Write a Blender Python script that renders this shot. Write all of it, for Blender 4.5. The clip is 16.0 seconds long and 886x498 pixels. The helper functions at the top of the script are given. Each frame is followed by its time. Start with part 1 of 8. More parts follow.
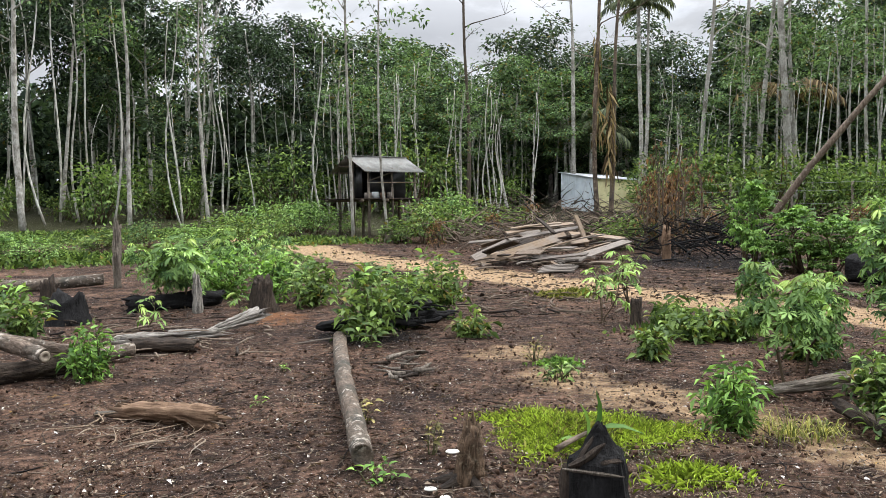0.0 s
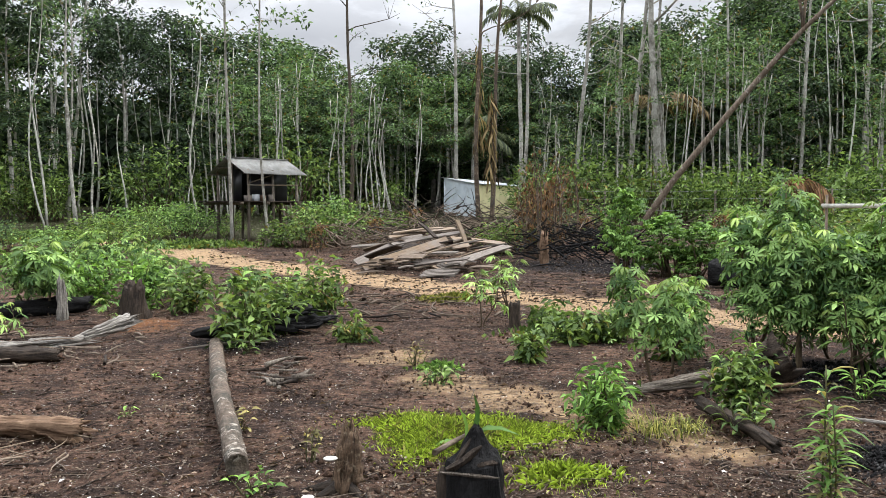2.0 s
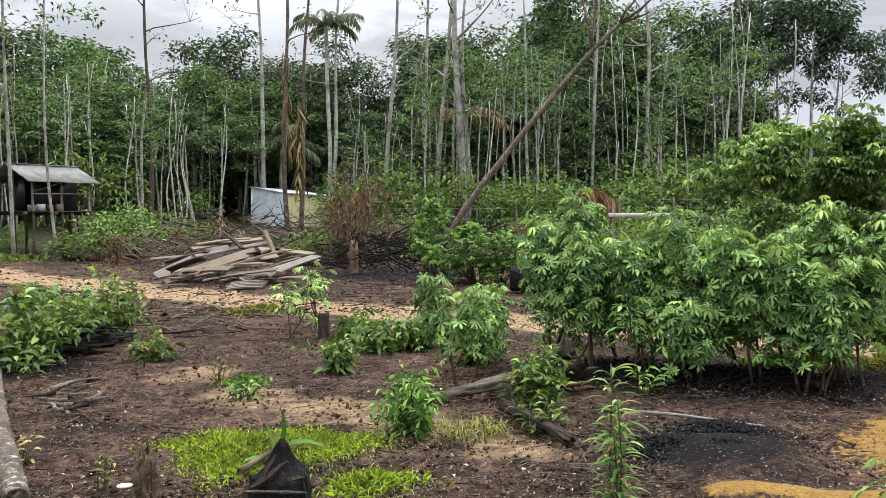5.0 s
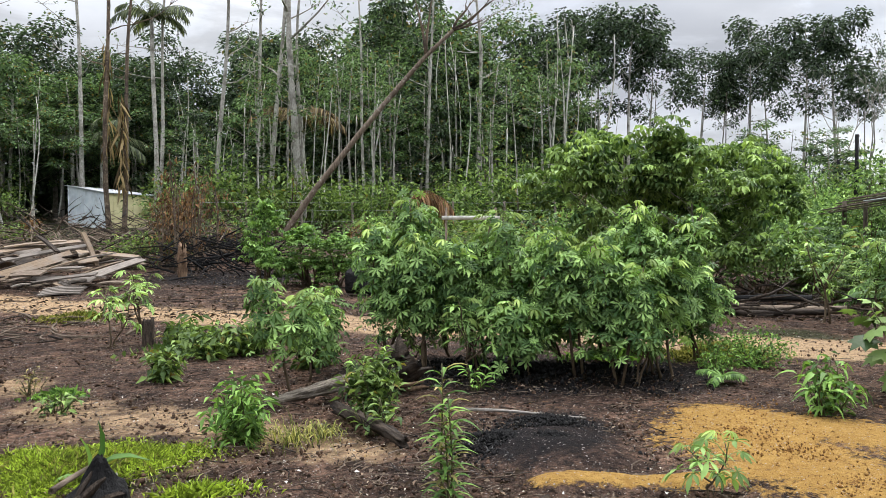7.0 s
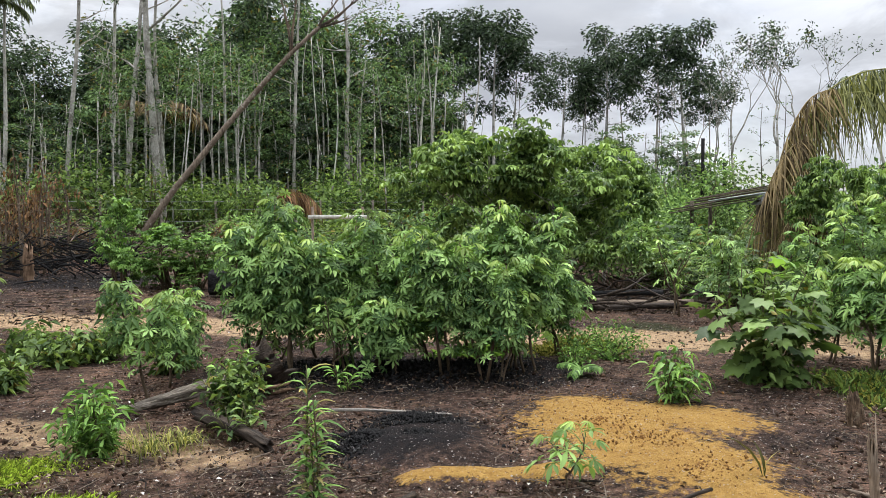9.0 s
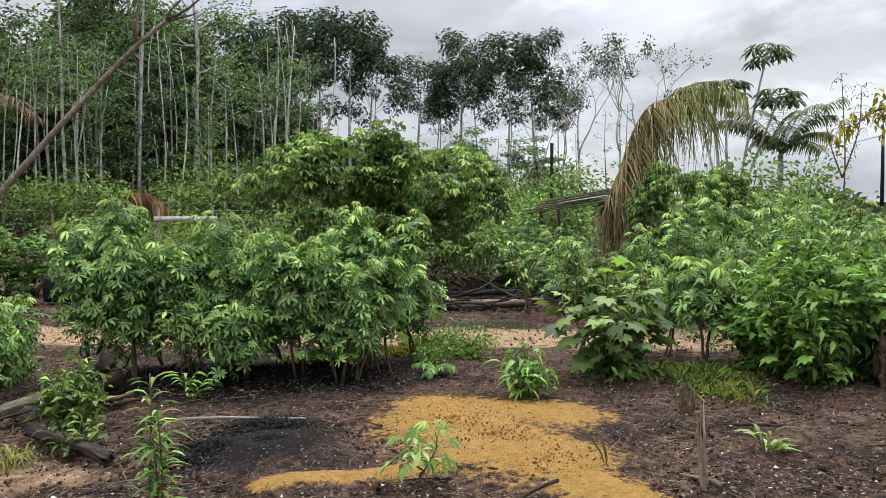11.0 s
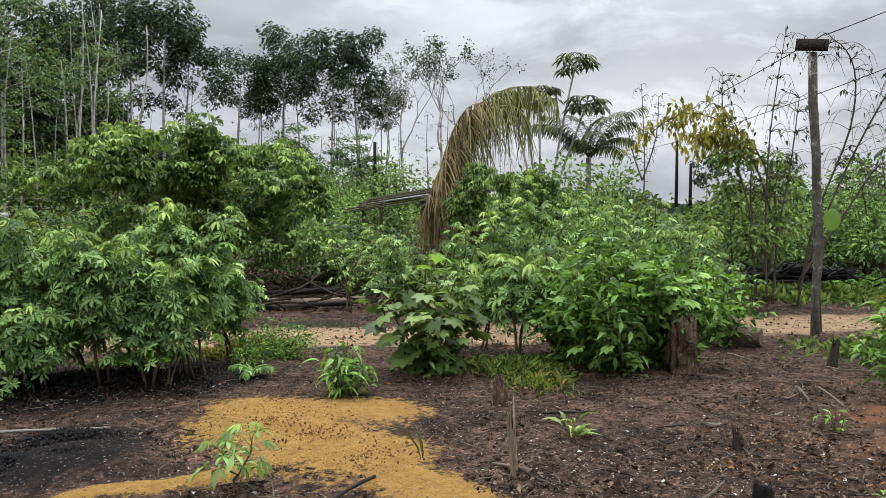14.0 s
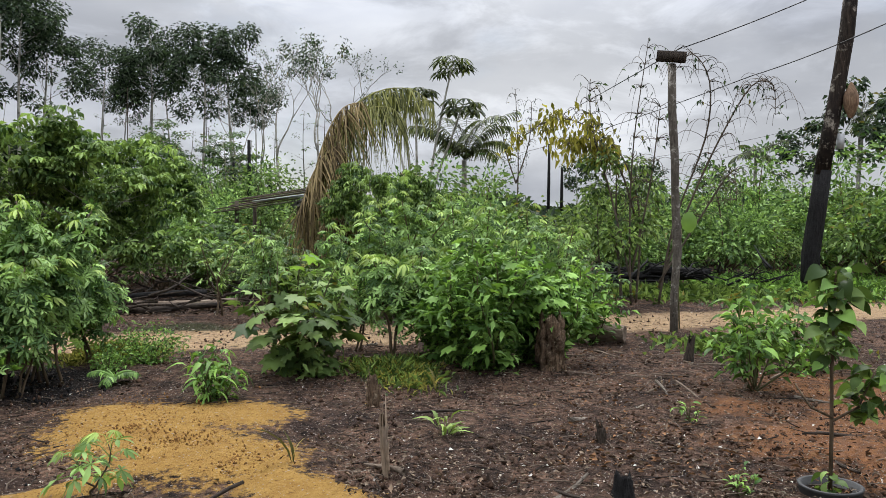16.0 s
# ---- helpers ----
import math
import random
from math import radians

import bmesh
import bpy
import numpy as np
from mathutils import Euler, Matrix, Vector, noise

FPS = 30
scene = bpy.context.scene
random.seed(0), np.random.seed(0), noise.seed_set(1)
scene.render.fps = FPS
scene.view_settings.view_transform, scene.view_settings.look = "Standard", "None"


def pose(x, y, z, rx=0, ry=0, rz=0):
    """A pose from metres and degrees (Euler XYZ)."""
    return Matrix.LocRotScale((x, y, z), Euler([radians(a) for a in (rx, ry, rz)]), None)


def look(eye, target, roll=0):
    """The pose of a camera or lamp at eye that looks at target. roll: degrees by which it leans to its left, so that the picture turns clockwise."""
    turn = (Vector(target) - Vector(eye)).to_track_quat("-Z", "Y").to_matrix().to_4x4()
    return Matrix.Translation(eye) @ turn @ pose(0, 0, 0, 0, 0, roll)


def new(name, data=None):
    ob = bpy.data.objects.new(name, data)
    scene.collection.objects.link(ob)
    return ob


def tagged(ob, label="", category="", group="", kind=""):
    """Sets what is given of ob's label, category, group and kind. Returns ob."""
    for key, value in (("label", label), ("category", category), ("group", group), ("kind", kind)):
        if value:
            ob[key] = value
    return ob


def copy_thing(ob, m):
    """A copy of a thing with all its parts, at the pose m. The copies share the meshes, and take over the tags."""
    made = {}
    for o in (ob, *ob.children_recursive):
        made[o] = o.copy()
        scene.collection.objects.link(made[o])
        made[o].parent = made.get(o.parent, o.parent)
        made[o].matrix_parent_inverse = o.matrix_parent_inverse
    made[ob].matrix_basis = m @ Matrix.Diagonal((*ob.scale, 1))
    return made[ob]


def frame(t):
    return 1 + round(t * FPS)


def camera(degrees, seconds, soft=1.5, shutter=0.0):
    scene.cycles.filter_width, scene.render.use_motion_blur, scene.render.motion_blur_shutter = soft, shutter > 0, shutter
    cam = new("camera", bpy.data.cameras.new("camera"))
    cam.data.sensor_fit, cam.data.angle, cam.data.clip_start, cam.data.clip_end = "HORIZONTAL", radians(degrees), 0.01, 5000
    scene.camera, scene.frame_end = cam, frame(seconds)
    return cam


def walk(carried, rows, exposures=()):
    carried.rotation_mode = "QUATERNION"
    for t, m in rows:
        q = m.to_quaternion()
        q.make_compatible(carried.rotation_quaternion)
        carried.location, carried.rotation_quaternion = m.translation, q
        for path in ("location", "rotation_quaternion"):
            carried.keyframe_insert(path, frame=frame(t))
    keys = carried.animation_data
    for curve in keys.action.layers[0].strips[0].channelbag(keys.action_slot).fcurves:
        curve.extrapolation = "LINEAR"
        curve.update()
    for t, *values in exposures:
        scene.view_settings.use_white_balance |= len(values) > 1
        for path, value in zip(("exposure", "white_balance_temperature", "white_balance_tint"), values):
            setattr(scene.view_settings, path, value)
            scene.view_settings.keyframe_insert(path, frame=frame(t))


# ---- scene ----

# camera: a slow pan to the right from one standing place
cam = camera(56.8, 16.0, soft=0.6)
PATH = [
    (0, -0.083, 0.041, 1.534, 0.00, -3.12, -0.72),
    (0.5, -0.077, 0.040, 1.535, -1.85, -3.07, -0.53),
    (1, -0.072, 0.039, 1.537, -4.07, -3.01, -0.43),
    (1.5, -0.066, 0.038, 1.538, -6.21, -2.96, -0.24),
    (2, -0.060, 0.036, 1.540, -8.15, -2.89, -0.10),
    (2.5, -0.055, 0.035, 1.541, -9.82, -2.81, 0.05),
    (3, -0.049, 0.033, 1.542, -11.61, -2.73, 0.20),
    (3.5, -0.044, 0.030, 1.543, -13.69, -2.64, 0.34),
    (5.8, -0.021, 0.017, 1.548, -25.91, -2.24, -0.19),
    (6, -0.019, 0.016, 1.548, -27.08, -2.25, -0.05),
    (6.5, -0.014, 0.012, 1.549, -29.99, -2.21, -0.11),
    (7, -0.009, 0.008, 1.549, -32.72, -2.16, -0.02),
    (7.5, -0.005, 0.004, 1.550, -34.91, -2.11, -0.14),
    (8, 0.000, -0.000, 1.550, -37.08, -2.08, -0.16),
    (8.5, 0.004, -0.005, 1.550, -39.43, -2.16, -0.22),
    (9, 0.009, -0.009, 1.550, -41.86, -2.23, -0.09),
    (9.5, 0.013, -0.014, 1.551, -44.43, -2.15, 0.03),
    (9.7, 0.015, -0.016, 1.551, -45.50, -2.11, 0.05),
    (12, 0.033, -0.042, 1.550, -56.07, -2.19, -0.12),
    (12.5, 0.037, -0.049, 1.549, -58.16, -2.16, -0.06),
    (13, 0.041, -0.055, 1.549, -60.46, -2.18, 0.02),
    (13.5, 0.044, -0.062, 1.548, -62.36, -2.11, 0.12),
    (14, 0.048, -0.069, 1.548, -64.07, -2.23, 0.22),
    (14.5, 0.051, -0.076, 1.547, -66.15, -2.36, 0.28),
    (15, 0.054, -0.084, 1.546, -68.32, -2.33, 0.41),
    (15.5, 0.058, -0.092, 1.545, -70.65, -2.22, 0.52),
    (16, 0.061, -0.100, 1.544, -72.61, -2.10, 0.62),
]
walk(cam, [(t, pose(x, y, z, 90 + pitch, 0, yaw) @ pose(0, 0, 0, 0, 0, roll)) for t, x, y, z, yaw, pitch, roll in PATH],
     exposures=[(0, 0.16), (6, 0.14), (9.5, 0.02), (12.5, -0.07), (16, -0.22)])

# ---- sky and light: a bright overcast day ----
SUN_BEARING, SUN_HEIGHT = 72, 56
world = bpy.data.worlds.new("sky")
scene.world = world
world.use_nodes = True
wn, wl = world.node_tree.nodes, world.node_tree.links
wn.clear()


def wnode(kind, **kw):
    n = wn.new(kind)
    for k, v in kw.items():
        n.inputs[k].default_value = v
    return n


w_out = wn.new("ShaderNodeOutputWorld")
w_sky = wn.new("ShaderNodeTexSky")
w_sky.sky_type, w_sky.sun_disc = "NISHITA", False
w_sky.sun_elevation, w_sky.sun_rotation = radians(SUN_HEIGHT), radians(SUN_BEARING)
w_clear = wnode("ShaderNodeBackground", Strength=0.11)
wl.new(w_sky.outputs[0], w_clear.inputs["Color"])
w_co = wn.new("ShaderNodeTexCoord")
w_map = wn.new("ShaderNodeMapping")
w_map.inputs["Scale"].default_value = (1, 1, 2.6)
wl.new(w_co.outputs["Generated"], w_map.inputs["Vector"])
w_n1 = wnode("ShaderNodeTexNoise", Scale=2.3, Detail=8.0, Roughness=0.52, Distortion=0.25)
wl.new(w_map.outputs[0], w_n1.inputs["Vector"])
w_ramp = wn.new("ShaderNodeValToRGB")
w_ramp.color_ramp.elements[0].position, w_ramp.color_ramp.elements[0].color = 0.34, (0.50, 0.53, 0.60, 1)
w_ramp.color_ramp.elements[1].position, w_ramp.color_ramp.elements[1].color = 0.64, (0.74, 0.765, 0.81, 1)
wl.new(w_n1.outputs[0], w_ramp.inputs[0])
w_sep = wn.new("ShaderNodeSeparateXYZ")
wl.new(w_co.outputs["Generated"], w_sep.inputs[0])
w_rise = wn.new("ShaderNodeMapRange")
w_rise.inputs["From Min"].default_value, w_rise.inputs["From Max"].default_value = 0.2, 1.0
w_rise.inputs["To Min"].default_value, w_rise.inputs["To Max"].default_value = 1.0, 5.6
wl.new(w_sep.outputs[2], w_rise.inputs[0])
# thinner, brighter cloud low in the east
w_dot = wn.new("ShaderNodeVectorMath")
w_dot.operation = "DOT_PRODUCT"
w_dot.inputs[1].default_value = (0.960, 0.222, 0.174)
w_warp = wn.new("ShaderNodeVectorMath")
w_warp.operation = "MULTIPLY_ADD"
w_n3 = wnode("ShaderNodeTexNoise", Scale=4.0, Detail=6.0, Roughness=0.55)
wl.new(w_map.outputs[0], w_n3.inputs["Vector"])
wl.new(w_n3.outputs["Color"], w_warp.inputs[0])
w_warp.inputs[1].default_value = (0.5, 0.5, 0.5)
wl.new(w_co.outputs["Generated"], w_warp.inputs[2])
w_nrm = wn.new("ShaderNodeVectorMath")
w_nrm.operation = "ADD"
w_nrm.inputs[1].default_value = (-0.25, -0.25, -0.25)
wl.new(w_warp.outputs[0], w_nrm.inputs[0])
wl.new(w_nrm.outputs[0], w_dot.inputs[0])
w_thin = wn.new("ShaderNodeMapRange")
w_thin.interpolation_type = "SMOOTHSTEP"
for key, v in zip(("From Min", "From Max", "To Min", "To Max"), (0.93, 1.0, 1.0, 1.14)):
    w_thin.inputs[key].default_value = v
wl.new(w_dot.outputs["Value"], w_thin.inputs[0])
w_n4 = wnode("ShaderNodeTexNoise", Scale=5.5, Detail=7.0, Roughness=0.6, Distortion=0.4)
wl.new(w_map.outputs[0], w_n4.inputs["Vector"])
w_lump = wn.new("ShaderNodeMapRange")
w_lump.interpolation_type = "SMOOTHSTEP"
for key, v in zip(("From Min", "From Max", "To Min", "To Max"), (0.42, 0.6, 0.90, 1.17)):
    w_lump.inputs[key].default_value = v
wl.new(w_n4.outputs[0], w_lump.inputs[0])
w_both = wn.new("ShaderNodeMath")
w_both.operation = "MULTIPLY"
wl.new(w_thin.outputs[0], w_both.inputs[0])
wl.new(w_lump.outputs[0], w_both.inputs[1])
w_str = wn.new("ShaderNodeMath")
w_str.operation = "MULTIPLY"
wl.new(w_rise.outputs[0], w_str.inputs[0])
wl.new(w_both.outputs[0], w_str.inputs[1])
w_cloud = wn.new("ShaderNodeBackground")
wl.new(w_ramp.outputs[0], w_cloud.inputs["Color"])
wl.new(w_str.outputs[0], w_cloud.inputs["Strength"])
w_n2 = wnode("ShaderNodeTexNoise", Scale=3.1, Detail=5.0, Roughness=0.5)
wl.new(w_map.outputs[0], w_n2.inputs["Vector"])
w_cover = wn.new("ShaderNodeMapRange")
w_cover.inputs["From Min"].default_value, w_cover.inputs["From Max"].default_value = 0.30, 0.42
w_cover.inputs["To Min"].default_value, w_cover.inputs["To Max"].default_value = 0.72, 1.0
wl.new(w_n2.outputs[0], w_cover.inputs[0])
w_mix = wn.new("ShaderNodeMixShader")
wl.new(w_cover.outputs[0], w_mix.inputs[0])
wl.new(w_clear.outputs[0], w_mix.inputs[1])
wl.new(w_cloud.outputs[0], w_mix.inputs[2])
wl.new(w_mix.outputs[0], w_out.inputs["Surface"])

sun = new("sun", bpy.data.lights.new("sun", "SUN"))
sun.data.energy, sun.data.angle, sun.data.color = 3.0, radians(10), (1.0, 0.97, 0.94)
sb, sh = radians(SUN_BEARING), radians(SUN_HEIGHT)
sun.matrix_world = look((30 * math.sin(sb) * math.cos(sh), 30 * math.cos(sb) * math.cos(sh), 30 * math.sin(sh)), (0, 0, 0))

# ---- materials ----


class Nodes:
    """A small node-tree writer for one material."""

    def __init__(self, name):
        self.m = bpy.data.materials.new(name)
        self.m.use_nodes = True
        self.t = self.m.node_tree
        self.bsdf = self.t.nodes["Principled BSDF"]
        self.out = self.t.nodes["Material Output"]
        self.co = self.t.nodes.new("ShaderNodeTexCoord").outputs["Object"]

    def link(self, a, b):
        self.t.links.new(a, b)

    def noise(self, scale, detail=4.0, rough=0.55, stretch=None, co=None, distort=0.0):
        n = self.t.nodes.new("ShaderNodeTexNoise")
        n.inputs["Scale"].default_value, n.inputs["Detail"].default_value = scale, detail
        n.inputs["Roughness"].default_value, n.inputs["Distortion"].default_value = rough, distort
        co = co or self.co
        if stretch:
            mp = self.t.nodes.new("ShaderNodeMapping")
            mp.inputs["Scale"].default_value = stretch
            self.link(co, mp.inputs["Vector"])
            co = mp.outputs[0]
        self.link(co, n.inputs["Vector"])
        return n.outputs[0]

    def span(self, value, a, b, lo=0.0, hi=1.0):
        n = self.t.nodes.new("ShaderNodeMapRange")
        for key, v in zip(("From Min", "From Max", "To Min", "To Max"), (a, b, lo, hi)):
            n.inputs[key].default_value = v
        self.link(value, n.inputs[0])
        return n.outputs[0]

    def mix(self, fac, a, b, how="MIX"):
        n = self.t.nodes.new("ShaderNodeMix")
        n.data_type, n.blend_type = "RGBA", how
        for value, socket in ((fac, n.inputs[0]), (a, n.inputs[6]), (b, n.inputs[7])):
            if isinstance(value, (int, float)):
                socket.default_value = value
            elif isinstance(value, tuple):
                socket.default_value = (*value, 1)
            else:
                self.link(value, socket)
        return n.outputs[2]

    def math(self, how, a, b=0.0):
        n = self.t.nodes.new("ShaderNodeMath")
        n.operation = how
        for value, socket in ((a, n.inputs[0]), (b, n.inputs[1])):
            if isinstance(value, (int, float)):
                socket.default_value = value
            else:
                self.link(value, socket)
        return n.outputs[0]

    def attr(self, name):
        n = self.t.nodes.new("ShaderNodeAttribute")
        n.attribute_name = name
        return n.outputs["Fac"]

    def bump(self, height, strength, distance):
        n = self.t.nodes.new("ShaderNodeBump")
        n.inputs["Strength"].default_value, n.inputs["Distance"].default_value = strength, distance
        self.link(height, n.inputs["Height"])
        self.link(n.outputs[0], self.bsdf.inputs["Normal"])
        return n.outputs[0]

    def done(self, colour=None, rough=None, spec=None):
        for value, key in ((colour, "Base Color"), (rough, "Roughness"), (spec, "Specular IOR Level")):
            if value is None:
                continue
            if isinstance(value, (int, float)):
                self.bsdf.inputs[key].default_value = value
            elif isinstance(value, tuple):
                self.bsdf.inputs[key].default_value = (*value, 1)
            else:
                self.link(value, self.bsdf.inputs[key])
        return self.m


def wood_mat(name, dark, light, scale=6.0, stretch=(6, 6, 0.8), rough=0.85, stain=None, bump=0.6, spots=None, spot_scale=9.0):
    """Bark, weathered wood or charred wood: streaks along z, blotches, cracks."""
    n = Nodes(name)
    streak = n.noise(scale, 6.0, 0.65, stretch)
    blotch = n.noise(1.7, 5.0, 0.6)
    fine = n.noise(38.0, 3.0, 0.6)
    c = n.mix(n.span(streak, 0.3, 0.68), dark, light)
    rnd = n.t.nodes.new("ShaderNodeObjectInfo").outputs["Random"]
    c = n.mix(n.span(fine, 0.3, 0.7, 0.0, 0.35), c, dark)
    if stain:
        c = n.mix(n.span(blotch, 0.45, 0.62, 0.0, 0.85), c, stain)
    if spots:
        c = n.mix(n.span(n.noise(spot_scale, 5.0, 0.72), 0.55, 0.66), c, spots)
    c = n.mix(n.span(rnd, 0, 1, 0.0, 0.35), c, tuple(v * 0.5 for v in dark))
    n.bump(n.math("ADD", streak, n.math("MULTIPLY", fine, 0.4)), bump, 0.03)
    return n.done(c, rough, 0.12)


def leaf_mat(name, dark, light, by="island", rough=0.38, through_light=0.27, dry=None, dry_share=0.06):
    """Leaf blades: colour varies from leaf to leaf, the darkest stand in for shaded gaps; light shines through."""
    # forest leaves get more blue than the clearing's plants
    tint = (1.18, 1.22, 1.62) if "forest" in name else (1.38, 1.12, 1.22)
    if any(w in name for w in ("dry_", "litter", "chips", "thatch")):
        tint = (1.05, 1.0, 0.92)
    dark, light = [tuple(a * w for a, w in zip(c, tint)) for c in (dark, light)]
    n = Nodes(name)
    if by == "island":
        rnd = n.t.nodes.new("ShaderNodeNewGeometry").outputs["Random Per Island"]
    else:
        rnd = n.t.nodes.new("ShaderNodeObjectInfo").outputs["Random"]
    # dark end lowered: shade in the gaps between leaves is put into colour
    dark = tuple(0.36 * v for v in dark)
    c = n.mix(n.math("POWER", rnd, 1.5), dark, tuple(1.12 * v for v in light))
    patch = n.noise(2.2, 3.0, 0.6)
    c = n.mix(n.span(patch, 0.3, 0.7, 0.0, 0.45), c, tuple(0.6 * v for v in dark))
    if dry:
        odd = n.math("FRACT", n.math("MULTIPLY", rnd, 37.7))
        c = n.mix(n.math("LESS_THAN", odd, dry_share), c, dry)
    n.done(c, rough + 0.12, 0.13)
    veins = n.noise(30.0, 2.0, 0.5)
    n.bump(veins, 0.25, 0.01)
    tl = n.t.nodes.new("ShaderNodeBsdfTranslucent")
    bright = n.mix(1.0, c, (1.3, 1.32, 0.72), "MULTIPLY")
    n.link(bright, tl.inputs["Color"])
    ms = n.t.nodes.new("ShaderNodeMixShader")
    ms.inputs[0].default_value = through_light
    n.link(n.bsdf.outputs[0], ms.inputs[1])
    n.link(tl.outputs[0], ms.inputs[2])
    n.link(ms.outputs[0], n.out.inputs["Surface"])
    return n.m


M_BARK_PALE = wood_mat("pale_bark", (0.21, 0.195, 0.165), (0.66, 0.64, 0.58), 5.0, (5, 5, 1.5), stain=(0.10, 0.09, 0.07), spots=(0.5, 0.5, 0.46))
M_BARK_WHITE = wood_mat("whitish_thin_bark", (0.34, 0.33, 0.28), (0.80, 0.78, 0.71), 3.0, (4, 4, 1.5), stain=(0.16, 0.15, 0.12))
M_BARK_LOG = wood_mat("grey_brown_log_bark", (0.05, 0.038, 0.029), (0.25, 0.19, 0.145), 9.0, (4, 4, 1.6), stain=(0.05, 0.052, 0.044), spots=(0.44, 0.39, 0.33), bump=0.9, spot_scale=13.0)
M_BARK_DARK = wood_mat("brown_bark", (0.05, 0.04, 0.03), (0.16, 0.13, 0.10), 5.0, (5, 5, 1.2))
M_BARK_BURNT = wood_mat("scorched_bark", (0.05, 0.038, 0.03), (0.27, 0.20, 0.14), 4.0, (5, 5, 0.6), stain=(0.05, 0.04, 0.034), spots=(0.36, 0.29, 0.21))
M_BARK_TORN = wood_mat("torn_brown_wood", (0.035, 0.024, 0.017), (0.33, 0.22, 0.14), 9.0, (9, 9, 0.5), stain=(0.04, 0.028, 0.02), spots=(0.33, 0.26, 0.18), bump=1.0, spot_scale=20.0)
M_POST = wood_mat("weathered_post_bark", (0.05, 0.042, 0.036), (0.26, 0.23, 0.19), 6.0, (5, 5, 1.6), stain=(0.09, 0.075, 0.06), spots=(0.50, 0.47, 0.42), bump=0.9)
M_CHAR = wood_mat("charred_wood", (0.005, 0.005, 0.005), (0.026, 0.025, 0.025), 7.0, (4, 4, 1.0), rough=0.85, bump=0.9)
M_CHAR_BROWN = wood_mat("half_charred_wood", (0.012, 0.01, 0.009), (0.10, 0.075, 0.055), 6.0, (6, 6, 0.9), rough=0.8, stain=(0.012, 0.01, 0.01), bump=0.9)
M_WOOD_GREY = wood_mat("weathered_grey_wood", (0.06, 0.05, 0.041), (0.43, 0.37, 0.30), 9.0, (8, 8, 0.4), bump=1.0, stain=(0.10, 0.08, 0.062))
M_WOOD_BLEACHED = wood_mat("bleached_splintered_wood", (0.10, 0.09, 0.078), (0.56, 0.52, 0.46), 9.0, (8, 8, 0.4), bump=1.0, stain=(0.16, 0.135, 0.11))
M_WOOD_RED = wood_mat("reddish_rotten_wood", (0.09, 0.052, 0.034), (0.33, 0.22, 0.14), 6.0, (8, 8, 0.6), stain=(0.07, 0.045, 0.03))
M_PLANK = wood_mat("sawn_plank_wood", (0.11, 0.078, 0.052), (0.38, 0.285, 0.20), 5.0, (12, 12, 0.6), rough=0.8, stain=(0.24, 0.21, 0.18), bump=0.3)
M_PLANK_GREY = wood_mat("greyed_plank_wood", (0.085, 0.073, 0.062), (0.29, 0.25, 0.215), 5.0, (12, 12, 0.6), rough=0.8, bump=0.3)
M_STICK = wood_mat("dry_stick_wood", (0.10, 0.075, 0.055), (0.28, 0.22, 0.17), 8.0, (5, 5, 1))
M_STEM_GREEN = wood_mat("green_stem", (0.05, 0.05, 0.025), (0.14, 0.13, 0.06), 8.0, (5, 5, 1), rough=0.6, bump=0.2)
M_STEM_BROWN = wood_mat("brown_stem", (0.05, 0.035, 0.022), (0.15, 0.11, 0.07), 8.0, (5, 5, 1), rough=0.7, bump=0.3)
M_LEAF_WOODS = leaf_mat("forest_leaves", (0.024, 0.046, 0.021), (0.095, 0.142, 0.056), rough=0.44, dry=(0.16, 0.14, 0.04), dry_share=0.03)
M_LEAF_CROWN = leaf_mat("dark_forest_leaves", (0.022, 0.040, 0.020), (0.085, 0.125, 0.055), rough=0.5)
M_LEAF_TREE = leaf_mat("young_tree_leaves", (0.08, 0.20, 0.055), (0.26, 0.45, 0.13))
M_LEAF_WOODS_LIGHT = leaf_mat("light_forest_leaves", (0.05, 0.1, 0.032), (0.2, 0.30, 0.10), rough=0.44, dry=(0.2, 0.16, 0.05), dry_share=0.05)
M_LEAF_SHRUB = leaf_mat("shrub_leaves", (0.065, 0.15, 0.042), (0.19, 0.34, 0.09), by="object", dry=(0.2, 0.17, 0.04), dry_share=0.02)
M_LEAF_SHRUB_J = leaf_mat("undergrowth_leaves", (0.065, 0.15, 0.042), (0.19, 0.33, 0.09), dry=(0.2, 0.17, 0.04), dry_share=0.03)
M_LEAF_BRIGHT = leaf_mat("bright_leaves", (0.09, 0.25, 0.05), (0.23, 0.47, 0.1), by="object")
M_LEAF_BRIGHT_J = leaf_mat("bright_undergrowth_leaves", (0.09, 0.24, 0.05), (0.22, 0.45, 0.11))
M_LEAF_YOUNG = leaf_mat("young_cassava_leaves", (0.23, 0.43, 0.09), (0.33, 0.53, 0.15), by="object")
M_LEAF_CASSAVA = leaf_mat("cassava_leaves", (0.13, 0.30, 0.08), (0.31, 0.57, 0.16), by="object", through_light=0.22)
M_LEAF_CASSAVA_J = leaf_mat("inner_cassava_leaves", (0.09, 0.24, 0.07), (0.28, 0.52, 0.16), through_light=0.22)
M_LEAF_OLIVE = leaf_mat("olive_leaves", (0.14, 0.17, 0.05), (0.33, 0.34, 0.12), by="object")
M_LEAF_DRY = leaf_mat("dry_brown_leaves", (0.13, 0.075, 0.045), (0.36, 0.22, 0.13), rough=0.8, through_light=0.2)
M_FROND_DRY = leaf_mat("dry_palm_leaflets", (0.10, 0.07, 0.04), (0.44, 0.35, 0.20), rough=0.7, through_light=0.2)
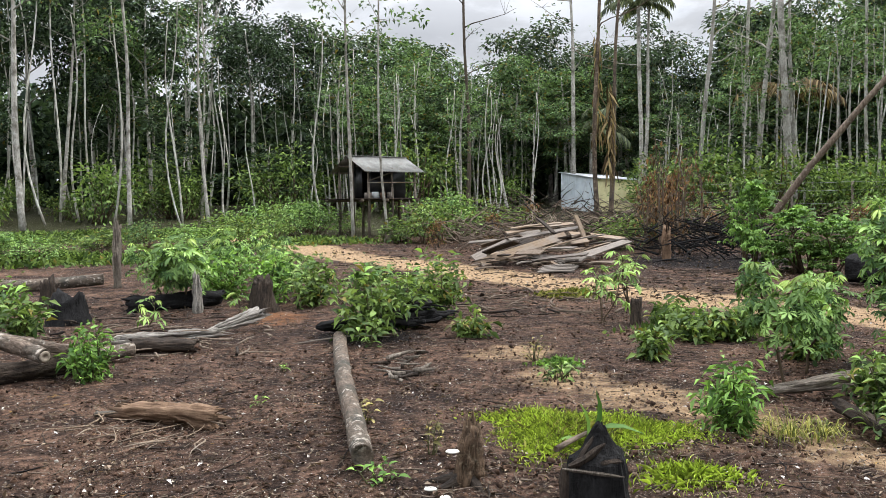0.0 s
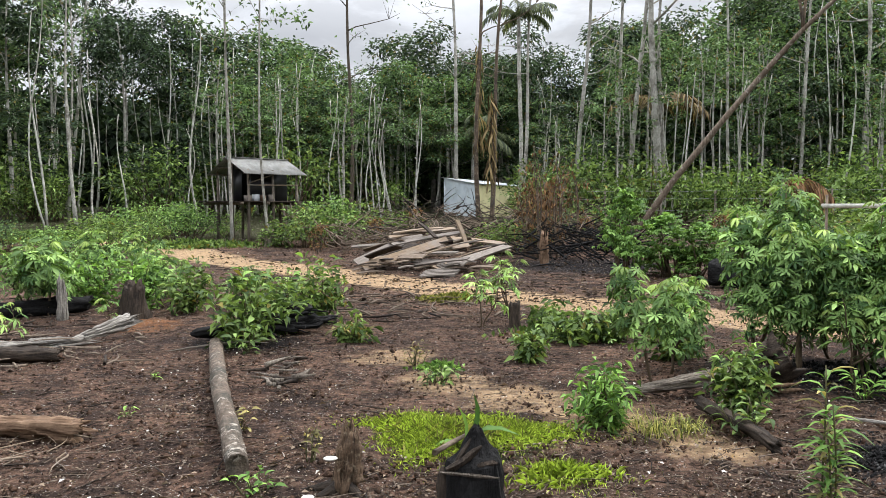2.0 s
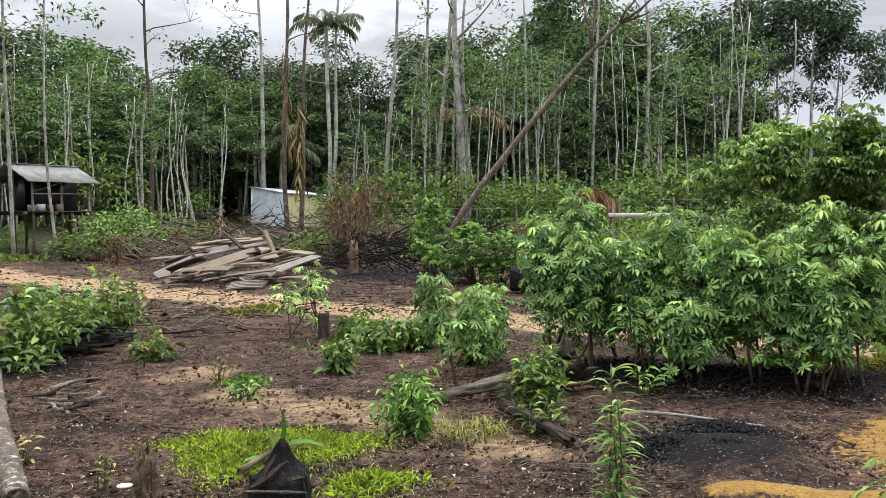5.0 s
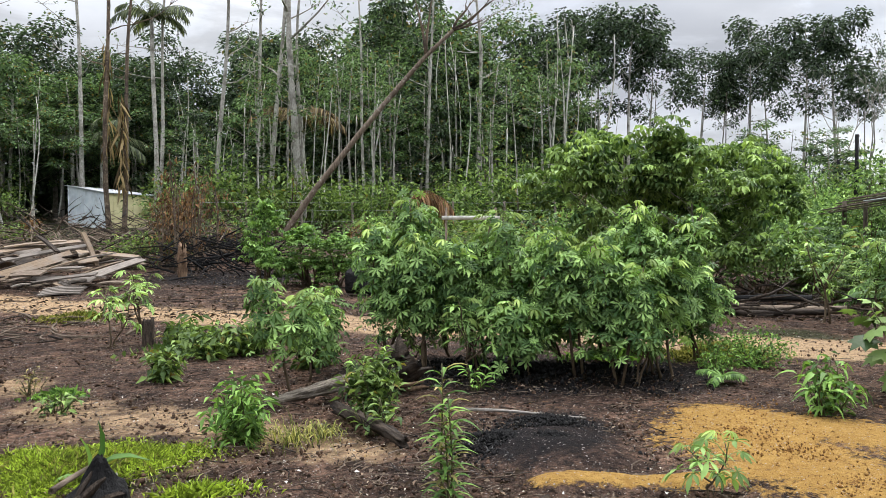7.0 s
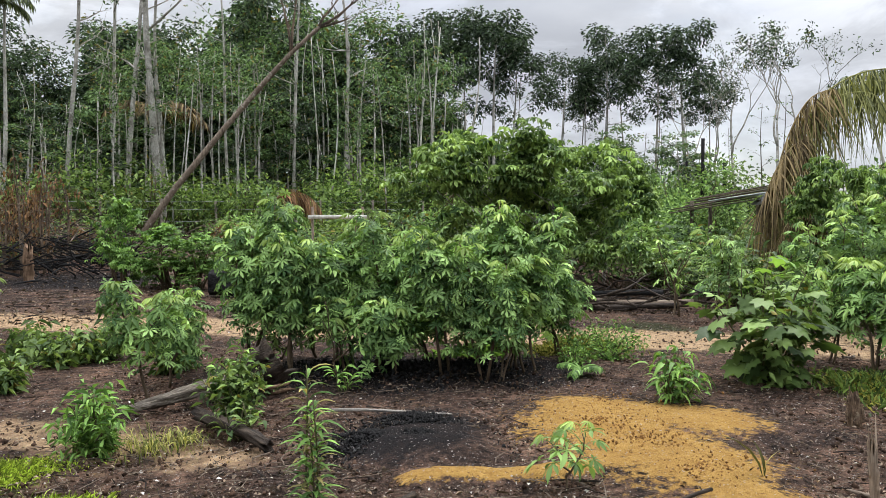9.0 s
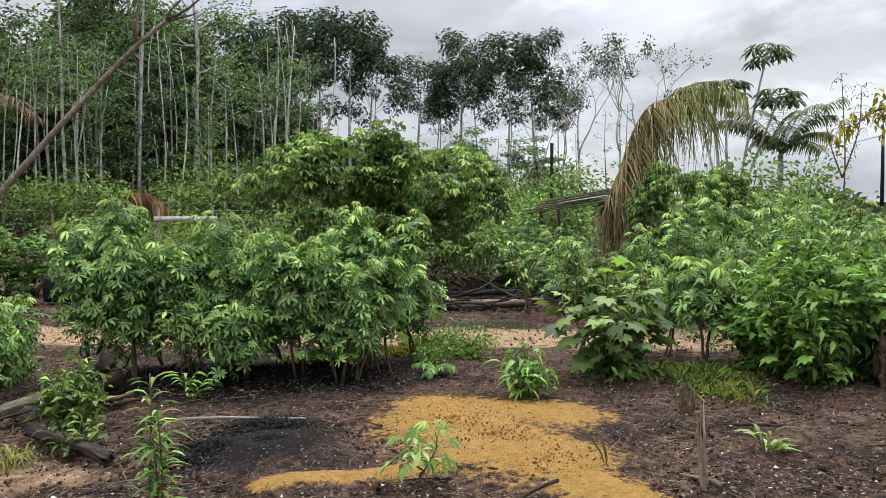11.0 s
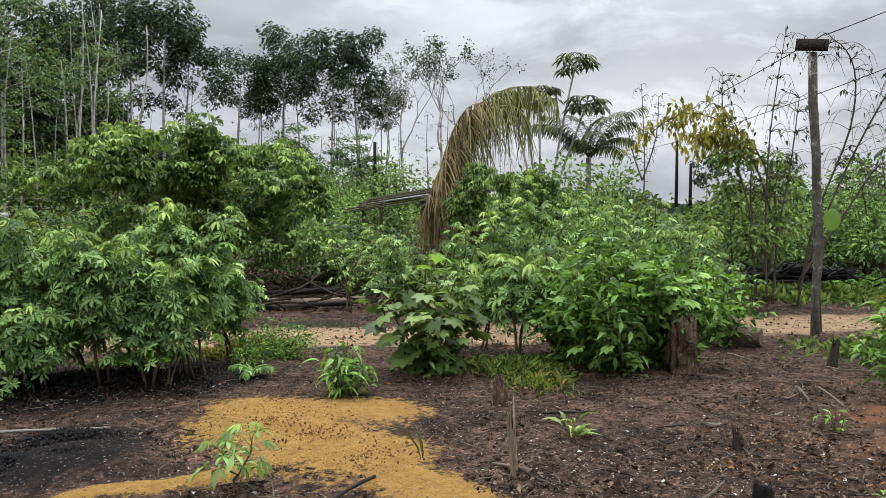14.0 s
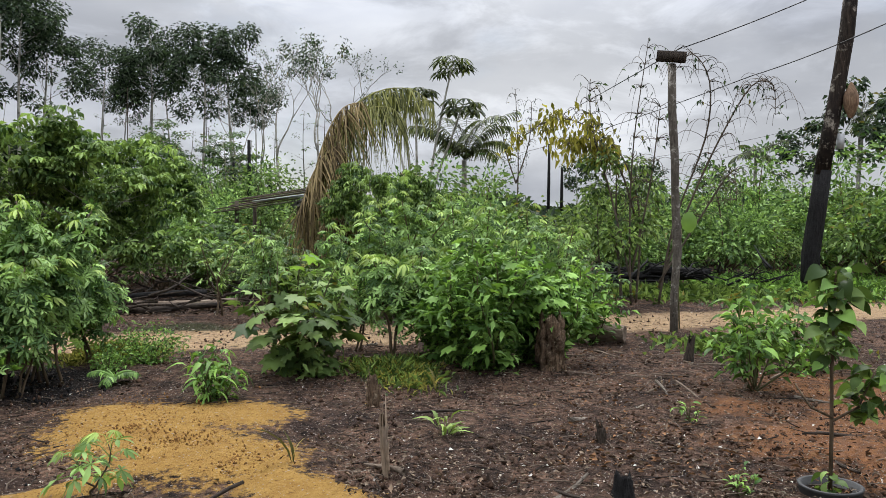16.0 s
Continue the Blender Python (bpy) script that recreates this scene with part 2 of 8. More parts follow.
M_FROND = leaf_mat("palm_leaflets", (0.05, 0.09, 0.04), (0.14, 0.2, 0.09), rough=0.4)
M_GRASS = leaf_mat("fresh_grass", (0.24, 0.42, 0.05), (0.48, 0.74, 0.12), rough=0.5, through_light=0.3)
M_GRASS_DULL = leaf_mat("dull_grass", (0.12, 0.19, 0.04), (0.32, 0.37, 0.11), rough=0.55, through_light=0.3)


def ground_mat():
    n = Nodes("burnt_clearing_soil")
    big, wide, mid = n.noise(0.45, 6.0, 0.62), n.noise(1.3, 6.0, 0.64), n.noise(3.6, 8.0, 0.70)
    fine, grit, dust = n.noise(15.0, 8.0, 0.74), n.noise(64.0, 3.0, 0.7), n.noise(150.0, 2.0, 0.6)
    c = n.mix(n.span(mid, 0.32, 0.66), (0.020, 0.0145, 0.0120), (0.152, 0.096, 0.070))
    c = n.mix(n.span(big, 0.46, 0.64, 0.0, 0.7), c, n.mix(n.span(mid, 0.35, 0.65), (0.115, 0.070, 0.048), (0.24, 0.150, 0.104)))
    c = n.mix(n.span(wide, 0.50, 0.38, 0.0, 0.75), c, (0.030, 0.021, 0.018))
    # near-black end and dark specks put crevice and contact shade into the soil colour
    c = n.mix(1.0, c, n.mix(n.span(fine, 0.36, 0.63), (1.95, 1.88, 1.82), (0.17, 0.17, 0.18)), "MULTIPLY")
    c = n.mix(n.span(grit, 0.56, 0.64, 0.0, 0.75), c, (0.012, 0.009, 0.009))
    c = n.mix(n.span(grit, 0.40, 0.30, 0.0, 0.5), c, (0.34, 0.25, 0.19))

    def area(name, lo, hi, ragged):
        rough = n.math("ADD", n.math("MULTIPLY", wide, 0.9), n.math("ADD", n.math("MULTIPLY", mid, 0.7), n.math("MULTIPLY", fine, 0.6)))
        return n.span(n.math("ADD", n.attr(name), n.math("MULTIPLY", n.math("SUBTRACT", rough, 1.1), ragged)), lo, hi)

    c = n.mix(area("green", 0.4, 0.7, 0.5), c, n.mix(n.span(fine, 0.35, 0.6), (0.018, 0.018, 0.010), (0.06, 0.062, 0.028)))
    red = n.mix(n.span(fine, 0.35, 0.65), (0.15, 0.062, 0.028), (0.46, 0.21, 0.085))
    c = n.mix(n.math("MULTIPLY", area("red", 0.48, 1.0, 1.9), 0.62), c, red)
    tan = n.mix(n.span(fine, 0.3, 0.7), (0.32, 0.20, 0.11), (0.64, 0.46, 0.275))
    tan = n.mix(n.span(n.noise(6.5, 5.0, 0.7), 0.52, 0.62, 0.0, 0.7), tan, (0.13, 0.082, 0.056))
    c = n.mix(area("path", 0.36, 0.70, 0.95), c, tan)
    sand = n.mix(n.span(fine, 0.32, 0.68), (0.35, 0.195, 0.052), (0.56, 0.345, 0.100))
    sand = n.mix(n.span(mid, 0.42, 0.64, 0.0, 0.4), sand, (0.33, 0.175, 0.050))
    sand = n.mix(n.span(n.noise(34.0, 4.0, 0.65), 0.58, 0.66, 0.0, 0.8), sand, (0.15, 0.070, 0.028))
    crumb = n.math("MULTIPLY", n.math("SUBTRACT", n.noise(14.0, 6.0, 0.7), 0.5), 2.2)
    sandy = n.math("ADD", n.math("ADD", n.attr("sand"), n.math("MULTIPLY", n.math("SUBTRACT", wide, 0.5), 1.1)), crumb)
    c = n.mix(n.span(sandy, 0.36, 0.64), c, sand)
    c = n.mix(n.math("MULTIPLY", area("blackened", 0.35, 0.75, 1.2), 0.9), c, (0.013, 0.012, 0.013))
    speck = n.noise(52.0, 2.0, 0.5)
    c = n.mix(n.span(speck, 0.668, 0.69, 0.0, 0.85), c, (0.46, 0.42, 0.39))
    h = n.math("ADD", n.math("MULTIPLY", fine, 1.0), n.math("ADD", n.math("MULTIPLY", grit, 0.5), n.math("MULTIPLY", dust, 0.2)))
    n.bump(n.math("ADD", h, n.math("MULTIPLY", mid, 0.8)), 0.9, 0.13)
    return n.done(c, n.span(mid, 0.3, 0.7, 0.85, 1.0), 0.08)


M_GROUND = ground_mat()


def flat_mat(name, a, b, scale=4.0, rough=0.6, metal=0.0, stretch=None, bump=0.1, stain=None):
    n = Nodes(name)
    v = n.noise(scale, 5.0, 0.6, stretch)
    c = n.mix(n.span(v, 0.3, 0.7), a, b)
    if stain:
        c = n.mix(n.span(n.noise(2.3, 6.0, 0.7), 0.5, 0.68, 0.0, 0.8), c, stain)
    n.bump(n.noise(scale * 9, 3.0, 0.6), bump, 0.01)
    n.bsdf.inputs["Metallic"].default_value = metal
    return n.done(c, rough, 0.4 if rough < 0.7 else 0.08)


M_SHEET = flat_mat("fibre_cement_sheet", (0.13, 0.13, 0.12), (0.25, 0.25, 0.235), 3.0, 0.75, stain=(0.17, 0.16, 0.14))
M_ZINC = flat_mat("pale_metal_sheet", (0.45, 0.47, 0.50), (0.60, 0.62, 0.65), 3.0, 0.5, 0.2)
M_WALL_BLUE = flat_mat("blue_white_painted_boards", (0.50, 0.57, 0.62), (0.66, 0.71, 0.74), 3.0, 0.6, stain=(0.4, 0.44, 0.46))
M_WALL_YELLOW = flat_mat("yellow_painted_boards", (0.68, 0.62, 0.33), (0.82, 0.76, 0.45), 3.0, 0.6, stain=(0.45, 0.40, 0.2))
M_TARP = flat_mat("black_plastic_sheet", (0.008, 0.008, 0.009), (0.02, 0.02, 0.022), 5.0, 0.35)
M_BLACK = flat_mat("black_rubber", (0.012, 0.012, 0.012), (0.03, 0.03, 0.03), 8.0, 0.6)
M_BOX = flat_mat("grey_metal_box", (0.30, 0.31, 0.32), (0.42, 0.43, 0.44), 4.0, 0.5)
M_FUNGUS = flat_mat("pale_bracket_fungus", (0.62, 0.58, 0.50), (0.80, 0.77, 0.70), 9.0, 0.7)
M_ASH = flat_mat("ash_and_charcoal", (0.02, 0.02, 0.021), (0.14, 0.135, 0.13), 12.0, 0.85, bump=0.5)

# ---- mesh writers ----
rng = random.Random(7)
nrng = np.random.default_rng(11)


def gz(x, y):
    """Height of the ground: level near the middle, rising gently away from it."""
    r = math.hypot(x, y)
    q = min(max(r - 10, 0), 40)
    return 0.0009 * q * q + min(max(r - 50, 0), 60) * 0.02


def at(bearing, dist, up=0.0):
    """A place on the ground by compass bearing (degrees clockwise from +y) and distance."""
    x, y = dist * math.sin(radians(bearing)), dist * math.cos(radians(bearing))
    return Vector((x, y, gz(x, y) + up))


class Geo:
    """Collects vertices and faces of one mesh."""

    def __init__(self):
        self.v, self.f = [], []

    def add(self, verts, faces):
        k = len(self.v)
        self.v += [tuple(p) for p in verts]
        self.f += [tuple(i + k for i in f) for f in faces]
        return self

    def tube(self, pts, radii, n=6, wob=0.0, seed=0, cap=True):
        pts = [Vector(p) for p in pts]
        k, turn = len(self.v), None
        for i, p in enumerate(pts):
            d = (pts[min(i + 1, len(pts) - 1)] - pts[max(i - 1, 0)]).normalized()
            if turn is None:
                turn = d.orthogonal().normalized()
            turn = (turn - d * turn.dot(d)).normalized()
            side = d.cross(turn)
            for j in range(n):
                a = 2 * math.pi * j / n
                w = 1 + (wob * noise.noise(Vector((p.x * 3 + seed * 7.3, p.y * 3 + j * 1.7, p.z * 3 + seed))) if wob else 0)
                self.v.append(tuple(p + (turn * math.cos(a) + side * math.sin(a)) * radii[i] * w))
        for i in range(len(pts) - 1):
            for j in range(n):
                a, b = k + i * n + j, k + i * n + (j + 1) % n
                self.f.append((a, b, b + n, a + n))
        if cap:
            self.f.append(tuple(k + n - 1 - j for j in range(n)))
            self.f.append(tuple(k + (len(pts) - 1) * n + j for j in range(n)))
        return self

    def box(self, m, sx, sy, sz):
        c = [m @ Vector((x * sx / 2, y * sy / 2, z * sz / 2)) for z in (-1, 1) for y in (-1, 1) for x in (-1, 1)]
        return self.add(c, [(0, 2, 3, 1), (4, 5, 7, 6), (0, 1, 5, 4), (2, 6, 7, 3), (0, 4, 6, 2), (1, 3, 7, 5)])

    def mesh(self, name, smooth=True):
        me = bpy.data.meshes.new(name)
        me.from_pydata(self.v, [], self.f)
        if smooth:
            me.polygons.foreach_set("use_smooth", [True] * len(me.polygons))
        me.update()
        return me


def part(name, geo, material, parent=None, label="", smooth=True):
    """Links a mesh as one object under a thing or a part."""
    me = geo if isinstance(geo, bpy.types.Mesh) else geo.mesh(name, smooth)
    if not me.materials:
        me.materials.append(material)
    ob = new(name, me)
    if parent:
        ob.parent = parent
    return tagged(ob, label)


def thing(name, m, label, category, group="", kind=""):
    """An Empty at a thing's base, to take its parts."""
    ob = new(name)
    ob.empty_display_size = 0.2
    ob.matrix_world = m
    return tagged(ob, label, category, group, kind)


def leaf_cloud(pos, way, length, width, fold=0.25, droop=0.3):
    """Arrays for many small leaves: a folded blade of two triangles each."""
    n = len(pos)
    way = way / (np.linalg.norm(way, axis=1, keepdims=True) + 1e-9)
    rand = nrng.normal(size=(n, 3)) * 0.5 + np.array([0, 0, 1.0])
    side = np.cross(way, rand)
    side /= np.linalg.norm(side, axis=1, keepdims=True) + 1e-9
    up = np.cross(side, way)
    length, width = np.broadcast_to(length, n)[:, None], np.broadcast_to(width, n)[:, None]
    mid = pos + way * length * 0.45
    v = np.stack([pos, mid - side * width / 2 + up * width * fold, pos + way * length - up * length * droop * 0.4 - np.array([0, 0, 1]) * length * droop * 0.5,
                  mid + side * width / 2 + up * width * fold], 1).reshape(-1, 3)
    k = np.arange(n)[:, None] * 4
    f = np.concatenate([k + [0, 2, 1], k + [0, 3, 2]], 1).reshape(-1, 3)
    return v, f


def whorl_cloud(pos, size, g0, fingers=6, hang=0.55, slim=0.46, tilt=0.35, lean=None):
    """Arrays for many palmate leaves: fingers round a centre, drooping like a half-closed umbrella."""
    n = len(pos)
    size = np.broadcast_to(size, n)
    axis = g0.normal(size=(n, 3)) * tilt + np.array([0, 0, 1.0])
    if lean is not None:
        axis = axis * 0.75 + lean
    axis /= np.linalg.norm(axis, axis=1, keepdims=True)
    a0 = g0.uniform(0, 2 * np.pi, n)
    u = np.cross(axis, np.stack([np.cos(a0), np.sin(a0), np.zeros(n)], 1))
    u /= np.linalg.norm(u, axis=1, keepdims=True)
    w = np.cross(axis, u)
    drop = hang * g0.uniform(0.4, 1.5, n)[:, None]
    rows = [pos]
    for k in range(fingers):
        a = (k / (fingers - 1) * 2 - 1) * 2.5
        ln = (size * (1.05 - 0.35 * abs(a) / 2.5) * g0.uniform(0.85, 1.15, n))[:, None]
        out, side = u * math.cos(a) + w * math.sin(a), w * math.cos(a) - u * math.sin(a)
        mid = pos + out * ln * 0.6 - axis * ln * drop * 0.25
        rows += [mid - side * ln * slim * 0.5, pos + out * ln * (1 - 0.3 * drop) - axis * ln * drop * 0.85, mid + side * ln * slim * 0.5]
    m = 1 + 3 * fingers
    v = np.stack(rows, 1).reshape(-1, 3)
    one = np.array([t for k in range(fingers) for t in ((0, 2 + 3 * k, 1 + 3 * k), (0, 3 + 3 * k, 2 + 3 * k))])
    return v, (np.arange(n)[:, None, None] * m + one[None]).reshape(-1, 3)


def cloud_mesh(name, v, f):
    me = bpy.data.meshes.new(name)
    me.vertices.add(len(v))
    me.vertices.foreach_set("co", np.ascontiguousarray(v, dtype=np.float32).ravel())
    me.loops.add(len(f) * 3)
    me.polygons.add(len(f))
    me.polygons.foreach_set("loop_start", np.arange(len(f), dtype=np.int32) * 3)
    me.loops.foreach_set("vertex_index", np.ascontiguousarray(f, dtype=np.int32).ravel())
    me.update()
    me.validate()
    return me


# ---- ground: one sheet out to the horizon ----
TRACK = [(-7.5, 29.5), (-4.6, 26.5), (-2.9, 22.8), (0.8, 17.6), (2.2, 15.0), (4.0, 12.6), (5.3, 11.1), (8.3, 6.9), (10.5, 3.6), (12.9, 0.8), (15.4, -2.4), (19, -7)]
FOOTPATH = [(2.2, 15.0), (1.3, 11.5), (0.8, 9.2), (1.1, 7.4), (1.5, 6.2), (1.6, 4.9)]


def near_line(x, y, line):
    best = np.full(np.shape(x), 1e9)
    for (ax, ay), (bx, by) in zip(line, line[1:]):
        t = np.clip(((x - ax) * (bx - ax) + (y - ay) * (by - ay)) / ((bx - ax) ** 2 + (by - ay) ** 2), 0, 1)
        best = np.minimum(best, np.hypot(x - ax - t * (bx - ax), y - ay - t * (by - ay)))
    return best


def blob(x, y, spots):
    """1 inside the spots (x, y, radius), falling to 0 at twice the radius."""
    best = np.zeros(np.shape(x))
    for cx, cy, cr in spots:
        best = np.maximum(best, np.clip(1 - (np.hypot(x - cx, y - cy) / cr - 0.5), 0, 1))
    return best


def build_ground():
    ang = np.concatenate([np.arange(-40, 112, 0.42), np.arange(112, 320, 8.0)])
    rad = [0.0]
    r = 0.6
    while r < 70:
        rad.append(r)
        r *= 1.013 if r > 3 else 1.06
    rad = np.array(rad + [80, 100, 140, 220, 400, 900, 2500, 4800])
    a, r = np.meshgrid(np.radians(ang), rad)
    x, y = r * np.sin(a), r * np.cos(a)
    q = np.clip(r - 10, 0, 40)
    z = 0.0009 * q * q + np.clip(r - 50, 0, 60) * 0.02
    fade = np.clip((70 - r) / 30, 0, 1) * np.clip(r / 2, 0, 1)
    rough = np.array([noise.fractal(Vector((px * 1.3, py * 1.3, 0.3)), 0.9, 2.1, 5) if pr < 45 else 0 for px, py, pr in zip(x.ravel(), y.ravel(), r.ravel())]).reshape(x.shape)
    z = z + rough * 0.03 * fade
    path = np.maximum(np.clip(1.45 - near_line(x, y, TRACK) / 0.9, 0, 1.1), np.clip(0.40 - near_line(x, y, FOOTPATH) / 2.2, 0, 0.30))
    sand = np.maximum.reduce([np.clip(1.35 - near_line(x, y, ln) / w, 0, 1) for ln, w in (
        ([(5.15, 4.0), (5.5, 3.3)], 0.58), ([(5.0, 3.9), (4.45, 2.75)], 0.62), ([(4.5, 2.7), (4.0, 1.75)], 0.30), ([(4.25, 2.95), (3.05, 3.62)], 0.13))])
    # spots from (5.0, 6.4) to (6.0, 5.6) blacken the ground below the cassava row
    blackened = blob(x, y, [(3.5, 4.3, 0.55), (3.9, 4.6, 0.5), (5.0, 6.4, 1.1), (4.2, 7.0, 0.9), (6.0, 5.6, 0.8), (-1.0, 9.6, 0.7), (6.3, 19.5, 2.2)])
    path = np.maximum(path, 0.58 * blob(x, y, [(1.0, 7.2, 0.6), (1.5, 6.4, 0.7), (1.9, 5.7, 0.55), (0.6, 8.4, 0.55), (2.4, 5.0, 0.45)]))
    red = blob(x, y, [(-2.4, 11.2, 0.6), (5.6, 6.0, 0.35), (7.2, -0.5, 0.5), (6.2, -0.8, 0.6), (6.0, -1.3, 0.8), (7.2, -1.6, 1.0), (8.6, -1.2, 0.7)])
    green = np.clip(blob(x, y, [(7.6, 2.6, 0.5), (0.9, 5.35, 0.5), (9.5, 6.5, 0.8)]) + np.clip((r - 24) / 12, 0, 0.75), 0, 1)
    green = green * np.clip(1.3 - path, 0, 1)
    z = z + 0.10 * blob(x, y, [(3.55, 4.2, 0.45)]) + 0.05 * sand - 0.02 * path
    me = bpy.data.meshes.new("ground")
    nr, na = x.shape
    i, j = np.meshgrid(np.arange(nr - 1), np.arange(na), indexing="ij")
    k = (j + 1) % na
    quads = np.stack([i * na + j, (i + 1) * na + j, (i + 1) * na + k, i * na + k], -1).reshape(-1, 4)
    me.vertices.add(nr * na)
    me.vertices.foreach_set("co", np.stack([x, y, z], -1).astype(np.float32).ravel())
    me.loops.add(len(quads) * 4)
    me.polygons.add(len(quads))
    me.polygons.foreach_set("loop_start", np.arange(len(quads), dtype=np.int32) * 4)
    me.loops.foreach_set("vertex_index", quads[:, ::-1].astype(np.int32).ravel())
    me.polygons.foreach_set("use_smooth", np.ones(len(quads), dtype=bool))
    me.update()
    for name, values in (("path", path), ("sand", sand), ("blackened", blackened), ("red", red), ("green", green)):
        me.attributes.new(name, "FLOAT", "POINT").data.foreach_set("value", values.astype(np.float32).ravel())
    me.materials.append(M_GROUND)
    tagged(new("ground", me), "dark burnt soil of a clearing with sandy track", "ground", kind="structure")


build_ground()

# ---- plant forms ----


def aim(p, d, size=1.0, roll=0.0):
    """A pose at p whose x axis points along d, z roughly up."""
    x = Vector(d).normalized()
    up = Vector((0, 0, 1)) if abs(x.z) < 0.97 else Vector((1, 0, 0))
    y = up.cross(x).normalized()
    z = x.cross(y)
    m = Matrix((x, y, z)).transposed().to_4x4()
    return Matrix.Translation(p) @ m @ Matrix.Rotation(roll, 4, "X") @ Matrix.Scale(size, 4)


def blade(geo, base, way, up, length, width, droop, shape=(0.0, 0.75, 1.0, 0.62, 0.0), fold=0.18):
    """One leaf blade along way, folded at its midrib and bent down towards the tip."""
    way, up = Vector(way).normalized(), Vector(up).normalized()
    side = way.cross(up).normalized()
    up = side.cross(way).normalized()
    rows, n = [], len(shape) - 1
    for i, w in enumerate(shape):
        s = i / n
        mid = Vector(base) + way * length * (s - 0.18 * droop * s * s) - Vector((0, 0, 1)) * length * droop * s * s + up * length * 0.08 * math.sin(s * 3.1)
        if w == 0:
            rows.append([mid])
        else:
            rows.append([mid - side * width * w / 2 + up * width * fold, mid, mid + side * width * w / 2 + up * width * fold])
    idx = []
    k = len(geo.v)
    for r in rows:
        idx.append(list(range(k, k + len(r))))
        geo.v += [tuple(p) for p in r]
        k += len(r)
    for a, b in zip(idx, idx[1:]):
        if len(a) == 1 and len(b) == 3:
            geo.f += [(a[0], b[1], b[0]), (a[0], b[2], b[1])]
        elif len(a) == 3 and len(b) == 3:
            geo.f += [(a[0], a[1], b[1], b[0]), (a[1], a[2], b[2], b[1])]
        elif len(a) == 3:
            geo.f += [(a[0], a[1], b[0]), (a[1], a[2], b[0])]


def stalk(geo, a, b, r, sag=0.0):
    a, b = Vector(a), Vector(b)
    mid = (a + b) / 2 + Vector((0, 0, sag))
    geo.tube([a, mid, b], [r, r * 0.85, r * 0.7], 3, cap=False)


def palmate(seed, lobes=7, size=0.125, hang=0.5):
    """A cassava leaf: a long stalk with hanging finger-like lobes."""
    r, g = random.Random(seed), Geo()
    tip = Vector((0.15, 0, 0.03))
    stalk(g, (0, 0, 0), tip, 0.004, 0.03)
    for i in range(lobes):
        s = i / (lobes - 1) * 2 - 1
        a = s * 2.45 + r.uniform(-0.08, 0.08)
        ln = size * (1.0 - 0.42 * abs(s) ** 1.5) * r.uniform(0.9, 1.1)
        way = Vector((math.cos(a) * 0.72 + 0.1, math.sin(a), -math.cos(a) * 0.65 - hang * r.uniform(0.5, 1.0)))
        blade(g, tip, way, (0, 0, 1), ln, ln * 0.31, hang * 0.6, (0.15, 0.55, 1.0, 0.75, 0.0), 0.12)
    return g.mesh("palmate_leaf")


def simple_leaf(seed, length=0.15, width=0.06, droop=0.35, stem=0.03, fold=0.18):
    g = Geo()
    stalk(g, (0, 0, 0), (stem, 0, 0.005), 0.0025)
    blade(g, (stem, 0, 0.005), (1, 0, 0.15), (0, 0, 1), length, width, droop, fold=fold)
    return g.mesh("leaf_blade")


def lobed_leaf(seed, size=0.3):
    """A broad leaf with toothed lobes round a centre, like a nightshade's."""
    r, g = random.Random(seed), Geo()
    stalk(g, (0, 0, 0), (size * 0.35, 0, 0.02), 0.005)
    c = Vector((size * 0.6, 0, 0.02))
    n, ring = 15, []
    for i in range(n):
        a = (i / (n - 1) * 2 - 1) * 2.75
        ln = size * (0.62 if i % 2 else 0.42) * (1.15 - 0.28 * abs(a) / 2.75) * r.uniform(0.92, 1.08)
        p = c + Vector((math.cos(a) * ln, math.sin(a) * ln * 0.85, 0))
        p.z += 0.05 * size - 0.42 * ln * ln / size
        ring.append(p)
    k = len(g.v)
    g.v += [tuple(c)] + [tuple(p) for p in ring]
    g.f += [(k, k + 1 + i, k + 2 + i) for i in range(n - 1)]
    return g.mesh("lobed_leaf")


def with_mat(meshes, material):
    """The same leaf forms in another leaf colour."""
    out = []
    for me in meshes:
        me = me.copy()
        me.materials.clear()
        me.materials.append(material)
        out.append(me)
    return out


PALM_LEAVES = [palmate(i, 6 + i % 2, 0.13, 0.1 + 0.12 * (i % 4)) for i in range(6)]
LF_CASSAVA = with_mat(PALM_LEAVES, M_LEAF_CASSAVA)
LF_CASSAVA_YOUNG = with_mat([palmate(20 + i, 7, 0.115, 0.6 + 0.2 * i) for i in range(3)], M_LEAF_YOUNG)
OVATE = [simple_leaf(i, 0.15, 0.062, 0.25 + 0.12 * i) for i in range(4)]
LF_SHRUB = with_mat(OVATE, M_LEAF_SHRUB)
LF_BRIGHT = with_mat(OVATE, M_LEAF_BRIGHT)
LF_OLIVE = with_mat(OVATE, M_LEAF_OLIVE)
LF_LANCE = with_mat([simple_leaf(i, 0.17, 0.034, 0.35 + 0.15 * i, 0.01) for i in range(3)], M_LEAF_BRIGHT)
LF_LANCE_OLIVE = with_mat([simple_leaf(i, 0.15, 0.032, 0.3 + 0.12 * i, 0.01) for i in range(3)], M_LEAF_OLIVE)
LF_LONG = with_mat([simple_leaf(i, 0.30, 0.06, 0.55 + 0.1 * i, 0.05) for i in range(3)], M_LEAF_BRIGHT)
LF_LOBED = with_mat([lobed_leaf(i) for i in range(4)], M_LEAF_BRIGHT)
LF_LOBED_SMALL = with_mat([lobed_leaf(i, 0.17) for i in range(4)], M_LEAF_BRIGHT)
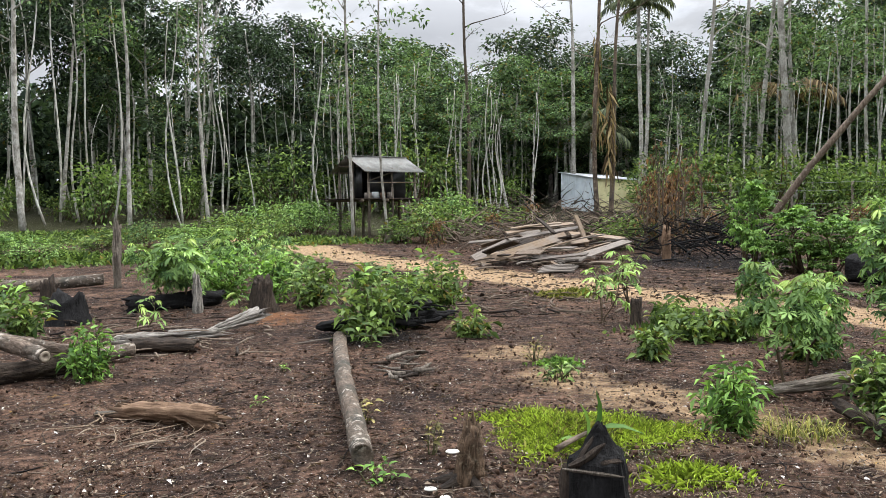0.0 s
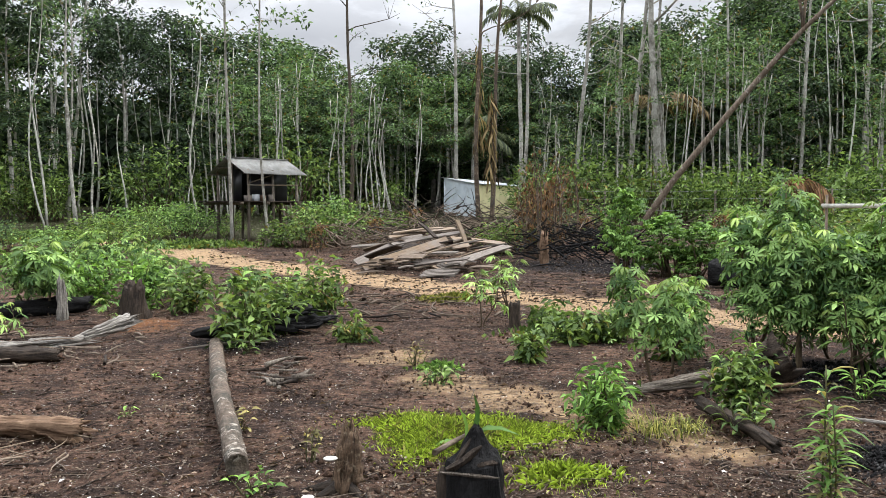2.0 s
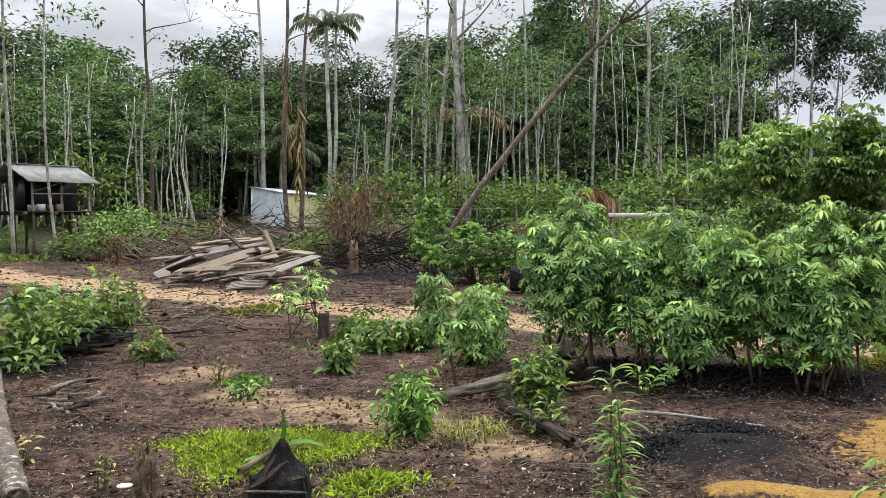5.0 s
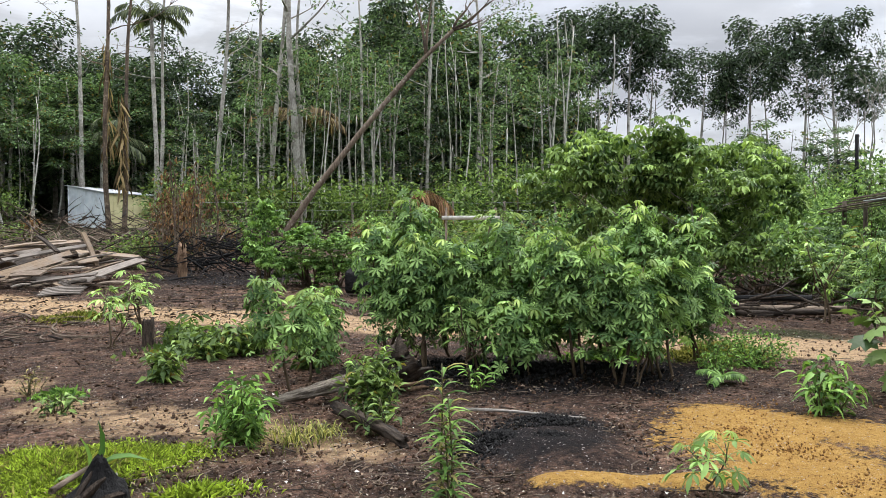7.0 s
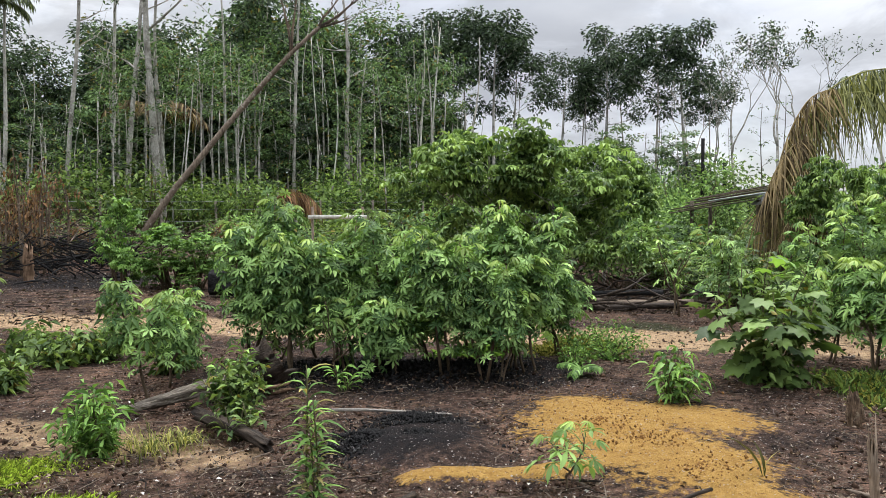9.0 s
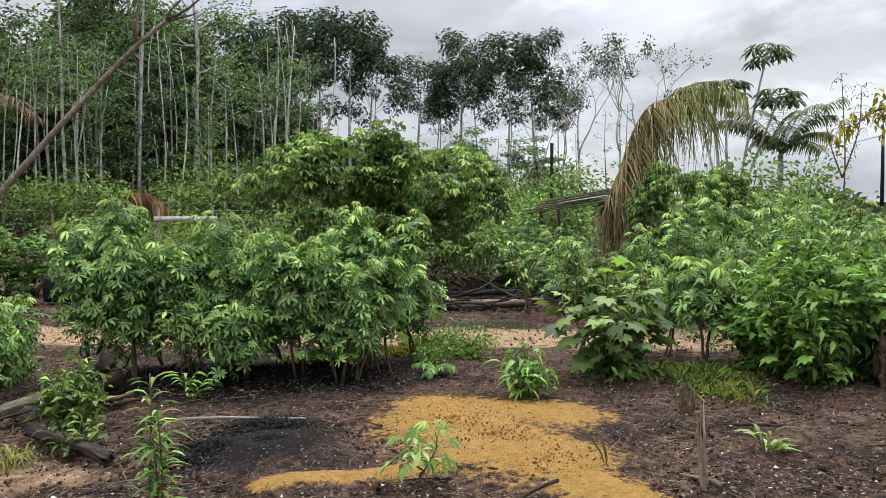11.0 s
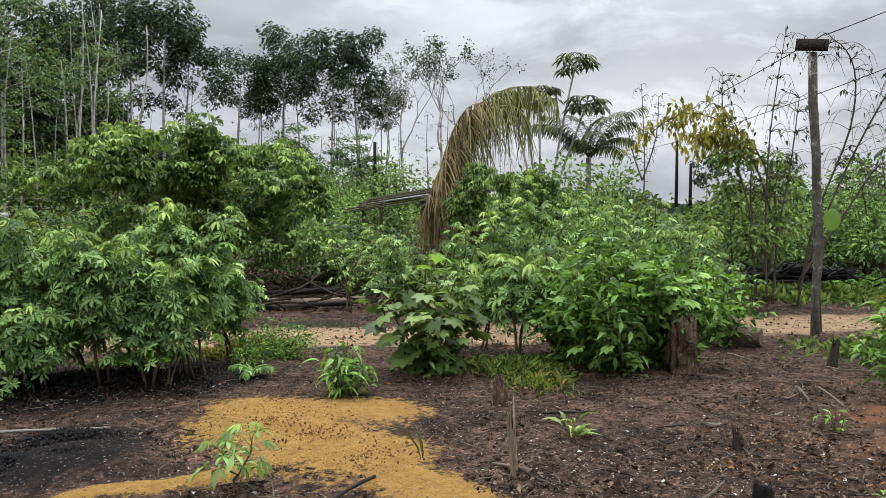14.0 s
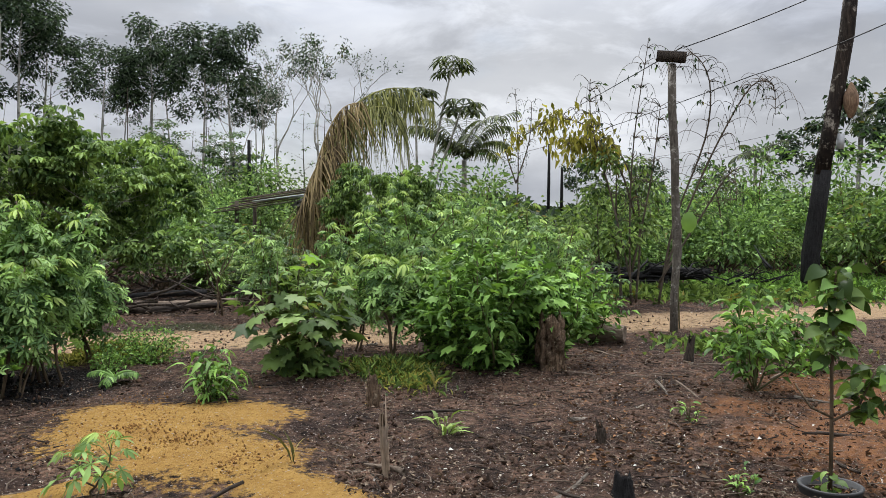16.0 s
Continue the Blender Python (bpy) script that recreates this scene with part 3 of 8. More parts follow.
LF_LOBED_DARK = with_mat([lobed_leaf(i) for i in range(4)], M_LEAF_SHRUB)


def put_leaf(mesh, parent, m, name="leaf"):
    ob = bpy.data.objects.new(name, mesh)
    scene.collection.objects.link(ob)
    ob.parent = parent
    ob.matrix_basis = m
    return ob


def curved(a, b, bend, n=6, r=None):
    """Points from a to b on a gently wandering line."""
    r = r or rng
    a, b = Vector(a), Vector(b)
    off = Vector((r.uniform(-1, 1), r.uniform(-1, 1), r.uniform(-0.4, 0.4))) * bend
    off2 = Vector((r.uniform(-1, 1), r.uniform(-1, 1), 0)) * bend * 0.5
    return [a.lerp(b, s) + off * math.sin(math.pi * s) + off2 * math.sin(2 * math.pi * s) for s in [i / (n - 1) for i in range(n)]]


def cassava(place, h, w, label, seed, stems=2, leaves=36, size=1.0, young=0.3, group="cassava plants", fill=4.0):
    """Cassava: knotty stems that fork, with hanging palmate leaves on long stalks."""
    r = random.Random(seed)
    top = thing("cassava_plant", Matrix.Translation(place), label, "plant", group)
    per = max(4, leaves // (stems * 2))
    k_r = min(1.0, 0.25 + h * 0.6)
    inner = []
    for s in range(stems):
        a0 = r.uniform(0, 6.28)
        foot = Vector((math.cos(a0), math.sin(a0), 0)) * 0.06 * (stems > 1) - Vector((0, 0, 0.04))
        a1 = r.uniform(0, 6.28)
        hh = h * r.uniform(0.72, 0.92) if s else h * 0.95
        fork = foot + Vector((math.cos(a1) * w * 0.16, math.sin(a1) * w * 0.16, hh * r.uniform(0.34, 0.55)))
        g = Geo().tube(curved(foot, fork, 0.035, 5, r), [k_r * v for v in (0.016, 0.015, 0.016, 0.014, 0.013)], 6, 0.3, seed)
        ends = []
        for k in range(2):
            a2 = a1 + k * 2.6 + r.uniform(-0.6, 0.6)
            e = Vector((math.cos(a2) * w * 0.36, math.sin(a2) * w * 0.36, hh * (1 if k == 0 else r.uniform(0.74, 0.98))))
            pts = curved(fork, e, 0.05, 6, r)
            g.tube(pts, [k_r * v for v in (0.012, 0.011, 0.010, 0.009, 0.008, 0.005)], 5, 0.2, seed)
            ends.append(pts)
        stem = part("stem", g, M_STEM_BROWN, top)
        for pts in ends:
            for i in range(per):
                f = ((i + 0.5) / per) ** 0.8
                q = f * (len(pts) - 1)
                j = min(int(q), len(pts) - 2)
                p = pts[j].lerp(pts[j + 1], q - j)
                a = i * 2.4 + r.uniform(-0.4, 0.4)
                d = Vector((math.cos(a), math.sin(a), 1.1 * f - 0.35 + r.uniform(-0.2, 0.2)))
                pool = LF_CASSAVA_YOUNG if f > 1 - young else LF_CASSAVA
                inner.append((p, f))
                put_leaf(r.choice(pool), stem, aim(p, d, size * r.uniform(0.8, 1.25) * (0.8 if f > 0.92 else 1), r.uniform(-0.4, 0.4)))
    if leaves > 30:
        g0 = np.random.default_rng(seed)
        n = int(leaves * fill)
        pick = g0.integers(0, len(inner), n)
        base = np.array([tuple(p) for p, _ in inner])[pick]
        a = g0.uniform(0, 6.2832, n)
        reach = size * g0.uniform(0.10, 0.30, n) * (1.15 - 0.5 * np.array([f for _, f in inner])[pick])
        pos = base + np.stack([np.cos(a) * reach, np.sin(a) * reach, g0.normal(size=n) * 0.07], 1)
        pos[:, 2] -= g0.random(n) ** 3 * 0.2 * h
        pos[:, 2] = np.maximum(pos[:, 2], 0.07 * h)
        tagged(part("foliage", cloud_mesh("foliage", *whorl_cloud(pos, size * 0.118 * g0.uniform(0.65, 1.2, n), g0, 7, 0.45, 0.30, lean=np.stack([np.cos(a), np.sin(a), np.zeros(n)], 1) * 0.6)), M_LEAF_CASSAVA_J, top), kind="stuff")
    return top


def shrub(place, h, w, label, seed, leaves=90, pool=None, size=1.0, stems=7, name="shrub", group="shrubs", low=0.12, lift=0.35, pool_top=None, stem_mat=None, fill=0, fill_mat=None, fill_size=0.12, fill_slim=0.42):
    """A bush: several stems from one foot, leaves along their upper parts."""
    r = random.Random(seed)
    pool = pool or LF_SHRUB
    top = thing(name, Matrix.Translation(place), label, "plant", group)
    lines, shoots = [], []
    for s in range(stems):
        a = s * 2.4 + r.uniform(-0.5, 0.5)
        spread = math.sqrt((s + 0.5) / stems)
        e = Vector((math.cos(a) * w * 0.47 * spread, math.sin(a) * w * 0.47 * spread, h * (1 - 0.55 * spread ** 2) * r.uniform(0.85, 1.0)))
        pts = curved((r.uniform(-0.03, 0.03), r.uniform(-0.03, 0.03), -0.04), e, 0.08 * h, 6, r)
        lines.append(pts)
        k = 0.006 + 0.006 * h
        shoots.append(part("stem", Geo().tube(pts, [k, k * 0.9, k * 0.8, k * 0.65, k * 0.5, k * 0.3], 4), stem_mat or M_STEM_GREEN, top))
    for i in range(leaves):
        pts = lines[i % stems]
        f = low + (1 - low) * (r.random() ** 0.75)
        q = f * (len(pts) - 1)
        j = min(int(q), len(pts) - 2)
        p = pts[j].lerp(pts[j + 1], q - j)
        a = r.uniform(0, 6.28)
        d = Vector((math.cos(a), math.sin(a), lift + r.uniform(-0.4, 0.4)))
        jit = Vector((math.cos(a), math.sin(a), r.uniform(-0.4, 0.4))) * r.uniform(0, 0.10) * w
        me = r.choice(pool_top if pool_top and p.z > 0.72 * h else pool)
        put_leaf(me, shoots[i % stems], aim(p + jit, d, size * r.uniform(0.65, 1.25), r.uniform(-0.5, 0.5)))
    if fill:
        g0 = np.random.default_rng(seed)
        k = g0.integers(0, stems, fill)
        f = (low + (1 - low) * g0.random(fill) ** 0.8) * 5
        j = np.minimum(f.astype(int), 4)
        ends = np.array([[tuple(p) for p in ln] for ln in lines])
        pos = ends[k, j] + (ends[k, j + 1] - ends[k, j]) * (f - j)[:, None] + g0.normal(size=(fill, 3)) * 0.075 * w
        pos[:, 2] = np.maximum(pos[:, 2], 0.02)
        way = g0.normal(size=(fill, 3)) * np.array([1, 1, 0.5]) - np.array([0, 0, 0.2])
        ln = fill_size * g0.uniform(0.7, 1.3, fill)
        tagged(part("foliage", cloud_mesh("foliage", *leaf_cloud(pos, way, ln, ln * fill_slim)), fill_mat or M_LEAF_SHRUB_J, top), kind="stuff")
    return top


def thicket(name, h, w, seed, leaves, lsize, material, label, category="shrub", group="undergrowth shrubs", clumps=None, stem_mat=None, flat=0.75, fingers=0):
    """A dense far shrub, its leaves joined: stems and a crown of leaf clumps with gaps."""
    g0 = np.random.default_rng(seed)
    r = random.Random(seed)
    top = thing(name, Matrix.Identity(4), label, category, group)
    n = clumps or max(7, int(leaves / 60))
    a = g0.uniform(0, 2 * np.pi, n)
    rad = np.sqrt(g0.uniform(0.02, 1, n)) * w * 0.42
    hz = h * (0.18 + 0.75 * g0.uniform(0, 1, n) ** 0.8) * (1 - 0.5 * (rad / (w * 0.45)) ** 2)
    cen = np.stack([np.cos(a) * rad, np.sin(a) * rad, hz], 1)
    g = Geo()
    for c in cen[: min(n, 14)]:
        g.tube(curved((r.uniform(-0.1, 0.1) * w, r.uniform(-0.1, 0.1) * w, -0.1), c, 0.05 * h, 5, r), [0.012 * h + 0.006, 0.01 * h, 0.008 * h, 0.006 * h, 0.003 * h], 4)
    tagged(part("branchwork", g, stem_mat or M_STEM_BROWN, top), kind="stuff")
    pick = g0.integers(0, n, leaves)
    cs = w * 0.13 * g0.uniform(0.6, 1.3, n)
    off = g0.normal(size=(leaves, 3)) * cs[pick][:, None] * np.array([1, 1, flat])
    pos = cen[pick] + off
    pos[:, 2] = np.maximum(pos[:, 2], 0.03)
    way = off / (cs[pick][:, None]) + g0.normal(size=(leaves, 3)) * 0.6 + np.array([0, 0, 0.15])
    ln = lsize * g0.uniform(0.6, 1.3, leaves)
    form = whorl_cloud(pos[::fingers], ln[::fingers], g0, fingers, 0.6) if fingers else leaf_cloud(pos, way, ln, ln * 0.45)
    part("foliage", cloud_mesh("foliage", *form), material, top)
    return top


def tree(name, h, seed, crown_base, crown_w, leaves, lsize, leaf_material, bark, trunk_r, label, limbs=8, lean=0.3, gaps=0.5, group="forest trees", category="tree", droop=0.3, clump=0.085, fingers=0, tall=0.6):
    """A tree: a tapered wandering trunk, forking limbs, and leaf clumps round their ends."""
    r, g0 = random.Random(seed), np.random.default_rng(seed)
    top = thing(name, Matrix.Identity(4), label, category, group)
    tip = Vector((r.uniform(-1, 1) * lean, r.uniform(-1, 1) * lean, h * 0.93))
    pts = curved((0, 0, -0.2), tip, 0.018 * h, 10, r)
    g = Geo().tube(pts, [trunk_r * (1.25 if i == 0 else 1 - 0.78 * i / 9) for i in range(10)], 7, 0.15, seed)
    ends = [(pts[-1], 1.0)]
    for i in range(limbs):
        f = crown_base + (0.97 - crown_base) * (i + r.random() * 0.8) / limbs
        q = f * 9
        j = min(int(q), 8)
        p = pts[j].lerp(pts[j + 1], q - j)
        a = i * 2.4 + r.uniform(-0.5, 0.5)
        reach = crown_w * 0.5 * (1.0 - 0.55 * ((f - crown_base) / (1.02 - crown_base)) ** 1.5) * r.uniform(0.65, 1.1)
        e = p + Vector((math.cos(a) * reach, math.sin(a) * reach, reach * r.uniform(0.25, 0.9)))
        lp = curved(p, e, reach * 0.12, 5, r)
        tr = trunk_r * (1 - 0.78 * f) * 0.5
        g.tube(lp, [tr, tr * 0.8, tr * 0.6, tr * 0.45, tr * 0.25], 3, cap=False)
        ends.append((e, 0.9))
        for k in range(3):
            q = lp[2 + k % 2]
            b = a + r.uniform(-1.2, 1.2)
            e2 = q + Vector((math.cos(b), math.sin(b), r.uniform(0.1, 0.9))) * reach * r.uniform(0.3, 0.55)
            g.tube([q, q.lerp(e2, 0.5) + Vector((0, 0, 0.05)), e2], [tr * 0.5, tr * 0.35, tr * 0.15], 3, cap=False)
            ends.append((e2, 0.7))
    part("trunk", g, bark, top)
    if leaves:
        cen = np.array([tuple(e) for e, _ in ends])
        keep = g0.random(len(cen)) > gaps * 0.4
        keep[0] = True
        cen = cen[keep]
        cs = crown_w * clump * g0.uniform(0.6, 1.4, len(cen))
        pick = g0.choice(len(cen), leaves, p=cs ** 2 / (cs ** 2).sum())
        ball = g0.normal(size=(leaves, 3))
        ball /= np.linalg.norm(ball, axis=1, keepdims=True) ** 0.55
        off = ball * cs[pick][:, None] * np.array([1, 1, tall])
        pos = cen[pick] + off
        way = ball * np.array([1, 1, 0.4]) + g0.normal(size=(leaves, 3)) * 0.5 * np.array([1, 1, 0.5]) - np.array([0, 0, 0.3])
        ln = lsize * g0.uniform(0.6, 1.35, leaves)
        form = whorl_cloud(pos[::fingers], ln[::fingers], g0, fingers, droop, 0.4) if fingers else leaf_cloud(pos, way, ln, ln * 0.55, droop=droop)
        part("crown", cloud_mesh("crown", *form), leaf_material, top)
    return top


def forked_tree(name, h, seed, trunk_r, label, leaves, group="forest trees"):
    """A tree without much foliage: the trunk forks again and again into thin upswept branches."""
    r, g0 = random.Random(seed), np.random.default_rng(seed)
    top = thing(name, Matrix.Identity(4), label, "tree", group)
    g, tips = Geo(), []

    def grow(p, d, length, rad, level):
        e = p + d * length
        pts = curved(p, e, length * 0.06, 5, r)
        g.tube(pts, [rad, rad * 0.92, rad * 0.84, rad * 0.76, rad * 0.68], 6 if level < 2 else 3, cap=level < 2)
        if level == 5:
            tips.append(e)
            return
        for k in range(2 if level < 2 else r.choice((2, 3))):
            a = r.uniform(0, 6.28)
            open_by = 0.34 if level < 2 else 0.62
            way = (d + Vector((math.cos(a), math.sin(a), r.uniform(-0.05, 0.45))) * open_by).normalized()
            grow(pts[-1] if k else pts[r.choice((3, 4))], way, length * r.uniform(0.52, 0.8), rad * (0.66 if k else 0.58), level + 1)

    grow(Vector((0, 0, -0.2)), Vector((0.05, 0.02, 1)).normalized(), h * 0.42, trunk_r, 0)
    high = max(t.z for t in tips)
    g.v = [(x, y, z * h / high) for x, y, z in g.v]
    part("trunk", g, M_BARK_PALE, top)
    cen = np.array([(t.x, t.y, t.z * h / high) for t in tips])
    cen = cen[g0.random(len(cen)) < 0.6]
    pos = cen[g0.integers(0, len(cen), leaves)] + g0.normal(size=(leaves, 3)) * 0.3
    ln = 0.24 * g0.uniform(0.6, 1.3, leaves)
    part("crown", cloud_mesh("crown", *leaf_cloud(pos, g0.normal(size=(leaves, 3)), ln, ln * 0.5)), M_LEAF_WOODS, top)
    return top


def scatter_copies(first, places):
    """Moves a thing to the first place and copies it to the others; a place is a position, a turn and a size."""
    for i, (p, turn, size) in enumerate(places):
        m = Matrix.Translation(p) @ Matrix.Rotation(turn, 4, "Z") @ (Matrix.Scale(size, 4) if not isinstance(size, tuple) else Matrix.Diagonal((size[0], size[0], size[1], 1)))
        if i == 0:
            first.matrix_world = m
        else:
            o = copy_thing(first, m)
            o.matrix_basis = m


def ridged(z, a, seed, groove):
    """Relative radius of bark or split wood at height z and angle a: long grooves and lumps."""
    p = Vector((math.cos(a) * 1.1, math.sin(a) * 1.1, 0))
    long = noise.noise(Vector((p.x * 2.6 + seed, p.y * 2.6, z * 1.6))) + 0.6 * noise.noise(Vector((p.x * 6.5, p.y * 6.5 + seed, z * 3.0)))
    lump = noise.noise(Vector((p.x * 0.8, p.y * 0.8 + seed * 1.7, z * 4.0)))
    chip = noise.noise(Vector((p.x * 9.0 + seed, p.y * 9.0, z * 9.0)))
    return 1 + groove * (0.5 * long + 0.35 * lump + 0.45 * chip)


def log(name, a, b, ra, rb, material, label, seed=0, n=20, wob=0.28, bend=0.02, segs=26, kind_group="fallen logs", torn=0.0):
    """A lying trunk from a to b with ridged bark; torn: how far its ends splinter, in metres."""
    r = random.Random(seed)
    a, b = Vector(a), Vector(b)
    length = (b - a).length
    g = Geo()
    for i in range(segs):
        s = i / (segs - 1)
        rad = (ra + (rb - ra) * s) * (1 + 0.12 * noise.noise(Vector((s * length * 1.1, seed * 1.9, 0.5))))
        for j in range(n):
            an = 2 * math.pi * j / n
            f = rad * ridged(s * length, an, seed, wob)
            z = s * length
            if torn and i in (0, segs - 1):
                z += (1 if i else -1) * torn * noise.noise(Vector((math.cos(an) * 2, math.sin(an) * 2, seed + i))) * 1.6
            g.v.append((math.cos(an) * f + math.sin(s * 3.1 + seed) * bend * length, math.sin(an) * f + math.sin(s * 5.0 + seed) * bend * length * 0.3, z))
    for i in range(segs - 1):
        for j in range(n):
            k = (j + 1) % n
            g.f.append((i * n + j, i * n + k, (i + 1) * n + k, (i + 1) * n + j))
    for i, sign in ((0, 1), (segs - 1, -1)):
        ring = [Vector(g.v[i * n + j]) for j in range(n)]
        c = sum(ring, Vector()) / n
        k = len(g.v)
        g.v += [tuple(c.lerp(p, 0.82) + Vector((0, 0, sign * 0.012))) for p in ring] + [tuple(c + Vector((0, 0, sign * (0.02 + torn))))]
        for j in range(n):
            m = (j + 1) % n
            q = [(i * n + j, k + j, k + m, i * n + m), (k + j, k + n, k + m)]
            g.f += q if sign > 0 else [f[::-1] for f in q]
    # the mesh runs along z so that the grain follows the log
    turn = Matrix(((0, 0, 1, 0), (0, 1, 0, 0), (-1, 0, 0, 0), (0, 0, 0, 1)))
    ob = part(name, g, material)
    ob.matrix_world = aim(a, b - a) @ turn
    return tagged(ob, label, "log", kind_group)


def stump(place, h, rad, material, label, seed=0, jag=0.35, flare=1.5, lean=0.0, n=20, name="tree_stump", group="tree stumps", peak=False, groove=0.35, turn=None):
    """A broken or burnt stump: flared foot with roots, grooved sides, torn splintered top."""
    r = random.Random(seed)
    g = Geo()
    rows = [(-0.1, flare * 1.2), (0.0, flare), (0.1, flare * 0.5 + 0.55), (0.25, 1.08), (0.45, 1.0), (0.65, 0.96), (0.82, 0.92), (1.0, 0.84)]
    if peak:
        rows = [(-0.1, 1.2), (0.0, 1.1), (0.2, 1.05), (0.4, 1.0), (0.55, 0.95), (0.68, 0.72), (0.82, 0.42), (0.93, 0.26), (1.0, 0.12)]
    ragged = []
    for j in range(n):
        a = j * 6.2832 / n
        p = Vector((math.cos(a), math.sin(a), 0))
        ragged.append(1 - jag * min(1, max(0, 0.5 + 0.9 * noise.noise(p * 1.3 + Vector((0, 0, seed * 3.1))) + 0.6 * noise.noise(p * 4.0 + Vector((0, 0, seed * 1.3))))))
    for i, (z, w) in enumerate(rows):
        for j in range(n):
            a = 2 * math.pi * j / n
            f = rad * w * ridged(z * h * 0.7, a, seed, groove * (1.4 if z < 0.15 else 1))
            zz = h * z * (1 if peak or z < 0.3 else 1 + (ragged[j] - 1) * min(1, (z - 0.25) / 0.75))
            g.v.append((math.cos(a) * f + lean * zz, math.sin(a) * f * (0.55 if peak and z > 0.6 else 1), zz))
    for i in range(len(rows) - 1):
        for j in range(n):
            k = (j + 1) % n
            g.f.append((i * n + j, i * n + k, (i + 1) * n + k, (i + 1) * n + j))
    k0 = (len(rows) - 1) * n
    c = len(g.v)
    if not peak:
        for j in range(n):
            v = Vector(g.v[k0 + j])
            g.v.append((v.x * 0.55, v.y * 0.55, v.z - h * jag * r.uniform(0.1, 0.6)))
        for j in range(n):
            k = (j + 1) % n
            g.f.append((k0 + j, k0 + k, c + k, c + j))
    g.v.append((lean * h * 0.6, 0, h * (1.0 if peak else max(0.2, 1 - jag * 1.3))))
    for j in range(n):
        base = k0 if peak else c
        g.f.append((base + j, base + (j + 1) % n, len(g.v) - 1))
    ob = part(name, g, material)
    ob.matrix_world = Matrix.Translation(place) @ Matrix.Rotation(r.uniform(0, 6.28) if turn is None else turn, 4, "Z")
    return tagged(ob, label, "stump", group)


def split_log(a, b, ra, rb, material, label, seed, n=8, torn=0.25, name="split_log", category="log", group="fallen logs"):
    """A weathered log that has split lengthwise into long splinters."""
    r = random.Random(seed)
    a, b = Vector(a), Vector(b)
    length = (b - a).length
    turn = Matrix(((0, 0, 1, 0), (0, 1, 0, 0), (-1, 0, 0, 0), (0, 0, 0, 1)))
    top = thing(name, aim(a, b - a) @ turn, label, category, group)
    core = Geo()
    for i in range(22):
        s = i / 21
        w = ra + (rb - ra) * s
        for j in range(18):
            an = j * 6.2832 / 18
            f = w * 0.66 * ridged(s * length * 0.8, an, seed, 1.0) * (0.45 if i == 0 else 1)
            core.v.append((math.cos(an) * f, math.sin(an) * f, s * length * 0.94 + (torn * 0.5 * noise.noise(Vector((math.cos(an) * 3, math.sin(an) * 3, seed))) if i == 21 else 0)))
    core.f = [(i * 18 + j, i * 18 + (j + 1) % 18, i * 18 + 18 + (j + 1) % 18, i * 18 + 18 + j) for i in range(21) for j in range(18)] + [tuple(17 - j for j in range(18)), tuple(21 * 18 + j for j in range(18))]
    part("core", core, material, top)
    for k in range(n):
        an = k * 2.4 + r.uniform(-0.5, 0.5)
        q = math.sqrt((k + 0.4) / n)
        z0, z1 = r.uniform(0, 0.5) * length, length * (1 + r.uniform(-0.4, torn * 0.5))
        pts, rad = [], []
        for i in range(15):
            s = i / 14
            z = z0 + (z1 - z0) * s
            w = ra + (rb - ra) * z / length
            spread = q * w * (0.75 + 0.5 * s * torn)
            pts.append(Vector((math.cos(an) * spread + 0.2 * w * noise.noise(Vector((z * 9, k, seed))), math.sin(an) * spread * 1.15 + 0.2 * w * noise.noise(Vector((z * 9, k + 9, seed))), z)))
            rad.append(w * 0.29 * (1.0 if 0 < i < 11 else (0.75 if i == 0 else 0.85 - 0.2 * (i - 10))) * r.uniform(0.65, 1.3))
        part("splinter", Geo().tube(pts, rad, 7, 0.75, seed + k), material, top)
    return top

# ---- forest round the clearing ----


def splintered_stump(b, d, h, rad, material, label, seed, n=14, lean=0.0, spread=0.75):
    """A standing stump whose wood has torn apart into upright splinters."""
    foot = at(b, d, -0.06)
    tip = foot + Vector((lean * h, 0.02, h + 0.06))
    split_log(foot, tip, rad, rad * spread, material, label, seed, n, 0.45, "tree_stump", "stump", "tree stumps")


def canopy(b):
    """How high the forest's outline stands over the horizon, in degrees, by bearing."""
    return float(np.interp(b, [-40, -16, -14.4, -8.5, -5, -0.8, 1.6, 4.7, 7.7, 10.3, 12, 14.5, 17.6, 20.5, 24.5, 30, 37.7, 41.3, 45.9, 47.4, 48, 49.7, 53, 57.7, 60.5, 63.6, 66.7, 68, 75, 110],
                           [17, 16.5, 13, 13, 10.3, 10.5, 9.7, 11.6, 10.1, 11, 9.8, 11, 9.1, 12.5, 12.6, 13.6, 12.3, 14.2, 14.6, 12.8, 8, 11.4, 13, 13.2, 10.3, 12.6, 11.6, 5.4, 3, 3]))


def stand(first, height, places):
    """Sets a tree and its copies at (bearing, distance, share of the canopy's height there, widening)."""
    out = []
    for b, d, share, wide in places:
        p = at(b, d)
        want = (d * math.tan(radians(canopy(b))) + 1.55 - p.z) * share
        out.append((p, rng.uniform(0, 6.28), (want / height * 0.45 + 0.55 * wide, want / height)))
    scatter_copies(first, out)


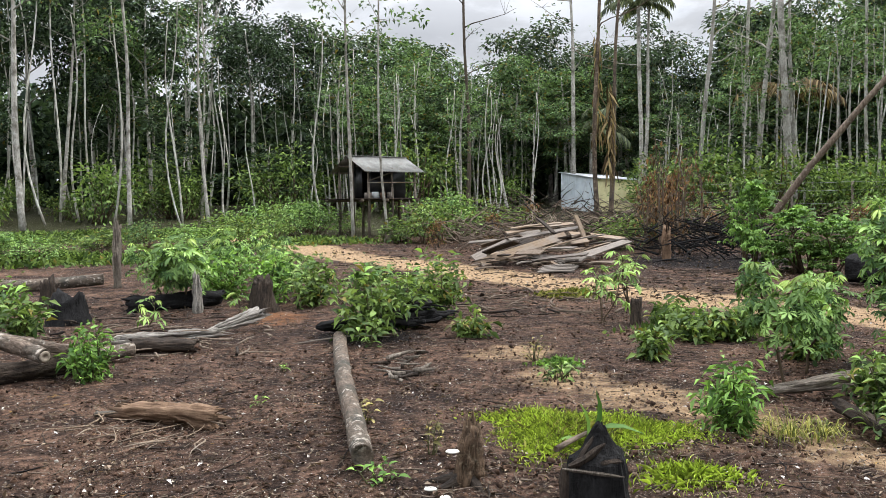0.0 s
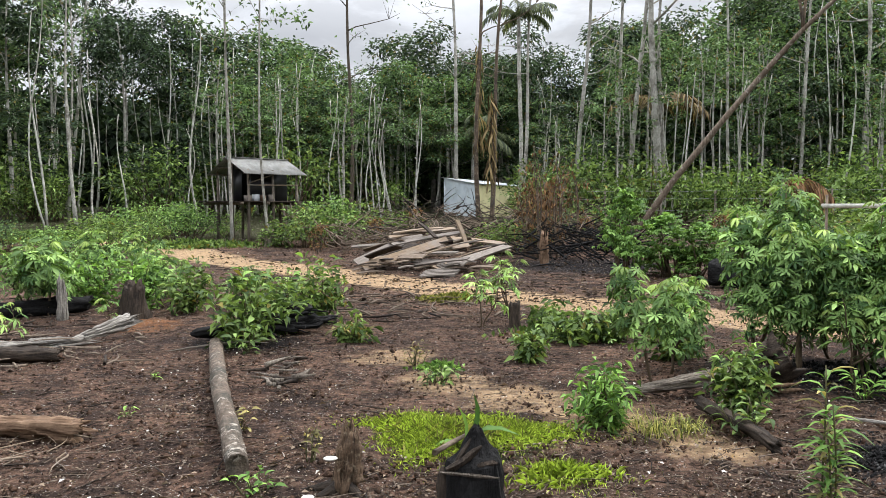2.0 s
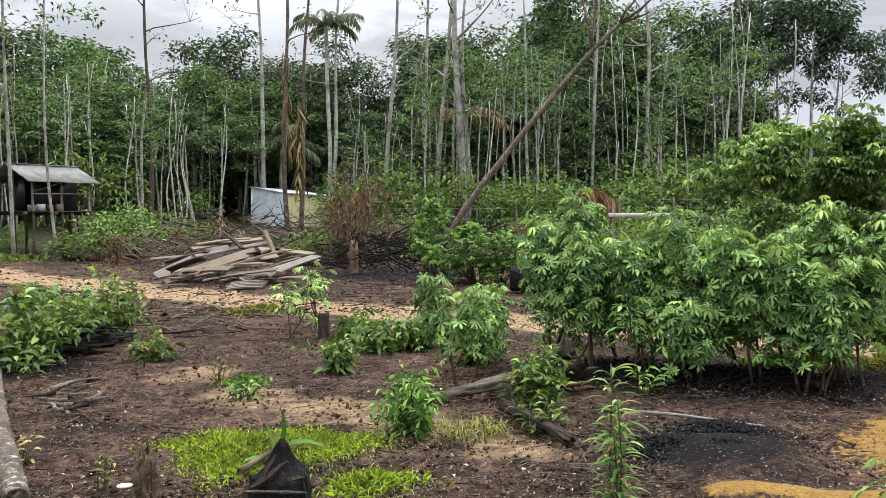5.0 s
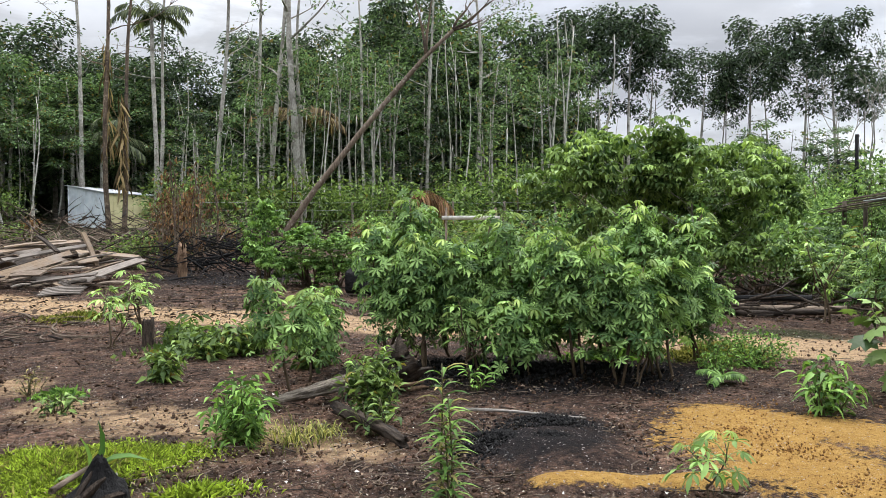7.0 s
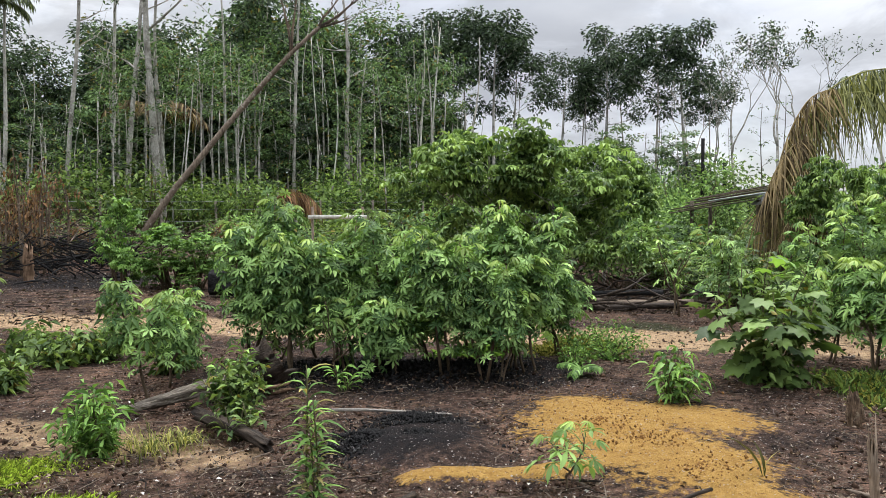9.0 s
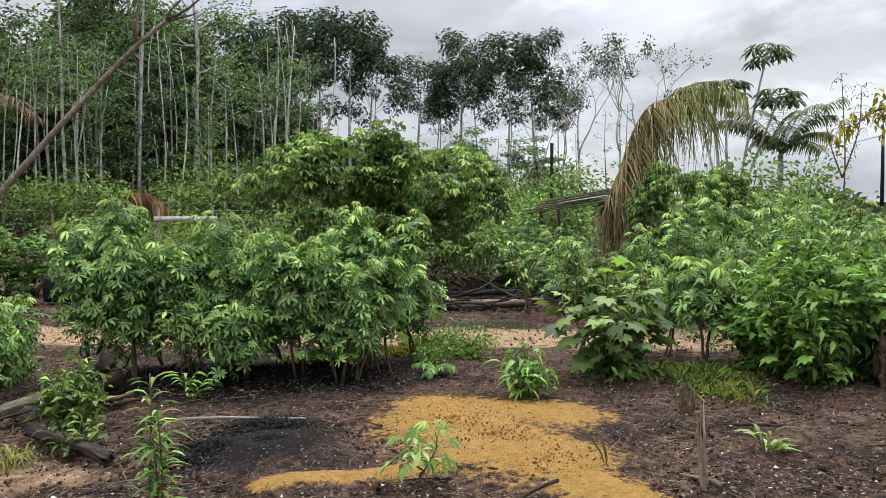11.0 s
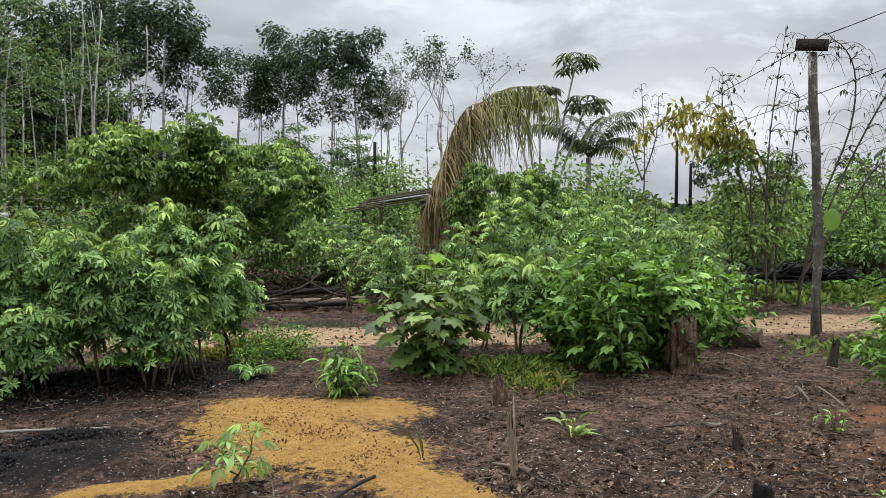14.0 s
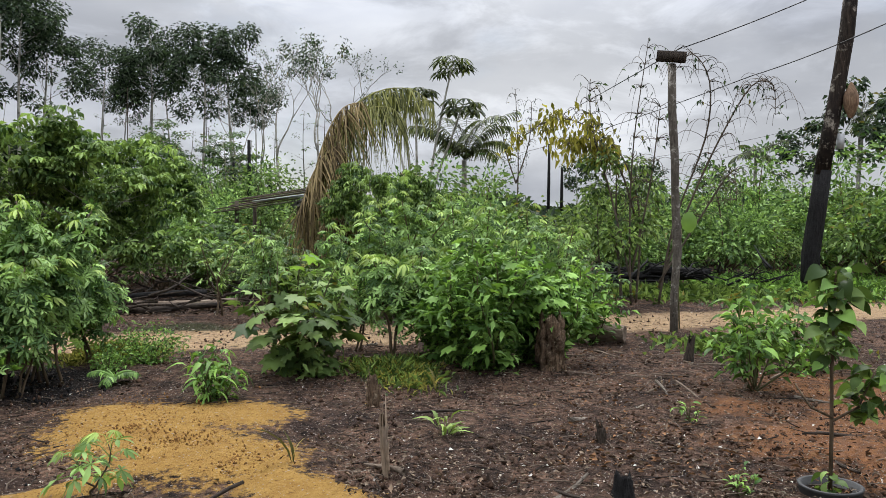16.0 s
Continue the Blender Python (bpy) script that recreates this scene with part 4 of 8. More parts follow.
def build_forest():
    r = random.Random(3)

    def spread(n, b0, b1, d0, d1, s0, s1, w0=0.85, w1=1.15):
        out = []
        for i in range(n):
            b = b0 + (b1 - b0) * (i + r.random()) / n
            out.append((b, r.uniform(d0, d1), r.uniform(s0, s1), r.uniform(w0, w1)))
        return out

    def clear(places):
        """Keeps the view to the shed and the hut open."""
        return [p for p in places if not (6.5 < p[0] < 14.5 and p[1] < 47.5) and not (-9.5 < p[0] < -1 and p[1] < 36)]

    slender = "slender pale-barked tree with a thin high crown"
    for k in range(6):
        h = 12 + 0.8 * k
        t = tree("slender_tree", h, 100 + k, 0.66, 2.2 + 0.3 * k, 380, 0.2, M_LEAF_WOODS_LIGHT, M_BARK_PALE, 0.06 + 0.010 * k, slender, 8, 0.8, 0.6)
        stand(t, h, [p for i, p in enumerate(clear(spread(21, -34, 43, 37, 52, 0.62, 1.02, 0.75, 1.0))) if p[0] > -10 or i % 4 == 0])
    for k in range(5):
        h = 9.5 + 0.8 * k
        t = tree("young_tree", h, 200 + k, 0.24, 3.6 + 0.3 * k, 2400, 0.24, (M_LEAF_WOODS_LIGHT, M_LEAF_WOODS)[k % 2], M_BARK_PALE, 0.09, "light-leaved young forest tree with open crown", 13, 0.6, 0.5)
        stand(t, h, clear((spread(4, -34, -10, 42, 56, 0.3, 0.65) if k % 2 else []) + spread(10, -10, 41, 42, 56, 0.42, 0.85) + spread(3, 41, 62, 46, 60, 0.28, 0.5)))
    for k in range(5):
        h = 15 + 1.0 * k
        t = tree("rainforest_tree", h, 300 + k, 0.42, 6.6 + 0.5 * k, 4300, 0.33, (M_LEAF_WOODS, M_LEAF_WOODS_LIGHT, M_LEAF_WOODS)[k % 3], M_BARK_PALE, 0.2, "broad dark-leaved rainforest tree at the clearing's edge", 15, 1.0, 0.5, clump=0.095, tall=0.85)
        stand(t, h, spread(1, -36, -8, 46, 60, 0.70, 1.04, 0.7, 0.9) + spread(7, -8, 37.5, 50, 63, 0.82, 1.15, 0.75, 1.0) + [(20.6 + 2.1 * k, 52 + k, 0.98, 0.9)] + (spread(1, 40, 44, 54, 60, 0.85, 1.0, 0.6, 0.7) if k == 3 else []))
    # bare whitish sapling trunks in front of the dark woods
    for k in range(6):
        h = 9.0 + k
        g = Geo().tube(curved((0, 0, -0.2), (r.uniform(-0.5, 0.5), r.uniform(-0.5, 0.5), h), 0.55, 11, r), [(0.045 + 0.006 * k) * (1 - 0.06 * i) for i in range(11)], 6, 0.2, k)
        first = part("sapling_trunk", g, M_BARK_WHITE)
        tagged(first, "thin whitish sapling trunk at the forest's edge", "tree", "sapling trunks")
        stand(first, h, clear(spread(26, -34, 45, 38.5, 54, 0.4, 1.0, 0.7, 1.1)))
    # a taller, thinner stand with sky between the trunks
    tall = "tall forest tree with a bare trunk and high crown"
    spots = [(39.6, 52, 1.0, .8), (41.6, 55, 1.0, .9), (43.4, 58, 1.0, .8), (45.4, 55, 1.0, .95), (46.8, 57, .95, .7), (49.7, 62, 1.0, .75), (51.3, 66, .78, .5), (53.0, 64, 1.0, .9), (54.7, 68, .84, .6), (56.4, 62, .98, .85), (58.2, 63, 1.0, 1.0), (59.9, 66, .84, .6),
             (-31, 46, .9, .9), (-28.5, 52, .95, .9), (-25, 44, .9, .8), (-23, 50, .98, .9), (-19.5, 46, .92, .9), (-16.5, 52, .98, .9), (-13, 48, .95, .8), (-10.5, 52, 1.0, .8), (-34, 50, .95, .8)]
    for k in range(3):
        h = 17 + 0.8 * k
        t = tree("tall_forest_tree", h, 400 + k, (0.6, 0.5, 0.66)[k], 5.6 + 0.4 * k, 3800, 0.29, M_LEAF_CROWN, M_BARK_PALE, 0.15, tall, 15, 1.6, 0.5, clump=0.09, tall=0.95)
        stand(t, h, spots[k::3])
    for k in range(2):
        t = forked_tree("half_bare_tree", 15, 420 + k, 0.14, "half-bare forest tree with fine grey forking branches", 800 if k else 450)
        stand(t, 15, [((61.5, 60, 1.05, .9), (65.9, 62, .98, .85), (59.0, 56, .8, .6)), ((63.7, 58, 1.0, 1.0), (60.4, 62, .95, .7), (66.9, 66, .8, .6))][k])
    for k in range(3):
        t = tree("thin_bare_tree", 11, 440 + k, 0.35, 2.2, 60, 0.2, M_LEAF_WOODS_LIGHT, M_BARK_DARK, 0.07, "thin nearly leafless tree against the sky", 9, 0.8, 0.5)
        stand(t, 11, spread(6, 46, 68, 55, 72, 0.4, 0.75, 0.8, 1.1))
    # undergrowth along the edge
    for k in range(4):
        t = thicket("undergrowth_shrub", 2.6 + 0.5 * k, 3.2 + 0.4 * k, 500 + k, 900, 0.25, (M_LEAF_TREE, M_LEAF_SHRUB_J)[k % 2], "green undergrowth shrub at the forest's edge")
        places = clear(spread(12, -35, 44, 40, 52, 0, 0)) + spread(5, 14, 44, 36.5, 41, 0, 0) + spread(9, 44, 104, 38, 60, 0, 0)
        scatter_copies(t, [(at(b, d), r.uniform(0, 6.28), r.uniform(0.45, 1.15) * (1 if b < 70 else 0.45 if 73 < b < 86 else 0.75)) for b, d, _, _ in places])
    # the deep woods behind: too many leaves to count; dark leaf colour puts in deep shade
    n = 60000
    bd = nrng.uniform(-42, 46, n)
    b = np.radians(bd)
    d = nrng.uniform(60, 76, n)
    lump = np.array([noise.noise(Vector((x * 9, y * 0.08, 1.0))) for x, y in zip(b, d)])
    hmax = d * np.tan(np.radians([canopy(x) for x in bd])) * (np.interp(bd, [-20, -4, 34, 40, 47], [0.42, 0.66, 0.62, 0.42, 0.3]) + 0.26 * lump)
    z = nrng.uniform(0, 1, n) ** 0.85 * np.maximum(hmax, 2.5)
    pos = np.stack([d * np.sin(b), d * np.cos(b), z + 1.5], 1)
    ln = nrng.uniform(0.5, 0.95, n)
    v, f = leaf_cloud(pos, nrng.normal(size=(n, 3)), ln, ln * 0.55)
    tagged(part("deep_woods", cloud_mesh("deep_woods", v, f), M_LEAF_CROWN), "foliage of the deep woods behind the clearing, coloured dark as deep shade", "woods", kind="stuff")
    m, per = 330, 110
    cb, cd = np.radians(nrng.uniform(44, 132, m)), nrng.uniform(48, 105, m)
    ch = nrng.uniform(0.6, 1.0, m) * (1.0 + cd * 0.018) * np.where(np.abs(np.degrees(cb) - 80.5) < 2.6, 0.35, 1.0)
    cr = nrng.uniform(1.0, 2.4, m)
    k = np.repeat(np.arange(m), per)
    off = nrng.normal(size=(m * per, 3)) * cr[k][:, None] * np.array([0.55, 0.55, 0.0])
    z = ch[k] * nrng.uniform(0, 1, m * per) ** 0.7 * np.exp(-((off[:, 0] ** 2 + off[:, 1] ** 2) / (cr[k] ** 2)))
    pos = np.stack([cd[k] * np.sin(cb[k]), cd[k] * np.cos(cb[k]), z + np.array([gz(a * math.sin(q), a * math.cos(q)) for a, q in zip(cd, cb)])[k]], 1) + off
    ln = nrng.uniform(0.35, 0.8, m * per)
    v, f = leaf_cloud(pos, nrng.normal(size=(m * per, 3)), ln, ln * 0.55)
    tagged(part("distant_scrub", cloud_mesh("distant_scrub", v, f), M_LEAF_WOODS), "low scrub in the distance beyond the clearing", "scrub", kind="stuff")


build_forest()

# single trunks that stand out
def lone_trunk(b, d, h, rad, lean_b, material, label, seed, branches=3, name="bare_tree", leaves=0, lean=0.0, group="bare standing trees"):
    """A tall bare trunk with a few thin limbs."""
    r, g0 = random.Random(seed), np.random.default_rng(seed)
    base = at(b, d)
    top = thing(name, Matrix.Translation(base), label, "tree", group)
    right = Vector((math.cos(radians(b)), -math.sin(radians(b)), 0))
    pts = [p + right * lean * (i / 11) for i, p in enumerate(curved((0, 0, -0.2), (0, 0, h), 0.02 * h, 12, r))]
    g = Geo().tube(pts, [rad * (1.2 if i == 0 else 1 - 0.6 * i / 11) for i in range(12)], 8, 0.3, seed)
    ends = []
    for k in range(branches):
        p = pts[6 + k % 5]
        a = r.uniform(0, 6.28)
        ln = h * r.uniform(0.1, 0.22)
        e = p + Vector((math.cos(a) * ln, math.sin(a) * ln, ln * r.uniform(0.1, 0.8)))
        lp = curved(p, e, ln * 0.15, 5, r)
        limb = Geo().tube(lp, [rad * 0.3, rad * 0.25, rad * 0.2, rad * 0.13, rad * 0.06], 4)
        ends.append(e)
        for _ in range(3):
            e2 = lp[3] + Vector((r.uniform(-1, 1), r.uniform(-1, 1), r.uniform(0, 1))) * ln * 0.4
            limb.tube([lp[3], lp[3].lerp(e2, 0.5), e2], [rad * 0.12, rad * 0.08, rad * 0.04], 3, cap=False)
            ends.append(e2)
        part("limb", limb, material, top)
    part("trunk", g, material, top)
    if leaves:
        cen = np.array([tuple(e) for e in ends])
        pick = g0.integers(0, len(cen), leaves)
        pos = cen[pick] + g0.normal(size=(leaves, 3)) * h * 0.018
        ln = 0.2 * g0.uniform(0.6, 1.3, leaves)
        part("crown", cloud_mesh("crown", *leaf_cloud(pos, g0.normal(size=(leaves, 3)), ln, ln * 0.5)), M_LEAF_WOODS_LIGHT, top)
    return top


pale = "tall pale-barked standing trunk with few limbs"
lone_trunk(-27.2, 37.5, 14, 0.14, 0, M_BARK_PALE, pale, 1, 4, leaves=900)
lone_trunk(-21.0, 37.0, 13, 0.10, 0, M_BARK_PALE, pale, 2, 4, leaves=700, lean=-0.4)
lone_trunk(-6.4, 28.6, 12.5, 0.06, 0, M_BARK_PALE, "thin grey standing trunk in front of the stilt hut", 3, 9, leaves=260)
lone_trunk(-3.9, 28.5, 12.0, 0.045, 0, M_BARK_PALE, "thin grey standing trunk in front of the stilt hut", 4, 7, leaves=420, lean=-0.3)
lone_trunk(1.6, 44, 13.5, 0.12, 0, M_BARK_DARK, "thin dark standing trunk at the forest's edge", 5, 4, leaves=60)
lone_trunk(9.0, 46, 14, 0.14, 0, M_BARK_PALE, pale, 6, 6, leaves=60, lean=-0.3)
lone_trunk(10.6, 35.6, 13, 0.115, 0, M_BARK_BURNT, "scorched brown trunk with loose bark", 7, 2)
lone_trunk(11.4, 34.8, 12, 0.11, 0, M_BARK_BURNT, "scorched brown trunk with loose bark", 8, 3, lean=0.7)
lone_trunk(13.4, 43, 14, 0.11, 0, M_BARK_PALE, pale, 9, 3, leaves=60, lean=0.8)
lone_trunk(17.2, 40, 13, 0.13, 0, M_BARK_PALE, pale, 10, 4, lean=0.7)
lone_trunk(20.0, 43, 14, 0.13, 0, M_BARK_PALE, pale, 11, 3, leaves=100, lean=0.3)
lone_trunk(20.7, 41, 14, 0.15, 0, M_BARK_PALE, pale, 12, 3, leaves=100, lean=1.1)
lone_trunk(22.7, 40, 14.5, 0.21, 0, M_BARK_PALE, "thick pale standing trunk with peeling bark", 13, 6, leaves=160, lean=-0.2)
lone_trunk(23.1, 41, 13, 0.12, 0, M_BARK_PALE, pale, 14, 2)
lone_trunk(35.2, 44, 14.6, 0.12, 0, M_BARK_PALE, pale, 15, 9, leaves=500, lean=-0.6)
lone_trunk(31.5, 42, 13.5, 0.10, 0, M_BARK_PALE, pale, 16, 6, leaves=160, lean=0.5)
lone_trunk(27.5, 41, 12.5, 0.09, 0, M_BARK_PALE, pale, 17, 5, leaves=120, lean=-0.5)

# ---- stilt hut ----


def frame_at(b, d, turn=0.0):
    """A pose on the ground whose y axis points away from the middle of the clearing."""
    return Matrix.Translation(at(b, d)) @ Matrix.Rotation(radians(turn - b), 4, "Z")


def beam(geo, a, b, w, h=None):
    a, b = Vector(a), Vector(b)
    m = aim((a + b) / 2, b - a)
    geo.box(m, (b - a).length, w, h or w)
    return geo


def corrugated(geo, m, sx, sy, waves, depth=0.02):
    """A corrugated sheet, ridges along its y."""
    n = waves * 4
    rows = []
    for t in (0.0, -0.006):
        for y in (-sy / 2, sy / 2):
            for i in range(n + 1):
                rows.append(m @ Vector((-sx / 2 + sx * i / n, y, t + depth * math.sin(i * math.pi / 2))))
    k = n + 1
    faces = [(i, i + 1, k + i + 1, k + i) for i in range(n)] + [(2 * k + i, 3 * k + i, 3 * k + i + 1, 2 * k + i + 1) for i in range(n)]
    faces += [(i, 2 * k + i, 2 * k + i + 1, i + 1) for i in range(n)] + [(k + i, k + i + 1, 3 * k + i + 1, 3 * k + i) for i in range(n)]
    geo.add(rows, faces)


def stilt_hut():
    hut = thing("stilt_hut", frame_at(-4.7, 30.6, 35) @ Matrix.Diagonal((0.9, 0.9, 1, 1)), "open wooden stilt hut with grey corrugated sheet roof", "hut")
    hw, hl = 1.05, 1.15
    for x in (-hl, 0.0, hl):
        for y in (-hw, hw):
            part("post", Geo().tube([(x, y, -0.2), (x + 0.03, y, 1.3), (x, y, 2.5)], [0.06, 0.055, 0.045], 7, 0.2, 3), M_WOOD_GREY, hut)
    for x in (-hl, hl):
        part("ridge_post", Geo().tube([(x, 0, -0.2), (x, 0.02, 1.5), (x, 0, 2.85)], [0.06, 0.05, 0.04], 7, 0.2, 4), M_BARK_DARK, hut)
    for k in range(9):
        part("floor_board", Geo().box(Matrix.Translation((-0.25, -1.12 + 0.28 * k, 1.38)), 3.3, 0.25, 0.04), M_CHAR_BROWN, hut)
    for x in (-1.6, -0.4, 1.1):
        part("floor_beam", Geo().tube([(x, -1.35, 1.31), (x, 0, 1.32), (x, 1.35, 1.31)], [0.05, 0.05, 0.045], 7, 0.2, 5), M_BARK_DARK, hut)
    part("wall", Geo().box(Matrix.Translation((0.2, 0.95, 1.95)), 1.9, 0.03, 1.1), M_TARP, hut, "black plastic sheet wall")
    part("wall", Geo().box(Matrix.Translation((1.1, 0.35, 1.9)), 0.03, 1.2, 1.0), M_TARP, hut, "black plastic sheet wall")
    part("wall", Geo().box(Matrix.Translation((-0.75, 0.45, 2.0)), 0.03, 1.0, 1.1), M_TARP, hut, "black plastic sheet wall")
    part("wall", Geo().box(Matrix.Translation((0.25, -0.45, 1.93)), 1.75, 0.03, 1.06), M_TARP, hut, "black plastic sheet wall")
    for i in range(4):
        part("sack", Geo().box(Matrix.Translation((-1.1 + 0.36 * i, -0.95, 1.5)) @ Matrix.Rotation(0.4 * i, 4, "Z"), 0.24, 0.2, 0.2 + 0.06 * (i % 2)), (M_PLANK_GREY, M_BOX, M_WOOD_RED)[i % 3], hut)
    for side in (-1, 1):
        m = Matrix.Translation((0.0, side * 0.66, 2.64)) @ Matrix.Rotation(radians(-side * 24), 4, "X")
        for i in range(4):
            g = Geo()
            corrugated(g, m @ Matrix.Translation((-1.08 + 0.72 * i, 0, 0.012 * (i % 2))), 0.78, 1.5, 6, 0.02)
            part("roof_sheet", g, M_SHEET, hut)
        for y in (-0.55, 0.0, 0.55):
            part("rafter", beam(Geo(), m @ Vector((-1.4, y, -0.06)), m @ Vector((1.4, y, -0.06)), 0.05), M_WOOD_GREY, hut)
    part("ridge_cap", beam(Geo(), (-1.46, 0, 2.945), (1.46, 0, 2.945), 0.22, 0.02), M_SHEET, hut)
    part("brace", beam(Geo(), (-1.15, -1.0, 2.0), (0.4, -1.08, 2.45), 0.04), M_WOOD_GREY, hut)
    part("rail", beam(Geo(), (-1.2, -1.1, 1.95), (1.2, -1.1, 1.98), 0.035), M_PLANK, hut)
    part("ladder_rail", beam(Geo(), (0.3, -1.7, 0.0), (0.35, -1.15, 1.4), 0.05), M_WOOD_GREY, hut)
    part("ladder_rail", beam(Geo(), (0.7, -1.7, 0.0), (0.75, -1.15, 1.4), 0.05), M_WOOD_GREY, hut)
    for i in range(4):
        part("rung", beam(Geo(), (0.3, -1.6 + 0.11 * i, 0.25 + 0.3 * i), (0.73, -1.6 + 0.11 * i, 0.25 + 0.3 * i), 0.035), M_WOOD_GREY, hut)


stilt_hut()


def board_shed():
    shed = thing("board_shed", frame_at(10.6, 44.5, 0), "small board shed, pale blue and yellow walls, sheet roof", "shed")
    # plan: one corner towards the clearing, blue wall to one side, yellow wall to the other
    a, c, e, g = Vector((-1.95, 1.7, 0)), Vector((-0.15, -0.8, 0)), Vector((2.35, 0.3, 0)), Vector((0.55, 2.8, 0))
    hts = {0: 2.12, 1: 1.70, 2: 1.56, 3: 1.95}
    corners = [a, c, e, g]

    def wall(i, j, material, label, boards):
        p, q = corners[i], corners[j]
        for k in range(boards):
            s0, s1 = k / boards, (k + 1) / boards - 0.004
            d = (q - p).normalized()
            nrm = Vector((d.y, -d.x, 0)) * (0.015 + 0.006 * (k % 2))
            b0, b1 = p.lerp(q, s0), p.lerp(q, s1)
            h0, h1 = hts[i] + (hts[j] - hts[i]) * s0, hts[i] + (hts[j] - hts[i]) * s1
            vs = [b0 - nrm - Vector((0, 0, .3)), b1 - nrm - Vector((0, 0, .3)), b1 - nrm + Vector((0, 0, h1)), b0 - nrm + Vector((0, 0, h0)),
                  b0 + nrm - Vector((0, 0, .3)), b1 + nrm - Vector((0, 0, .3)), b1 + nrm + Vector((0, 0, h1)), b0 + nrm + Vector((0, 0, h0))]
            part("board", Geo().add(vs, [(3, 2, 1, 0), (4, 5, 6, 7), (0, 1, 5, 4), (2, 3, 7, 6), (1, 2, 6, 5), (0, 3, 7, 4)]), material, shed, label if k == 0 else "", False)

    wall(0, 1, M_WALL_BLUE, "pale blue painted board", 9)
    wall(1, 2, M_WALL_YELLOW, "yellow painted board", 8)
    wall(2, 3, M_WALL_YELLOW, "", 6)
    wall(3, 0, M_WALL_BLUE, "", 6)
    for i, p in enumerate(corners):
        part("corner_post", Geo().box(Matrix.Translation(p + Vector((0, 0, hts[i] / 2 - 0.15))), 0.07, 0.07, hts[i] + 0.25), M_WALL_BLUE if i < 2 else M_WOOD_GREY, shed)
    d1, d2 = (a - c).normalized(), (e - c).normalized()
    for k in range(4):
        s0, s1 = k / 4, (k + 1) / 4 + 0.01
        vs = []
        for s, u in ((s0, 0), (s1, 0), (s1, 1), (s0, 1)):
            s = s * 1.08 - 0.04
            p = c.lerp(e, s) - d1 * 0.16 if u == 0 else a.lerp(g, s) + d1 * 0.16
            z = hts[1] + (hts[2] - hts[1]) * s if u == 0 else hts[0] + (hts[3] - hts[0]) * s
            vs.append(p + Vector((0, 0, z + 0.05 + 0.006 * (k % 2))))
        vs += [v - Vector((0, 0, 0.03)) for v in vs]
        part("roof_sheet", Geo().add(vs, [(0, 1, 2, 3), (7, 6, 5, 4), (0, 4, 5, 1), (1, 5, 6, 2), (2, 6, 7, 3), (3, 7, 4, 0)]), M_ZINC, shed, "", False)
    m = Matrix.Translation(c.lerp(e, 0.72) + Vector((0.03, -0.05, 0.95)))
    part("shutter", Geo().box(m @ Matrix.Rotation(math.atan2(d2.y, d2.x), 4, "Z"), 0.5, 0.03, 0.6), M_WALL_YELLOW, shed, "yellow window shutter")


board_shed()

# ---- heap of sawn planks ----


